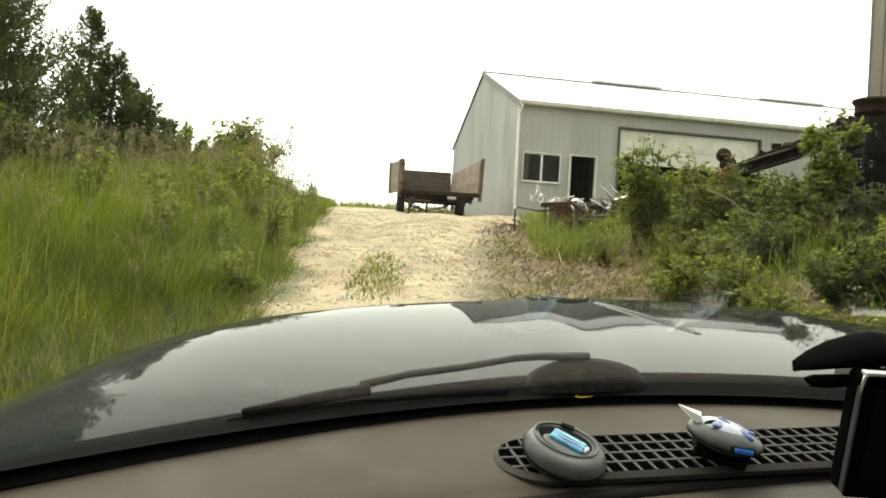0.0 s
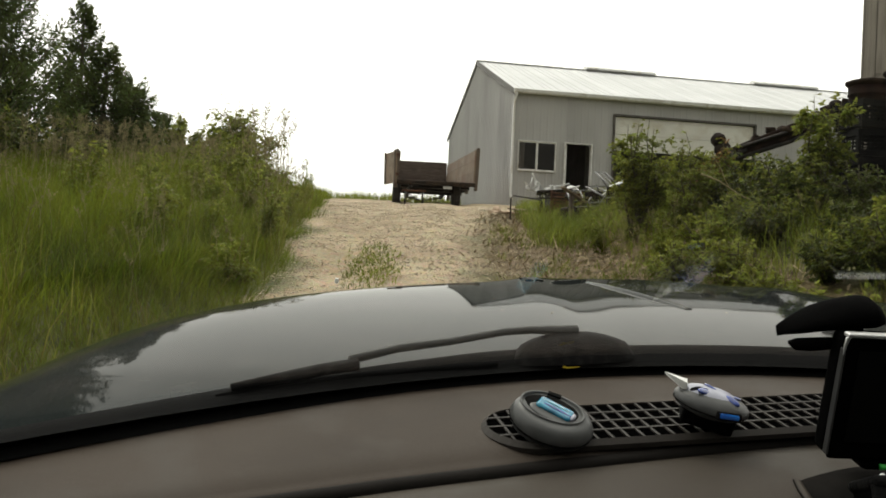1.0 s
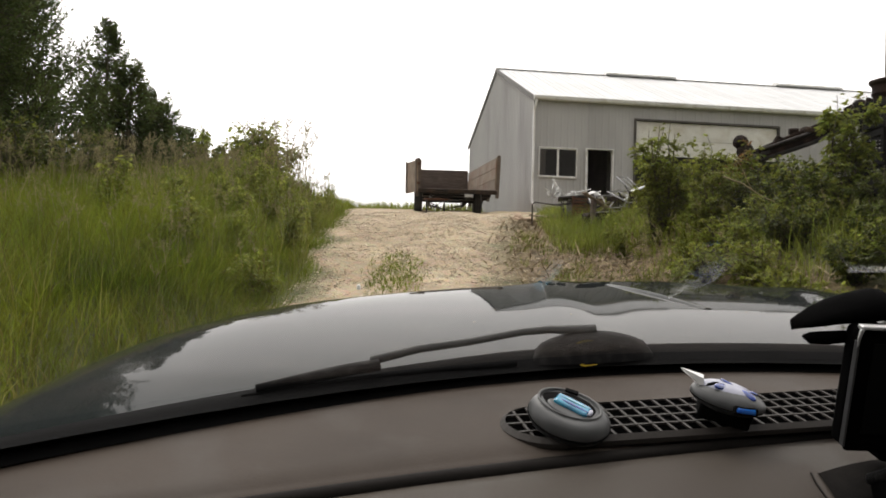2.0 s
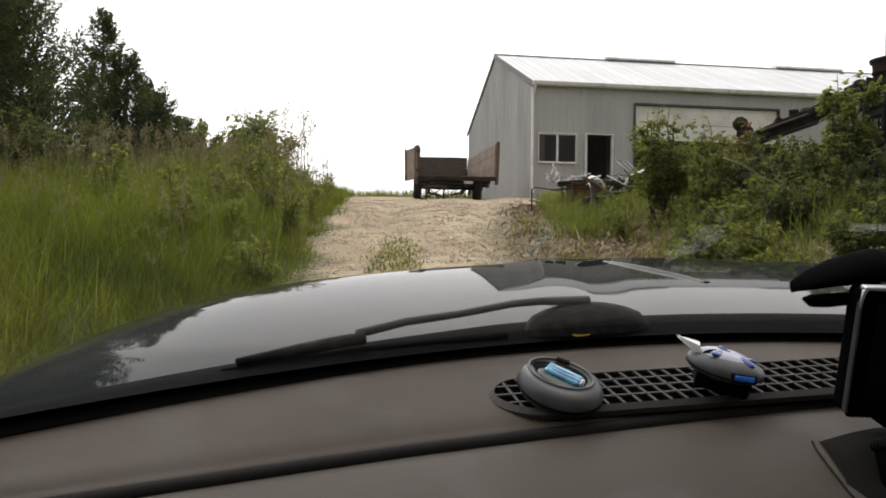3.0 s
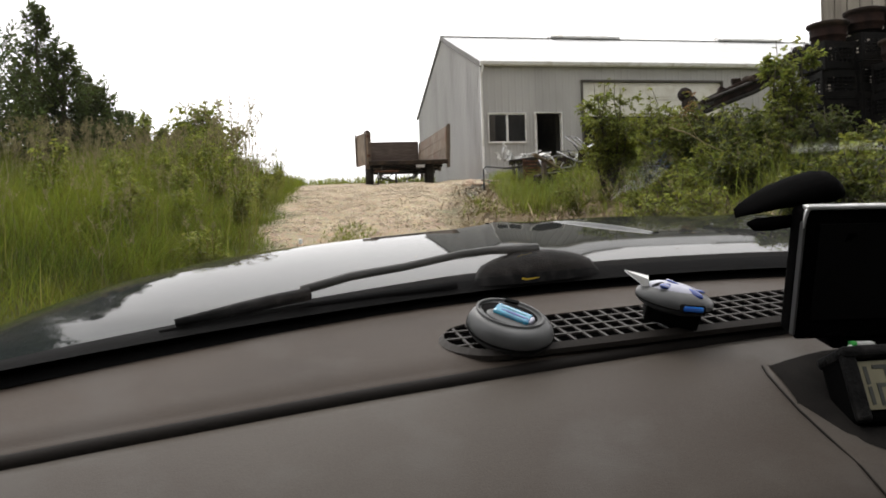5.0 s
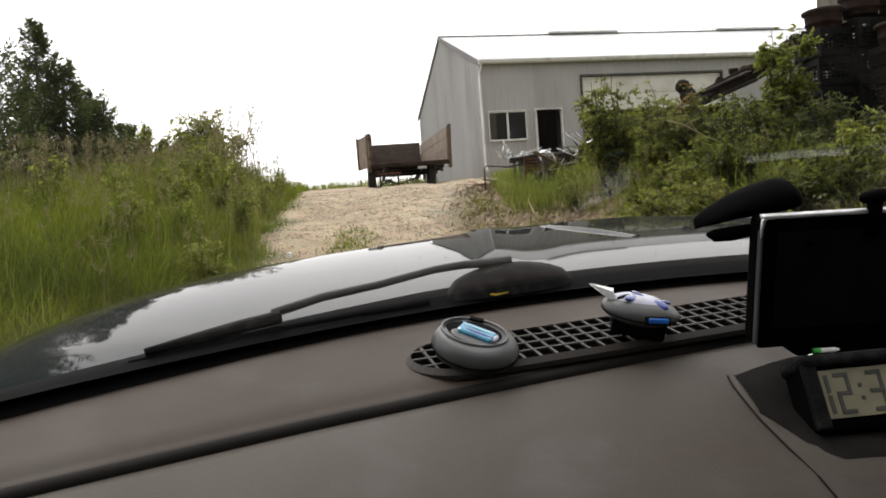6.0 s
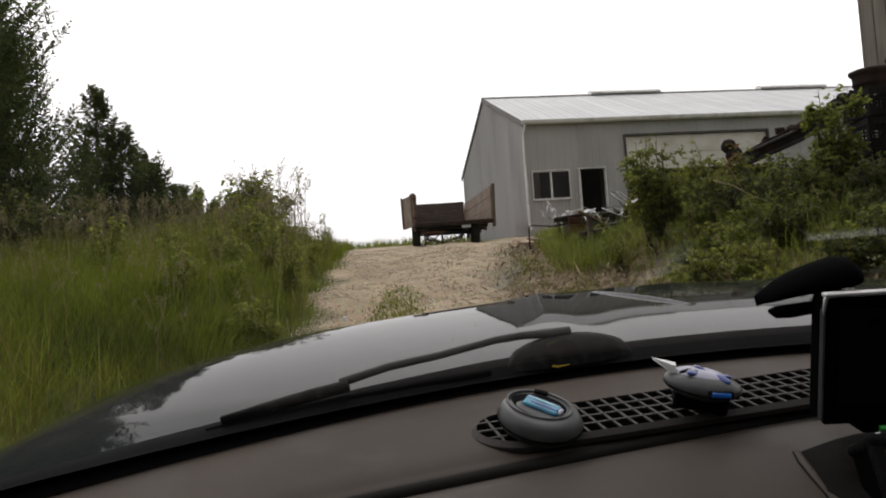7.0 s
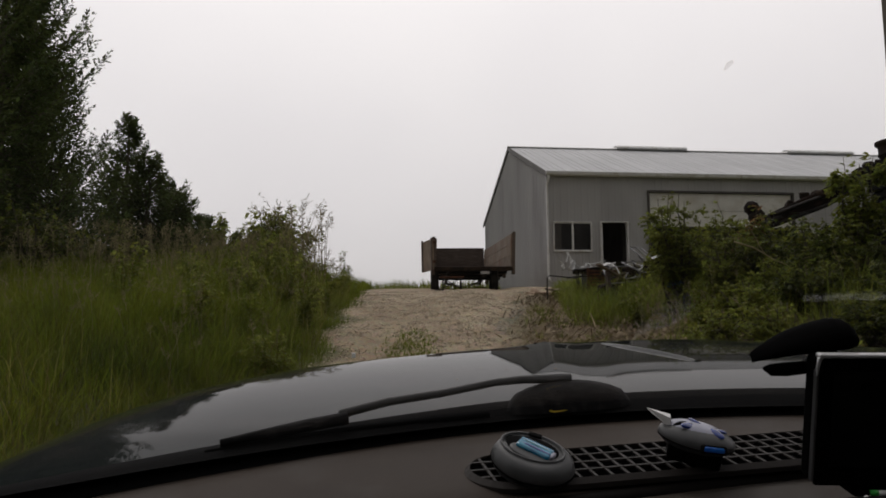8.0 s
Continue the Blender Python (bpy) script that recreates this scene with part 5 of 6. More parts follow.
for k, (s_, l_, t_) in enumerate(((12.5, 1.55, 20), (12.35, 2.2, -30), (12.7, 1.95, 50), (12.2, 2.5, 10))):
    jk = thing("scrap_machine_part", plan_pose(s_, l_, t_), "blackened old machine part lying in weeds", "scrap", "scrap parts")
    rk = RNG(500 + k)
    part("housing", done("housing", box(-0.16, 0.14, -0.1, 0.12, 0.0, 0.22 + 0.05 * k, 0.03), M_RUSTDARK, m=pose(0, 0, 0, rk.uniform(-8, 8), rk.uniform(-8, 8), 0)), jk)
    part("bar", tubes("bar", [([(-0.3, 0.0, 0.05), (0.0, -0.05, 0.3), (0.3, 0.05, 0.42 - 0.08 * k)], 0.016), ([(0.1, -0.12, 0.0), (-0.2, -0.1, 0.4)], 0.013)], M_DARKSTEEL, 5), jk)
    part("wheel", lathe("wheel", [(0.03, -0.02), (0.11, -0.02), (0.125, 0.0), (0.11, 0.02), (0.03, 0.02), (0.03, -0.02)], M_RUSTDARK, 14, pose(0.12, -0.13, 0.16, 90, 20 * k, 0)), jk)
louvre = thing("louvre_stack", plan_pose(12.25, 2.35, -18), "tilted stack of pale metal louvre slats", "scrap")
for k in range(9):
    part("slat", done("slat", box(-0.26 + 0.01 * (k % 3), 0.24, -0.035, 0.035, -0.004, 0.004, 0.002), M_DULLALU if k % 3 else M_PLASTIC,
         m=pose(0.05 * k - 0.2, -0.03 * (k % 2), 0.26 + 0.028 * k, 24, -34 + 5 * (k % 4), 12 * (k % 3) - 10)), louvre)
part("crate_body", done("crate_body", box(-0.3, 0.3, -0.2, 0.25, -0.02, 0.24, 0.02), M_RUSTDARK), louvre, "blackened crate under the slats")
plank = thing("loose_plank", plan_pose(12.55, 1.65, 30), "pale grey plank leaning on scrap", "plank")
part("plank", done("plank", box(-0.5, 0.45, -0.05, 0.05, -0.012, 0.012, 0.003), M_WOODPALE, m=pose(0, -0.15, 0.26, 0, 24, 0)), plank)
part("prop", done("prop", box(-0.3, -0.24, -0.18, -0.12, -0.02, 0.36, 0.004), M_WOOD), plank)
branch = thing("dead_branch", plan_pose(8.6, 2.2, 0), "bare grey branch caught in the bushes", "branch")
rb = RNG(5)
ln_ = [limb(rb, (0.0, -0.75, 0.62), (1.0, -0.75, 0.2), 0.03, 0.009, 0.006, 6), limb(rb, (0.3, -0.7, 0.5), (0.1, -0.75, 0.85), 0.0, 0.006, 0.003), limb(rb, (0.55, -0.7, 0.4), (1.0, -0.8, 0.6), 0.0, 0.006, 0.003),
       limb(rb, (1.0, -0.75, 0.2), (1.05, -0.7, -0.3), 0.0, 0.008, 0.007)]
part("limb", tubes("limb", ln_, M_STRAW, 5), branch)


# ---------------------------------------------------------------- stacked crates and pots on the upper bank
def crate_parts(ob):
    """A black lattice crate, 0.36 m wide, with grille sides."""
    w, h = 0.18, 0.3
    part("base", done("base", box(-w, w, -w, w, 0.0, 0.02, 0.004), M_CRATE), ob)
    for sx in (-1, 1):
        for sy in (-1, 1):
            part("post", done("post", box(sx * w - 0.018, sx * w + 0.018, sy * w - 0.018, sy * w + 0.018, 0.0, h, 0.004), M_CRATE), ob)
    for k, (nx, ny) in enumerate(((0, -1), (1, 0), (0, 1), (-1, 0))):
        rot_ = Matrix.Rotation(k * math.pi / 2, 4, "Z")
        bars = [box(-w, w, -w - 0.012, -w + 0.004, z, z + t) for z, t in ((0.02, 0.07), (0.125, 0.012), (0.16, 0.012), (0.195, 0.012), (0.235, 0.065))]
        bars += [box(x - 0.006, x + 0.006, -w - 0.010, -w + 0.002, 0.08, 0.24) for x in np.linspace(-w + 0.04, w - 0.04, 6)]
        part("side", done("side", bmesh.new(), M_CRATE), ob).data = joined("side", bars, M_CRATE)
        for v in ob.children[-1].data.vertices:
            v.co = rot_ @ v.co


crate = thing("crate", plan_pose(8.4, 4.05, 12, 0.0), "black plastic lattice crate in a tall stack", "crate", "stacked crates")
crate_parts(crate)
rc_ = RNG(77)
for col, (s_, l_) in enumerate(((8.4, 4.05), (8.4, 4.44), (8.4, 4.83), (8.4, 5.22), (8.02, 4.6), (8.02, 5.0))):
    z0 = float(hill(s_, l_))
    count = (4, 4, 4, 5, 3, 3)[col]
    for k in range(count):
        if col == 0 and k == 0:
            continue
        p = at(s_ + rc_.normal(0, 0.012), l_ + rc_.normal(0, 0.012))
        copy_thing(crate, pose(p.x, p.y, z0 + k * 0.303, 0, 0, -12 + 12 + rc_.normal(0, 3)))
    pot = thing("rusty_pot", plan_pose(s_, l_, 0, count * 0.303 + 0.05 * (col == 1)), "dark pot with a rusty red rim on crates", "pot", "pots on the crates")
    part("pot", lathe("pot", [(0.0, 0.0), (0.14, 0.0), (0.165, 0.2), (0.168, 0.2), (0.17, 0.02), (0.15, 0.02), (0.0, 0.02)][:3] + [(0.168, 0.22)], M_CRATE, 20), pot)
    part("rim", lathe("rim", [(0.165, 0.0), (0.172, 0.06), (0.185, 0.068), (0.185, 0.085), (0.178, 0.09), (0.183, 0.168)], M_POT, 24), pot, "rusty red ribbed body")
    part("lip", lathe("lip", [(0.184, 0.165), (0.205, 0.182), (0.212, 0.195), (0.211, 0.214), (0.19, 0.222), (0.168, 0.2)], M_RUSTDARK, 24), pot, "blackened rolled lip")
# an old farm machine lying behind the bushes
machine = thing("old_farm_machine", plan_pose(11.0, 3.6, 0, 0), "dark rusted elevator boom of an old farm machine", "farm machine")
up0 = 0.12 - float(hill(11.0, 3.6))
lines = []
for y_, dz in ((-0.16, 0.0), (0.14, 0.02), (-0.14, -0.14), (0.12, -0.13)):
    lines.append(([(-0.05, y_, up0 - 0.22 + dz), (0.65, y_, up0 + 0.04 + dz), (1.5, y_, up0 + 0.5 + dz)], 0.03))
part("boom", tubes("boom", lines, M_DARKSTEEL, 6), machine)
part("trough", done("trough", box(-0.05, 1.9, -0.14, 0.12, -0.19, 0.0, 0.02), M_RUSTDARK, m=pose(-0.05, 0, up0 - 0.17, 0, -24, 0)), machine)
rj = RNG(9)
for k in range(16):
    x = 1.5 * k / 15
    z = up0 - 0.2 + 0.45 * x + rj.uniform(-0.06, 0.09)
    part("lug", done("lug", box(-rj.uniform(0.03, 0.09), rj.uniform(0.03, 0.09), -0.06, 0.06, -rj.uniform(0.02, 0.06), rj.uniform(0.02, 0.06), 0.01), M_RUSTDARK if k % 3 else M_DARKSTEEL,
         m=pose(x, rj.uniform(-0.16, 0.06), z, rj.uniform(-30, 30), rj.uniform(-40, 20), rj.uniform(0, 90))), machine)
for k, (x, z, r) in enumerate(((-0.32, up0 - 0.12, 0.1), (-0.26, up0 - 0.24, 0.12), (0.55, up0 + 0.06, 0.06), (1.25, up0 + 0.42, 0.08))):
    part("gearbox", lathe("gearbox", [(0, -0.07), (r * 0.5, -0.08), (r * 0.8, -0.05), (r, -0.02), (r, 0.05), (r * 0.6, 0.08), (0.03, 0.08), (0.03, 0.12), (0.0, 0.12)], M_RUSTDARK, 9, pose(x, -0.1, z, 70 + 18 * k, 10 * k, 20 * k)), machine)
for x, z in ((-0.1, up0 - 0.25), (1.15, up0 + 0.3)):
    part("leg", tubes("leg", [([(x, 0.0, z), (x - 0.1, 0.15, -0.05)], 0.035), ([(x, 0.0, z), (x + 0.15, -0.2, -0.05)], 0.035)], M_DARKSTEEL, 6), machine)

# ---------------------------------------------------------------- the boarded shed at the edge of the drive
shed = thing("boarded_shed", plan_pose(10.6, 5.05, -30), "tall shed clad in grey weathered boards", "shed")
part("core", done("core", box(0.03, 3.4, 0.03, 4.2, -0.4, 5.3), M_INSIDE), shed)
for k in range(24):
    a = 0.145 * k
    rk = RNG(300 + k)
    part("board", done("board", box(a + 0.004, a + 0.14, -0.0 - 0.006 * (k % 2), 0.025, -0.4, 5.35 - rk.uniform(0, 0.05), 0.003), M_PLANK), shed)
for k in range(28):
    a = 0.15 * k
    rk = RNG(340 + k)
    part("board", done("board", box(-0.025 - 0.005 * (k % 2), 0.0, a + 0.006, a + 0.146, -0.4, 5.35 - rk.uniform(0, 0.05), 0.003), M_PLANK), shed)
part("roof", done("roof", box(-0.2, 3.6, -0.25, 4.4, 5.36, 5.46, 0.01), M_ROOF), shed)


# ---------------------------------------------------------------- the car: x to its right, y ahead, z up from the driver's eye
CAR = Matrix.Translation(EYE) @ pose(0, 0, 0, 8.0, 0, -12.0)
car = thing("car", CAR, "dark green car with a taupe dashboard, parked on the climb", "car")
MID = 0.45


def sill_y(x):
    """Where the dash meets the windscreen."""
    return 1.13 - 0.43 * (x - 0.5) ** 2


def lip_y(x):
    """The rounded lip of the upper dash, towards the cabin."""
    q = min(x, 1.0 - x)
    return 0.626 + 0.46 * (q + 0.375) - 0.07 * (q + 0.375) ** 2


def half_wide(y):
    t = min(max((y - 0.9) / 1.45, 0.0), 0.97)
    return 1.26 * (1 - t ** 4) ** 1.24


def hood_z(x, y):
    u = (x - MID) / max(half_wide(y), 0.3)
    z = -0.222 - 0.05 * max((y - 1.0) / 1.15, 0) ** 1.8 - 0.03 * max(1.0 - y, 0)
    z -= 0.03 * u * u + 0.085 * abs(u) ** 10
    return z + 0.008 * math.exp(-((abs(x - MID) - 0.33) / 0.06) ** 2)


def grid_mesh(name, rows, material, close=False):
    V = [p for r in rows for p in r]
    n = len(rows[0])
    F = [(i * n + j, i * n + j + 1, (i + 1) * n + j + 1, (i + 1) * n + j) for i in range(len(rows) - 1) for j in range(n - 1)]
    return V, F


# hood with rolled front and sides
rows = []
for y in list(np.linspace(0.42, 2.14, 70)) + [2.17, 2.195, 2.21]:
    r = []
    hw = half_wide(y)
    drop = {2.17: 0.004, 2.195: 0.02, 2.21: 0.06}.get(round(float(y), 3), 0.0)
    for u in np.linspace(-1, 1, 61):
        x = MID + u * hw
        r.append((x, y, hood_z(x, y) - drop))
    zl, zr = r[0][2], r[-1][2]
    r = [(MID - hw - 0.015, y, zl - 0.45), (MID - hw - 0.02, y, zl - 0.05)] + r + [(MID + hw + 0.02, y, zr - 0.05), (MID + hw + 0.015, y, zr - 0.45)]
    rows.append(r)
rows.append([(x * 0.995 + MID * 0.005, 2.215, -0.78) for x, y, z in rows[-1]])
V, F = grid_mesh("hood", rows, M_PAINT)
F = [f for f in F if all(V[i][1] > sill_y(V[i][0]) + 0.035 or abs(V[i][0] - MID) > 1.2 for i in f)]
hood = part("hood", mesh_of("hood", V, F, M_PAINT, True), car, "dark green glossy bonnet reflecting the sky")
for xa in (MID - 0.36, MID + 0.36):
    part("crease_seam", mesh_of("crease_seam", [(xa + d * (0.3 if xa < MID else -0.3) * 0, y, hood_z(xa, y) + 0.0015) for y in np.linspace(2.02, 2.16, 6) for d in (0,)] +
         [(xa + 0.006, y, hood_z(xa + 0.006, y) + 0.0015) for y in np.linspace(2.02, 2.16, 6)], [(i, i + 1, i + 7, i + 6) for i in range(5)], M_BLACK), hood)
part("corner_mark", done("corner_mark", box(-0.005, 0.005, -0.004, 0.004, 0, 0.014, 0.002), M_WHITE, m=pose(-0.413, 2.113, -0.314)), hood, "small white marker on the bonnet edge")
rs = RNG(81)
specks = []
for _ in range(16):
    x, y = MID + rs.uniform(-0.75, 0.5), rs.uniform(1.2, 2.05)
    bm = box(-0.0012, 0.002, -0.0011, 0.0011, 0, 0.0008, 0.0003, 1)
    bm.transform(Matrix.Translation((x, y, hood_z(x, y) + 0.0002)) @ Matrix.Rotation(rs.uniform(0, 3), 4, "Z"))
    specks.append(bm)
part("dirt_specks", joined("dirt_specks", specks, M_CHIPS), hood, "scattered specks of dirt")
part("notch", done("notch", box(-0.02, 0.02, -0.006, 0.006, 0, 0.006, 0.002), M_BLACK, m=pose(-0.14, 2.07, hood_z(-0.14, 2.07))), hood)
line = [(0.27 + 0.14 * t, 2.02 - 0.44 * t) for t in np.linspace(0, 1, 10)]
rows = [[(x + dx, y + dx * 0.3, hood_z(x + dx, y) + dz * math.sin(math.pi * (0.04 + 0.92 * k / 9)) ** 0.5) for k, (x, y) in enumerate(line)] for dx, dz in ((-0.016, -0.002), (-0.004, 0.006), (0.004, 0.006), (0.012, -0.002))]
V, F = grid_mesh("hood_crease", rows, M_PAINT)
part("hood_crease", mesh_of("hood_crease", V, F, M_PAINT, True), hood, "raised crease along the bonnet")
# lower body, cabin shell, wheels
XL, XR = MID - 1.05, MID + 1.05
part("sill_side", joined("sill_side", [box(XL - 0.06, XL, -2.6, 0.9, -1.12, -0.28, 0.03), box(XR, XR + 0.06, -2.6, 0.9, -1.12, -0.28, 0.03)], M_PAINT), car)
part("floor_pan", done("floor_pan", box(XL, XR, -2.6, 1.2, -1.12, -1.06), M_BLACK), car)
part("firewall", done("firewall", box(XL, XR, 0.98, 1.02, -1.06, -0.42), M_BLACK), car)
part("tail_wall", done("tail_wall", box(XL, XR, -2.64, -2.58, -1.1, 0.5, 0.02), M_DASH), car)
part("grille_front", done("grille_front", box(MID - 0.6, MID + 0.6, 2.1, 2.2, -1.0, -0.5, 0.03), M_BLACK), car)
rows = [[(x, sill_y(x) + 0.03 - 0.97 - t, z) for x in np.linspace(XL + 0.05, XR - 0.05, 21)] for t, z in ((-0.03, 0.225), (-0.01, 0.255), (0.05, 0.29), (0.25, 0.38), (0.45, 0.42))]
rows += [[(x, y, 0.45) for x in np.linspace(XL + 0.05, XR - 0.05, 21)] for y in (-1.6, -2.62)]
V, F = grid_mesh("roof", rows, M_PAD)
part("roof", mesh_of("roof", V + [(x, y, z + 0.04) for x, y, z in V], F + [tuple(i + len(V) for i in f) for f in F], M_PAD, True), car)
part("rear_side_panel", joined("rear_side_panel", [box(XL - 0.02, XL + 0.03, -2.6, -0.9, -0.28, 0.5), box(XR - 0.03, XR + 0.02, -2.6, -0.9, -0.28, 0.5)], M_DASH), car)
for x_ in (XL, XR):
    for y_ in (-1.9, 1.55):
        wheel_under(car, x_ + (0.12 if x_ < MID else -0.12), y_, -1.12, 0.33, 0.22, "wheel")
for sg in (-1, 1):
    xa = MID + sg * 1.03
    part("windscreen_pillar", tubes("windscreen_pillar", [([(xa, 0.62, -0.24), (xa - sg * 0.05, 0.25, 0.0), (xa - sg * 0.1, -0.28, 0.29)], 0.04)], M_BLACK, 8), car)
# windscreen: bowed in plan, raked back
xs = np.linspace(MID - 1.0, MID + 1.0, 25)
TAN = math.tan(radians(26))
rows = [[(x, sill_y(x) + 0.03 - t, -0.24 + t * TAN) for x in xs] for t in np.linspace(0, 0.98, 10)]
V, F = grid_mesh("windscreen", rows, M_WIND)
ws = part("windscreen", mesh_of("windscreen", V, F, M_WIND, True), car, "slightly dusty raked windscreen")
ws.visible_shadow = False
sm_ = [(0.156 + 0.0017 * r * math.cos(a) * (1 + 0.3 * math.sin(3 * a)) + 0.001 * math.sin(a), 0.375 - 0.0045 * r * math.sin(a) * 0.9, 0.128 + 0.0045 * r * math.sin(a) * 0.44) for r in (1.0,) for a in np.linspace(0, 2 * math.pi, 15)[:-1]]
smudge = part("smudge", mesh_of("smudge", sm_, [tuple(range(14))], M_SMUDGE), ws, "small grey smudge on the glass")
smudge.visible_shadow = False

# black ceramic border along the foot of the glass
rows = [[(x, sill_y(x) + 0.027 - t, -0.2425 + t * TAN) for x in xs] for t in (-0.012, 0.0, 0.012, 0.024, 0.034)]
V, F = grid_mesh("glass_border", rows, M_MATTBLACK)
part("glass_border", mesh_of("glass_border", V, F, M_MATTBLACK, True), ws, "matt black border of the windscreen")
# unseen side panes, their tint added to cut side light on the dash
for sg in (-1, 1):
    xa = MID + sg * 1.04
    sw = part("side_window", mesh_of("side_window", [(xa, 0.6, -0.28), (xa, -0.9, -0.28), (xa - sg * 0.1, -0.9, 0.42), (xa - sg * 0.1, -0.3, 0.3)], [(0, 1, 2, 3)], M_TINT), car, "unseen side pane, tinted to dim the cabin")
    sw.data.update()
# black band where the glass meets the cowl
xs = np.linspace(MID - 1.02, MID + 1.02, 60)
prof = [(-0.012, -0.243), (0.0, -0.236), (0.012, -0.231), (0.035, -0.222), (0.062, -0.214), (0.085, -0.218), (0.10, -0.235), (0.10, -0.29)]
rows = [[(x, sill_y(x) + dy, z - 0.03 * max(0.0, -x) * max(dy, 0) / 0.06) for x in xs] for dy, z in prof]
V, F = grid_mesh("cowl", rows, M_BLACK)
part("cowl", mesh_of("cowl", V, F, M_BLACK, True), car, "matt black cowl and glass edge")


wiper = part("wiper", tubes("wiper", [([(0.12, 1.13, -0.187), (0.05, 1.103, -0.183), (0.009, 1.086, -0.184), (-0.068, 1.051, -0.193), (-0.14, 1.014, -0.197), (-0.2, 0.98, -0.207)],
              [0.008, 0.006, 0.0055, 0.0055, 0.006, 0.006])], M_WIPER, 8), car, "black wiper arm lying on the glass")
bl = part("blade", tubes("blade", [([(-0.188, 0.972, -0.21), (-0.23, 0.95, -0.213), (-0.266, 0.926, -0.216), (-0.33, 0.882, -0.2205)], [0.0085, 0.0085, 0.008, 0.005])], M_COWL, 8), wiper)
part("rubber", tubes("rubber", [([(0.0, 1.05, -0.222), (-0.1, 1.01, -0.224), (-0.2, 0.96, -0.224), (-0.3, 0.9, -0.227), (-0.345, 0.868, -0.229)], 0.004)], M_BLACK, 6), wiper)
# pivot cover: a low rounded pod
rows = []
for i in range(13):
    t = i / 12
    x = 0.02 + 0.195 * t
    hgt = 0.041 * (math.sin(math.pi * t) ** 0.45 if 0 < t < 1 else 0) * (1 - 0.12 * t)
    y = sill_y(x) + 0.055
    rows.append([(x, y + 0.045 * math.cos(a) * (0.3 + 0.7 * math.sin(math.pi * max(min(t, 0.98), 0.02)) ** 0.4), -0.226 + hgt * max(math.sin(a), 0)) for a in np.linspace(0, math.pi, 11)])
V, F = grid_mesh("pivot_cover", rows, M_COWL)
part("pivot_cover", mesh_of("pivot_cover", V, F, M_COWL, True), car, "speckled black plastic wiper pivot cover")
part("yellow_mark", mesh_of("yellow_mark", [(0.081, 0.964, -0.1985), (0.088, 0.964, -0.2), (0.104, 0.966, -0.1975), (0.104, 0.966, -0.1965), (0.088, 0.964, -0.1975), (0.083, 0.964, -0.196)], [(0, 1, 2, 3, 4, 5)], M_YELLOW), car, "small yellow painted tick on the glass edge")

# dashboard
xs = np.linspace(MID - 1.0, MID + 1.02, 70)


def dash_z(x, t):
    return -0.252 + 0.012 * t + 0.004 * math.sin(math.pi * t) - 0.014 * max(0.0, -0.1 - x)


dash = part("dashboard", done("dashboard", box(XL + 0.02, XR - 0.02, 0.5, 0.62, -0.9, -0.5, 0.02), M_PAD), car, "taupe vinyl dashboard, two-tiered")
rows = []
for t in [0, 0.02, 0.045, 0.07, 0.1, 0.135, 0.17] + list(np.linspace(0.22, 1, 10)):
    rows.append([(x, lip_y(x) + t * (sill_y(x) + 0.012 - lip_y(x)), dash_z(x, t) - 0.0045 * (1 - min(t / 0.135, 1)) ** 2) for x in xs])
lipr = [[(x, lip_y(x) + dy, dash_z(x, 0) - 0.0045 + dz * 0.8) for x in xs] for dy, dz in ((0.012, -0.03), (0.0, -0.028), (-0.009, -0.0245), (-0.0145, -0.0195), (-0.0165, -0.014), (-0.0162, -0.0095), (-0.0135, -0.0055), (-0.0085, -0.0024), (-0.003, -0.0006))]
V, F = grid_mesh("upper_dash", lipr + rows, M_DASH)
part("upper_dash", mesh_of("upper_dash", V, F, M_DASH, True), dash, "taupe vinyl top panel with rolled lip")
rows = [[(x, lip_y(x) + 0.02, dash_z(x, 0) - 0.06) for x in xs]]
PADS = ((0.004, -0.027), (-0.012, -0.0185), (-0.024, -0.0142), (-0.05, -0.0128), (-0.15, -0.028), (-0.27, -0.058), (-0.33, -0.088), (-0.36, -0.14), (-0.37, -0.3))
for dy, dz in PADS:
    rows.append([(x, lip_y(x) + dy, dash_z(x, 0) + dz) for x in xs])
V, F = grid_mesh("lower_pad", rows, M_PAD)
part("lower_pad", mesh_of("lower_pad", V, F, M_PAD, True), dash, "grey-taupe padded lower dash")
# dark band over the lip: the seam, plus the roll's shade as colour
rows = [[(x, lip_y(x) + dy, dash_z(x, 0) + dz) for x in xs] for dy, dz in ((-0.0215, -0.029), (-0.025, -0.0215), (-0.0258, -0.016), (-0.0245, -0.0108), (-0.021, -0.0072), (-0.016, -0.0055), (-0.0105, -0.0058), (0.0, -0.013))]
V, F = grid_mesh("gap_seal", rows, M_SEAMSHADE)
part("gap_seal", mesh_of("gap_seal", V, F, M_SEAMSHADE, True), dash, "dark seam between the tiers, widened for the lip's shade")
# defroster grille: a long slot with a rounded end, set along the glass
VA = math.atan2(0.125, 0.42)
VM = Matrix.Translation((0.032, 0.86, -0.2438)) @ Matrix.Rotation(VA, 4, "Z") @ Matrix.Rotation(radians(2.5), 4, "X")
HW, LEN = 0.05, 0.56


def slot(w, length, n=14):
    arc = [(-w * math.sin(a), w * math.cos(a)) for a in np.linspace(0, math.pi, n)]
    return [(x, y) for x, y in arc] + [(length, -w), (length, w)]


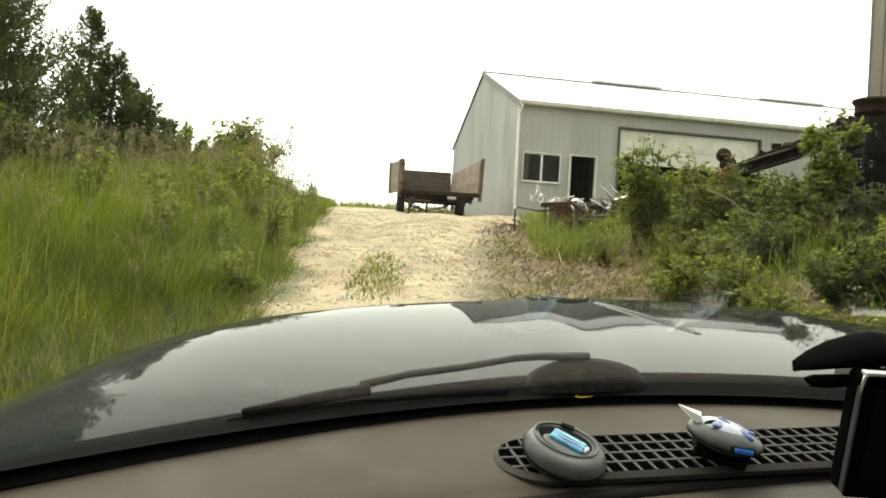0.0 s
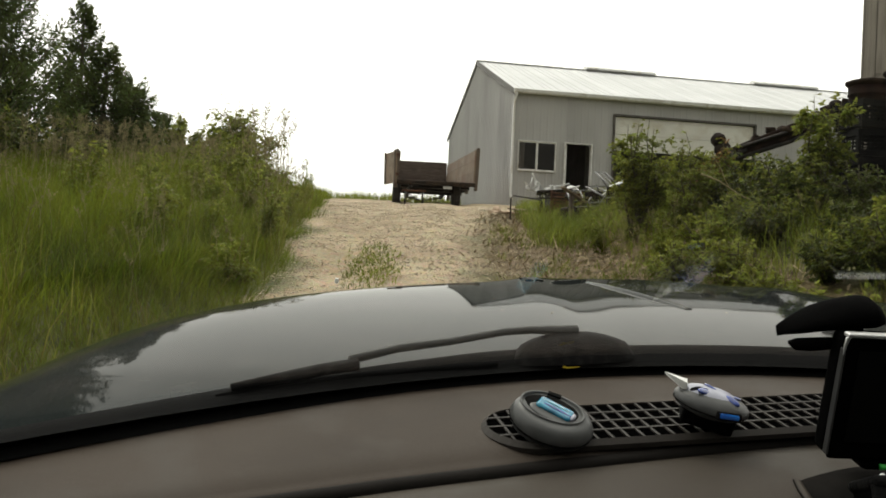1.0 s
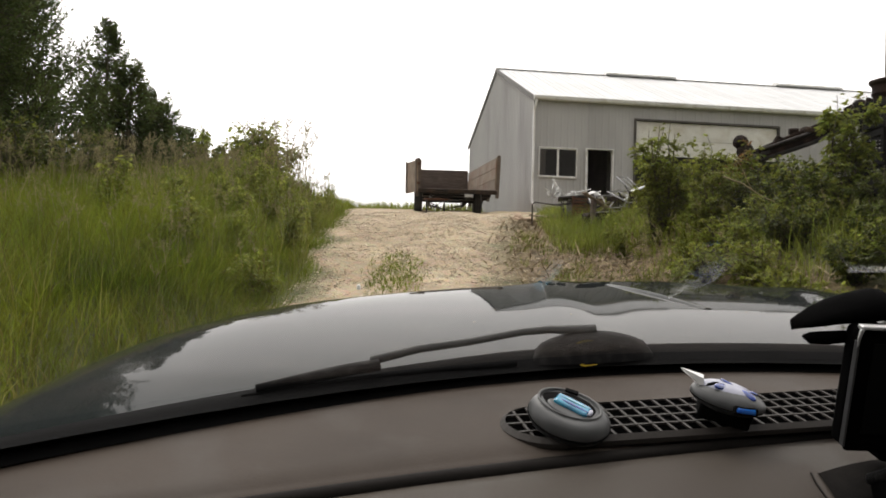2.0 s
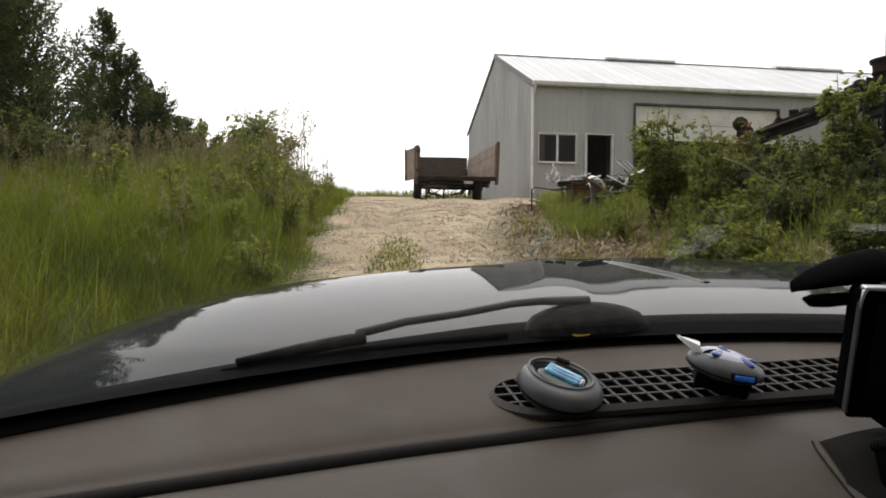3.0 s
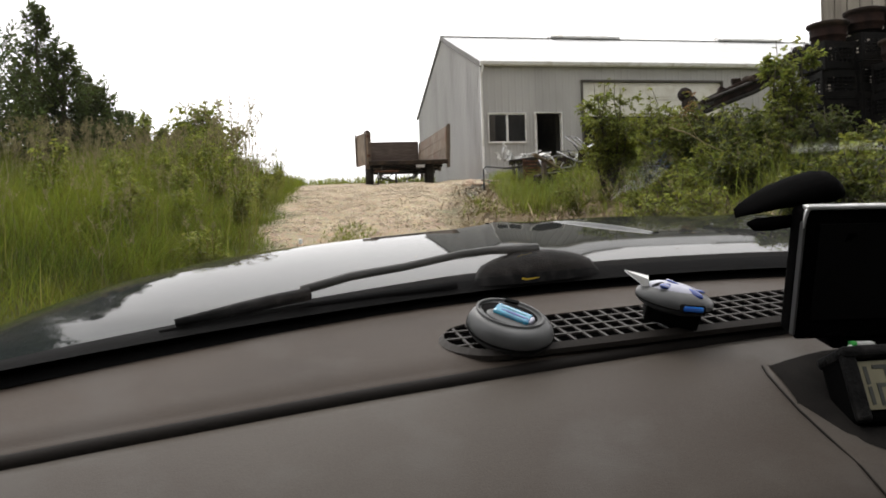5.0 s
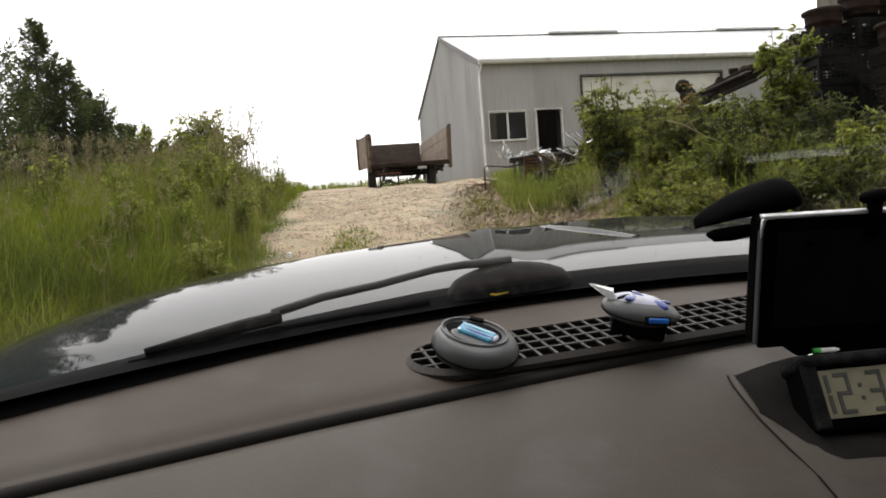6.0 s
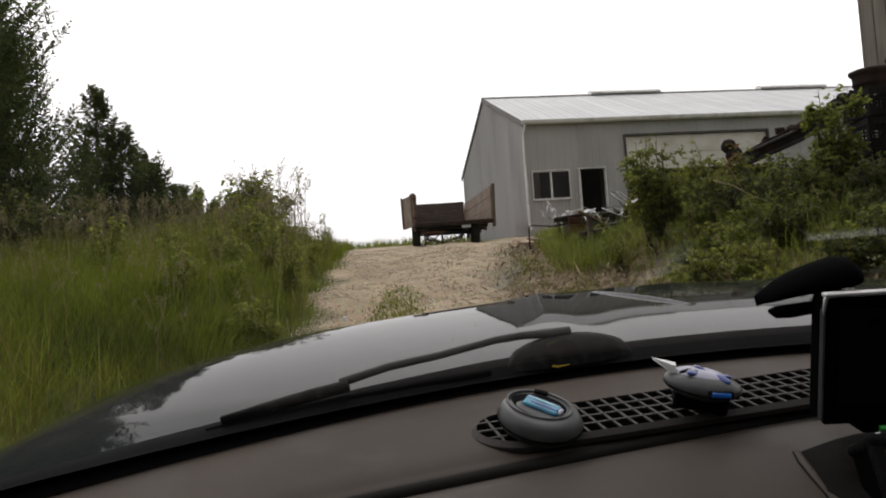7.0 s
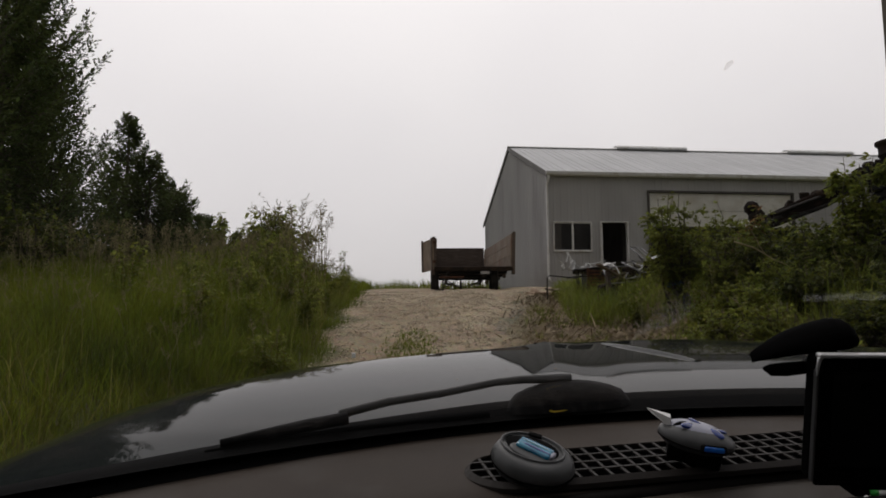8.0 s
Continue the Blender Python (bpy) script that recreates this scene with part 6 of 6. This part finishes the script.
def slot_ring(w0, w1, z0, z1, material, name):
    a, b = slot(w0, LEN), slot(w1, LEN + 0.008)
    n = len(a)
    Vr = [(x, y, z1) for x, y in a] + [(x, y, z1 - 0.0055) for x, y in b] + [(x, y, z0) for x, y in a] + [(x, y, z0) for x, y in b]
    Fr = []
    for i in range(n):
        j = (i + 1) % n
        Fr += [(i, n + i, n + j, j), (n + i, 3 * n + i, 3 * n + j, n + j), (i, j, 2 * n + j, 2 * n + i)]
    return mesh_of(name, [VM @ Vector(v) for v in Vr], Fr, material)


grille = part("defroster_grille", slot_ring(HW, HW + 0.0065, -0.008, 0.0035, M_VENT, "bezel"), dash, "brown plastic defroster grille")
# black sheet just over the dash, in place of the shade below the bars
part("duct", mesh_of("duct", [VM @ Vector((x, y, 0.0008)) for x, y in slot(HW, LEN)], [tuple(range(16))], M_SLOTSHADE), grille)
for k in range(3):
    yb = -HW + (k + 1) * (2 * HW / 4)
    x0_ = -math.sqrt(max(HW * HW - yb * yb, 0))
    part("long_bar", done("long_bar", box(x0_, LEN, yb - 0.0018, yb + 0.0018, 0.001, 0.0035), M_VENT, m=VM), grille)
x = -0.03
while x < LEN:
    hw_ = HW if x > 0 else math.sqrt(HW * HW - x * x)
    part("cross_bar", done("cross_bar", box(x - 0.0017, x + 0.0017, -hw_, hw_, 0.001, 0.003), M_VENT, m=VM), grille)
    x += 0.0195


# ---------------------------------------------------------------- loose things on the dash
def pebble(name, rx, ry, rz, material, m, cut=1.0, seg=28, full=0.75):
    """A flattened ellipsoid with a softened waist."""
    V, F = [], []
    rings = 14
    for i in range(rings + 1):
        ph = -math.pi / 2 + math.pi * i / rings
        c, sn = abs(math.cos(ph)) ** full, math.sin(ph)
        for k in range(seg):
            t = 2 * math.pi * k / seg
            V.append(m @ Vector((rx * c * math.cos(t), ry * c * math.sin(t), rz * min(sn, cut))))
    for i in range(rings):
        for k in range(seg):
            j = (k + 1) % seg
            F.append((i * seg + k, i * seg + j, (i + 1) * seg + j, (i + 1) * seg + k))
    return mesh_of(name, V, F, material, True)


def ring_slab(name, rx, ry, z0, z1, wid, material, m, n=32, skew=0.0):
    V, F = [], []
    for k in range(n):
        t = 2 * math.pi * k / n
        c, sn = math.cos(t), math.sin(t)
        for f, z in ((1.0, z0), (1.0, z1), (1 - wid, z1), (1 - wid, z0)):
            V.append(m @ Vector((rx * f * c, ry * f * sn, z + skew * c)))
    for k in range(n):
        j = (k + 1) % n
        for a in range(4):
            b = (a + 1) % 4
            F.append((4 * k + a, 4 * j + a, 4 * j + b, 4 * k + b))
    return mesh_of(name, V, F, material, True)


# air freshener with an open oval top and blue gel inside
D1 = CAR @ pose(0.056, 0.836, -0.2265, 21, 13, -14)
fresh = thing("air_freshener", D1, "grey oval air freshener with turquoise gel window", "air freshener", "air fresheners on the dash")
part("shell", pebble("shell", 0.049, 0.038, 0.024, M_SILVER, Matrix(), 0.66, full=0.85), fresh, "silver grey oval shell")
# darker grey below the waist, shade included in the colour
part("underside", pebble("underside", 0.0493, 0.0383, 0.0218, M_SHELL, Matrix(), 0.02, full=0.95), fresh, "dark grey lower half, with its shade in the colour")
# solid dark oval stands for the shaded hollow
part("well", pebble("well", 0.0365, 0.021, 0.004, M_DARKGAP, pose(-0.003, 0.004, 0.0135)), fresh, "dark oval that stands for the shade in the opening")
part("rim", ring_slab("rim", 0.0385, 0.0232, 0.008, 0.0178, 0.07, M_SILVER, pose(-0.003, 0.004, 0)), fresh, "raised silver grey rim")
part("tray", pebble("tray", 0.0285, 0.0125, 0.005, M_SILVER, pose(-0.001, -0.0055, 0.0145, 0, 0, -8), 0.55, full=0.55), fresh, "silver grey tray that holds the gel")
part("gel_capsule", done("gel_capsule", box(-0.022, 0.021, -0.0088, 0.0088, -0.004, 0.0035, 0.0034, 3), M_GEL, m=pose(0.001, 0.0015, 0.0175, 0, 0, -12)), fresh, "turquoise gel capsule")
# pale streak, and the tip below, carry the gel's highlights as colour
part("gel_ridge", pebble("gel_ridge", 0.017, 0.0016, 0.0016, M_PALEBLUE, pose(0.001, 0.0045, 0.0206, 0, 0, -12)), fresh, "pale blue streak, a highlight painted on the gel")
part("gel_groove", pebble("gel_groove", 0.0185, 0.0019, 0.0012, M_GELN, pose(0.003, -0.0015, 0.0206, 0, 0, -12)), fresh, "dark groove in the gel")
part("clear_tip", pebble("clear_tip", 0.0028, 0.0058, 0.003, M_PALEPLASTIC, pose(0.0225, -0.003, 0.0185, 0, 15, -12)), fresh, "pale clear tip, with the end highlight in its colour")
part("waist_seam", ring_slab("waist_seam", 0.0496, 0.0386, -0.0018, 0.0004, 0.05, M_DARKGAP, Matrix()), fresh)
part("lip_notch", done("lip_notch", box(-0.008, 0.008, -0.003, 0.003, -0.002, 0.002, 0.001), M_DARKGAP, m=pose(-0.006, 0.0255, 0.0165)), fresh)
part("clip_foot", done("clip_foot", box(-0.02, 0.03, -0.012, 0.012, -0.034, -0.012, 0.003), M_BLACK), fresh)
# the finned one
D2 = CAR @ pose(0.25, 0.882, -0.2105, 10, 12, -10)
fin = thing("air_freshener", D2, "pale finned air freshener with deep blue gel windows", "air freshener", "air fresheners on the dash")
part("shell", pebble("shell", 0.045, 0.0285, 0.0155, M_SILVER, Matrix(), full=0.9), fin)
part("waist_seam", ring_slab("waist_seam", 0.0446, 0.0286, -0.003, -0.0012, 0.05, M_DARKGAP, Matrix()), fin)
part("cover", pebble("cover", 0.036, 0.0215, 0.0125, M_PALEPLASTIC, pose(-0.002, 0.002, 0.0045)), fin, "pale lilac domed cover")
part("fin", mesh_of("fin", [(-0.03, 0.006, 0.006), (-0.03, -0.006, 0.006), (-0.06, 0.001, 0.0195), (-0.034, 0.004, 0.02), (-0.034, -0.005, 0.019), (-0.062, 0.003, 0.0215)],
     [(0, 1, 2), (0, 3, 4, 1), (3, 5, 4), (1, 4, 5, 2), (0, 2, 5, 3)], M_WHITE), fin, "white pointed fin")
for gx, gy, gz, ga, gb, gt, gr in ((-0.012, -0.006, 0.0158, 0.0115, 0.0052, 18, 40), (-0.004, 0.008, 0.0162, 0.0095, 0.004, -18, -25), (0.020, -0.006, 0.0142, 0.0105, 0.0048, 20, -30), (0.026, 0.007, 0.0126, 0.0075, 0.0048, -14, 25)):
    part("gel_window", pebble("gel_window", ga, gb, 0.0024, M_GELN, pose(gx, gy, gz - 0.0006, gt, 8, gr)), fin, "deep blue gel window")
part("cover_edge", ring_slab("cover_edge", 0.039, 0.0243, 0.0045, 0.0082, 0.09, M_SILVER, pose(-0.002, 0.001, 0)), fin, "grey lip round the dome")
part("side_recess", done("side_recess", box(-0.0155, 0.0155, -0.0028, 0.0028, -0.0052, 0.0052, 0.0025), M_DARKGAP, m=pose(0.019, -0.0243, 0.0012, -25, 0, 18)), fin, "dark recess round the side window")
side = done("side_window", box(-0.0125, 0.0125, -0.003, 0.003, -0.0036, 0.0036, 0.0022, 2), M_GELD, m=pose(0.019, -0.0248, 0.0014, -25, 0, 18))
part("side_window", side, fin, "bright blue side window")
part("dark_slot", pebble("dark_slot", 0.008, 0.003, 0.002, M_DARKGAP, pose(-0.022, -0.004, 0.0145, 0, -20, 20)), fin)
# black foot, widened to stand for the shadow under the shell
part("clip_foot", done("clip_foot", box(-0.03, 0.032, -0.016, 0.02, -0.0285, -0.006, 0.003), M_BLACK), fin)

# sat nav on its suction mount
G = CAR @ Matrix.Translation((0.35, 0.785, -0.0945)) @ pose(0, 0, 0, 0, 0, 6) @ pose(0, 0, 0, 4, 1.5, 0)
nav = thing("sat_nav", G, "black sat nav with a silver rim, screen off", "sat nav")
part("case", done("case", box(0.004, 0.2, 0.002, 0.03, -0.142, -0.004, 0.008, 3), M_GPSBODY), nav)
bz = done("rim", box(0.003, 0.204, -0.0065, 0.004, -0.005, 0.0, 0.002, 3), M_RIM)
part("rim", bz, nav, "satin silver front rim")
part("rim_corner", tubes("rim_corner", [([(0.008, -0.004, -0.003), (0.004, -0.004, -0.006), (0.0025, -0.004, -0.014), (0.003, -0.003, -0.026)], [0.002, 0.0024, 0.0018, 0.0006])], M_RIM, 6), nav)
part("bezel", done("bezel", box(0.006, 0.2, -0.003, 0.006, -0.144, -0.006, 0.004, 2), M_GPSBODY), nav)
part("rim_side", done("rim_side", box(0.0022, 0.0048, -0.0042, 0.004, -0.138, -0.018, 0.001), M_SHELL), nav, "dark grey side of the rim")
part("screen", done("screen", box(0.02, 0.19, -0.0045, -0.003, -0.122, -0.02), M_SCREEN), nav)
part("foot", done("foot", box(0.05, 0.16, 0.0, 0.05, -0.158, -0.14, 0.006), M_GPSBODY), nav)
mount = thing("suction_mount", CAR @ Matrix.Scale(0.965, 4), "black suction cup mount on the windscreen", "mount")
rows = []
prof = [(0.31, -0.111, 0.002), (0.317, -0.1075, 0.0045), (0.332, -0.1015, 0.0095), (0.353, -0.094, 0.014), (0.376, -0.0885, 0.0185), (0.398, -0.0845, 0.0205), (0.412, -0.084, 0.019), (0.42, -0.085, 0.013), (0.423, -0.0865, 0.003)]
for x, z, h in prof:
    rows.append([(x, 0.862 + 0.028 * math.cos(a) * min(1, h / 0.015), z + h * 0.82 * math.sin(a) + 0.005 * math.cos(a)) for a in np.linspace(0, 2 * math.pi, 19)])
V, F = grid_mesh("cup", rows, M_GPSBODY)
part("cup", mesh_of("cup", V, F, M_GPSBODY, True), mount)
part("lever", tubes("lever", [([(0.32, 0.85, -0.121), (0.328, 0.85, -0.123), (0.345, 0.848, -0.122), (0.375, 0.845, -0.118)], [0.002, 0.007, 0.008, 0.007])], M_GPSBODY, 10), mount)
part("arm", tubes("arm", [([(0.385, 0.85, -0.098), (0.41, 0.835, -0.118), (0.42, 0.825, -0.14)], [0.012, 0.012, 0.012])], M_GPSBODY, 10), mount)
part("knob", pebble("knob", 0.018, 0.012, 0.0075, M_GPSBODY, pose(0.489, 0.82, -0.088, 0, -6, 0)), mount)
part("knob_stem", tubes("knob_stem", [([(0.489, 0.82, -0.083), (0.486, 0.822, -0.13)], 0.008)], M_GPSBODY, 8), mount)

# travel clock
K = CAR @ Matrix.Scale(1.13, 4) @ Matrix.Translation((0.341, 0.648, -0.2125)) @ pose(0, 0, 0, -32, 0, 5)
clock = thing("digital_clock", K, "small black digital clock with an olive display", "clock")
part("case", done("case", box(-0.016, 0.165, -0.004, 0.034, -0.058, 0.006, 0.006, 3), M_GPSBODY), clock)
part("brow", done("brow", box(-0.018, 0.167, -0.012, 0.036, -0.003, 0.009, 0.005, 3), M_COWL), clock, "dark grey projecting brow")
part("jamb", done("jamb", box(-0.018, -0.005, -0.01, 0.0, -0.056, 0.004, 0.004, 3), M_COWL), clock)
part("display", done("display", box(-0.006, 0.15, -0.0055, -0.0035, -0.046, -0.005), M_LCD), clock, "olive grey display")


SEG = {"1": "bc", "2": "abged", "3": "abgcd"}


def digit(char, x, w, z0, z1):
    """Seven-segment digit in the plane of the display."""
    zm, t = (z0 + z1) / 2, 0.0032
    bar = {"a": (x, x + w, z1 - t, z1), "g": (x, x + w, zm - t / 2, zm + t / 2), "d": (x, x + w, z0, z0 + t),
           "b": (x + w - t, x + w, zm + 0.001, z1 - 0.001), "c": (x + w - t, x + w, z0 + 0.001, zm - 0.001), "e": (x, x + t, z0 + 0.001, zm - 0.001)}
    return joined("digit", [box(bar[k][0], bar[k][1], -0.0062, -0.0054, bar[k][2], bar[k][3]) for k in SEG[char]], M_INK)


for c_, x_ in (("1", -0.0105), ("2", 0.0075), ("3", 0.0365)):
    part("digit", digit(c_, x_, 0.013, -0.043, -0.0085), clock, "black segment digit of 12:3")
for z_ in (-0.031, -0.02):
    part("colon_dot", done("colon_dot", box(0.0275, 0.0305, -0.0062, -0.0054, z_ - 0.0015, z_ + 0.0015), M_INK), clock)
part("stud", pebble("stud", 0.0025, 0.0025, 0.002, M_WHITE, pose(-0.004, -0.002, 0.009)), clock, "white stud")
part("base", done("base", box(0.0, 0.16, 0.004, 0.045, -0.068, -0.05, 0.006, 3), M_BLACK, m=pose(0, 0, 0, 28, 0, 0)), clock)
pen = thing("marker_pen", CAR @ Matrix.Scale(1.12, 4) @ pose(0.374, 0.715, -0.2205, 0, 1, 4) @ Matrix.Scale(0.75, 4), "white marker stub with a green cap", "pen")
part("barrel", lathe("barrel", [(0.0, 0), (0.0035, 0), (0.0035, 0.02), (0.0015, 0.026), (0, 0.026)], M_WHITE, 10, pose(0, 0, 0, 0, 90, 0)), pen)
part("cap", lathe("cap", [(0.0, -0.008), (0.004, -0.008), (0.004, 0.001), (0, 0.001)], M_GREEN, 10, pose(0, 0, 0, 0, 90, 0)), pen, "green cap")
# seam of the instrument hood panel, on the lower pad
def pad_z(x, y):
    return dash_z(x, 0) + float(np.interp(lip_y(x) - y, [-d for d, _ in PADS], [z for _, z in PADS]))


edge = [(0.326, 0.812), (0.3235, 0.79), (0.324, 0.76), (0.328, 0.725), (0.337, 0.685), (0.349, 0.645), (0.364, 0.6)]
rows = [[(x + dx * w, y + dx * 0.25, pad_z(x + dx, y + dx * 0.25) + dz + 0.0014) for (x, y), w in zip(edge, (0.8, 0.8, 0.7, 0.6, 0.5, 0.5, 0.4))] for dx, dz in ((-0.0016, -0.001), (-0.0008, 0.0008), (0.0006, 0.001), (0.0014, -0.001))]
V, F = grid_mesh("panel_seam", rows, M_SEAMSHADE)
part("panel_seam", mesh_of("panel_seam", V, F, M_SEAMSHADE, True), dash, "dark seam of the instrument panel")
# thin black patch on the pad: the clock's shade as a shape
shade_rows = []
for k in range(9):
    t = k / 8
    near, far = (0.331 + 0.21 * t, 0.778 - 0.115 * (0.38 + 0.62 * math.sin(math.pi * min(t * 4, 1) / 2)) + 0.03 * t), (0.332 + 0.21 * t, 0.812 + 0.055 * math.sin(math.pi * min(t * 1.5, 1) / 2))
    shade_rows.append([(near[0] + (far[0] - near[0]) * u, near[1] + (far[1] - near[1]) * u, pad_z(near[0], near[1] + (far[1] - near[1]) * u) + (0.004 if 0 < u < 1 else 0.0005)) for u in (0, 0.08, 0.5, 0.92, 1)])
V, F = grid_mesh("rubber_mat", shade_rows, M_CLOCKSHADE)
part("rubber_mat", mesh_of("rubber_mat", V, F, M_CLOCKSHADE, True), dash, "dark patch that stands for the shade round the clock")
rows = [[(x + 0.0014 + dx, y + 0.0003 + min(dx, 0.02) * 0.1, pad_z(x + dx, y) + 0.0018 * min(1, dx / 0.004)) for x, y in edge] for dx in (0.0, 0.004, 0.05, 0.15, 0.35)]
V, F = grid_mesh("instrument_panel", rows, M_PAD)
part("instrument_panel", mesh_of("instrument_panel", V, F, M_PAD, True), dash, "taupe panel that carries the clock")
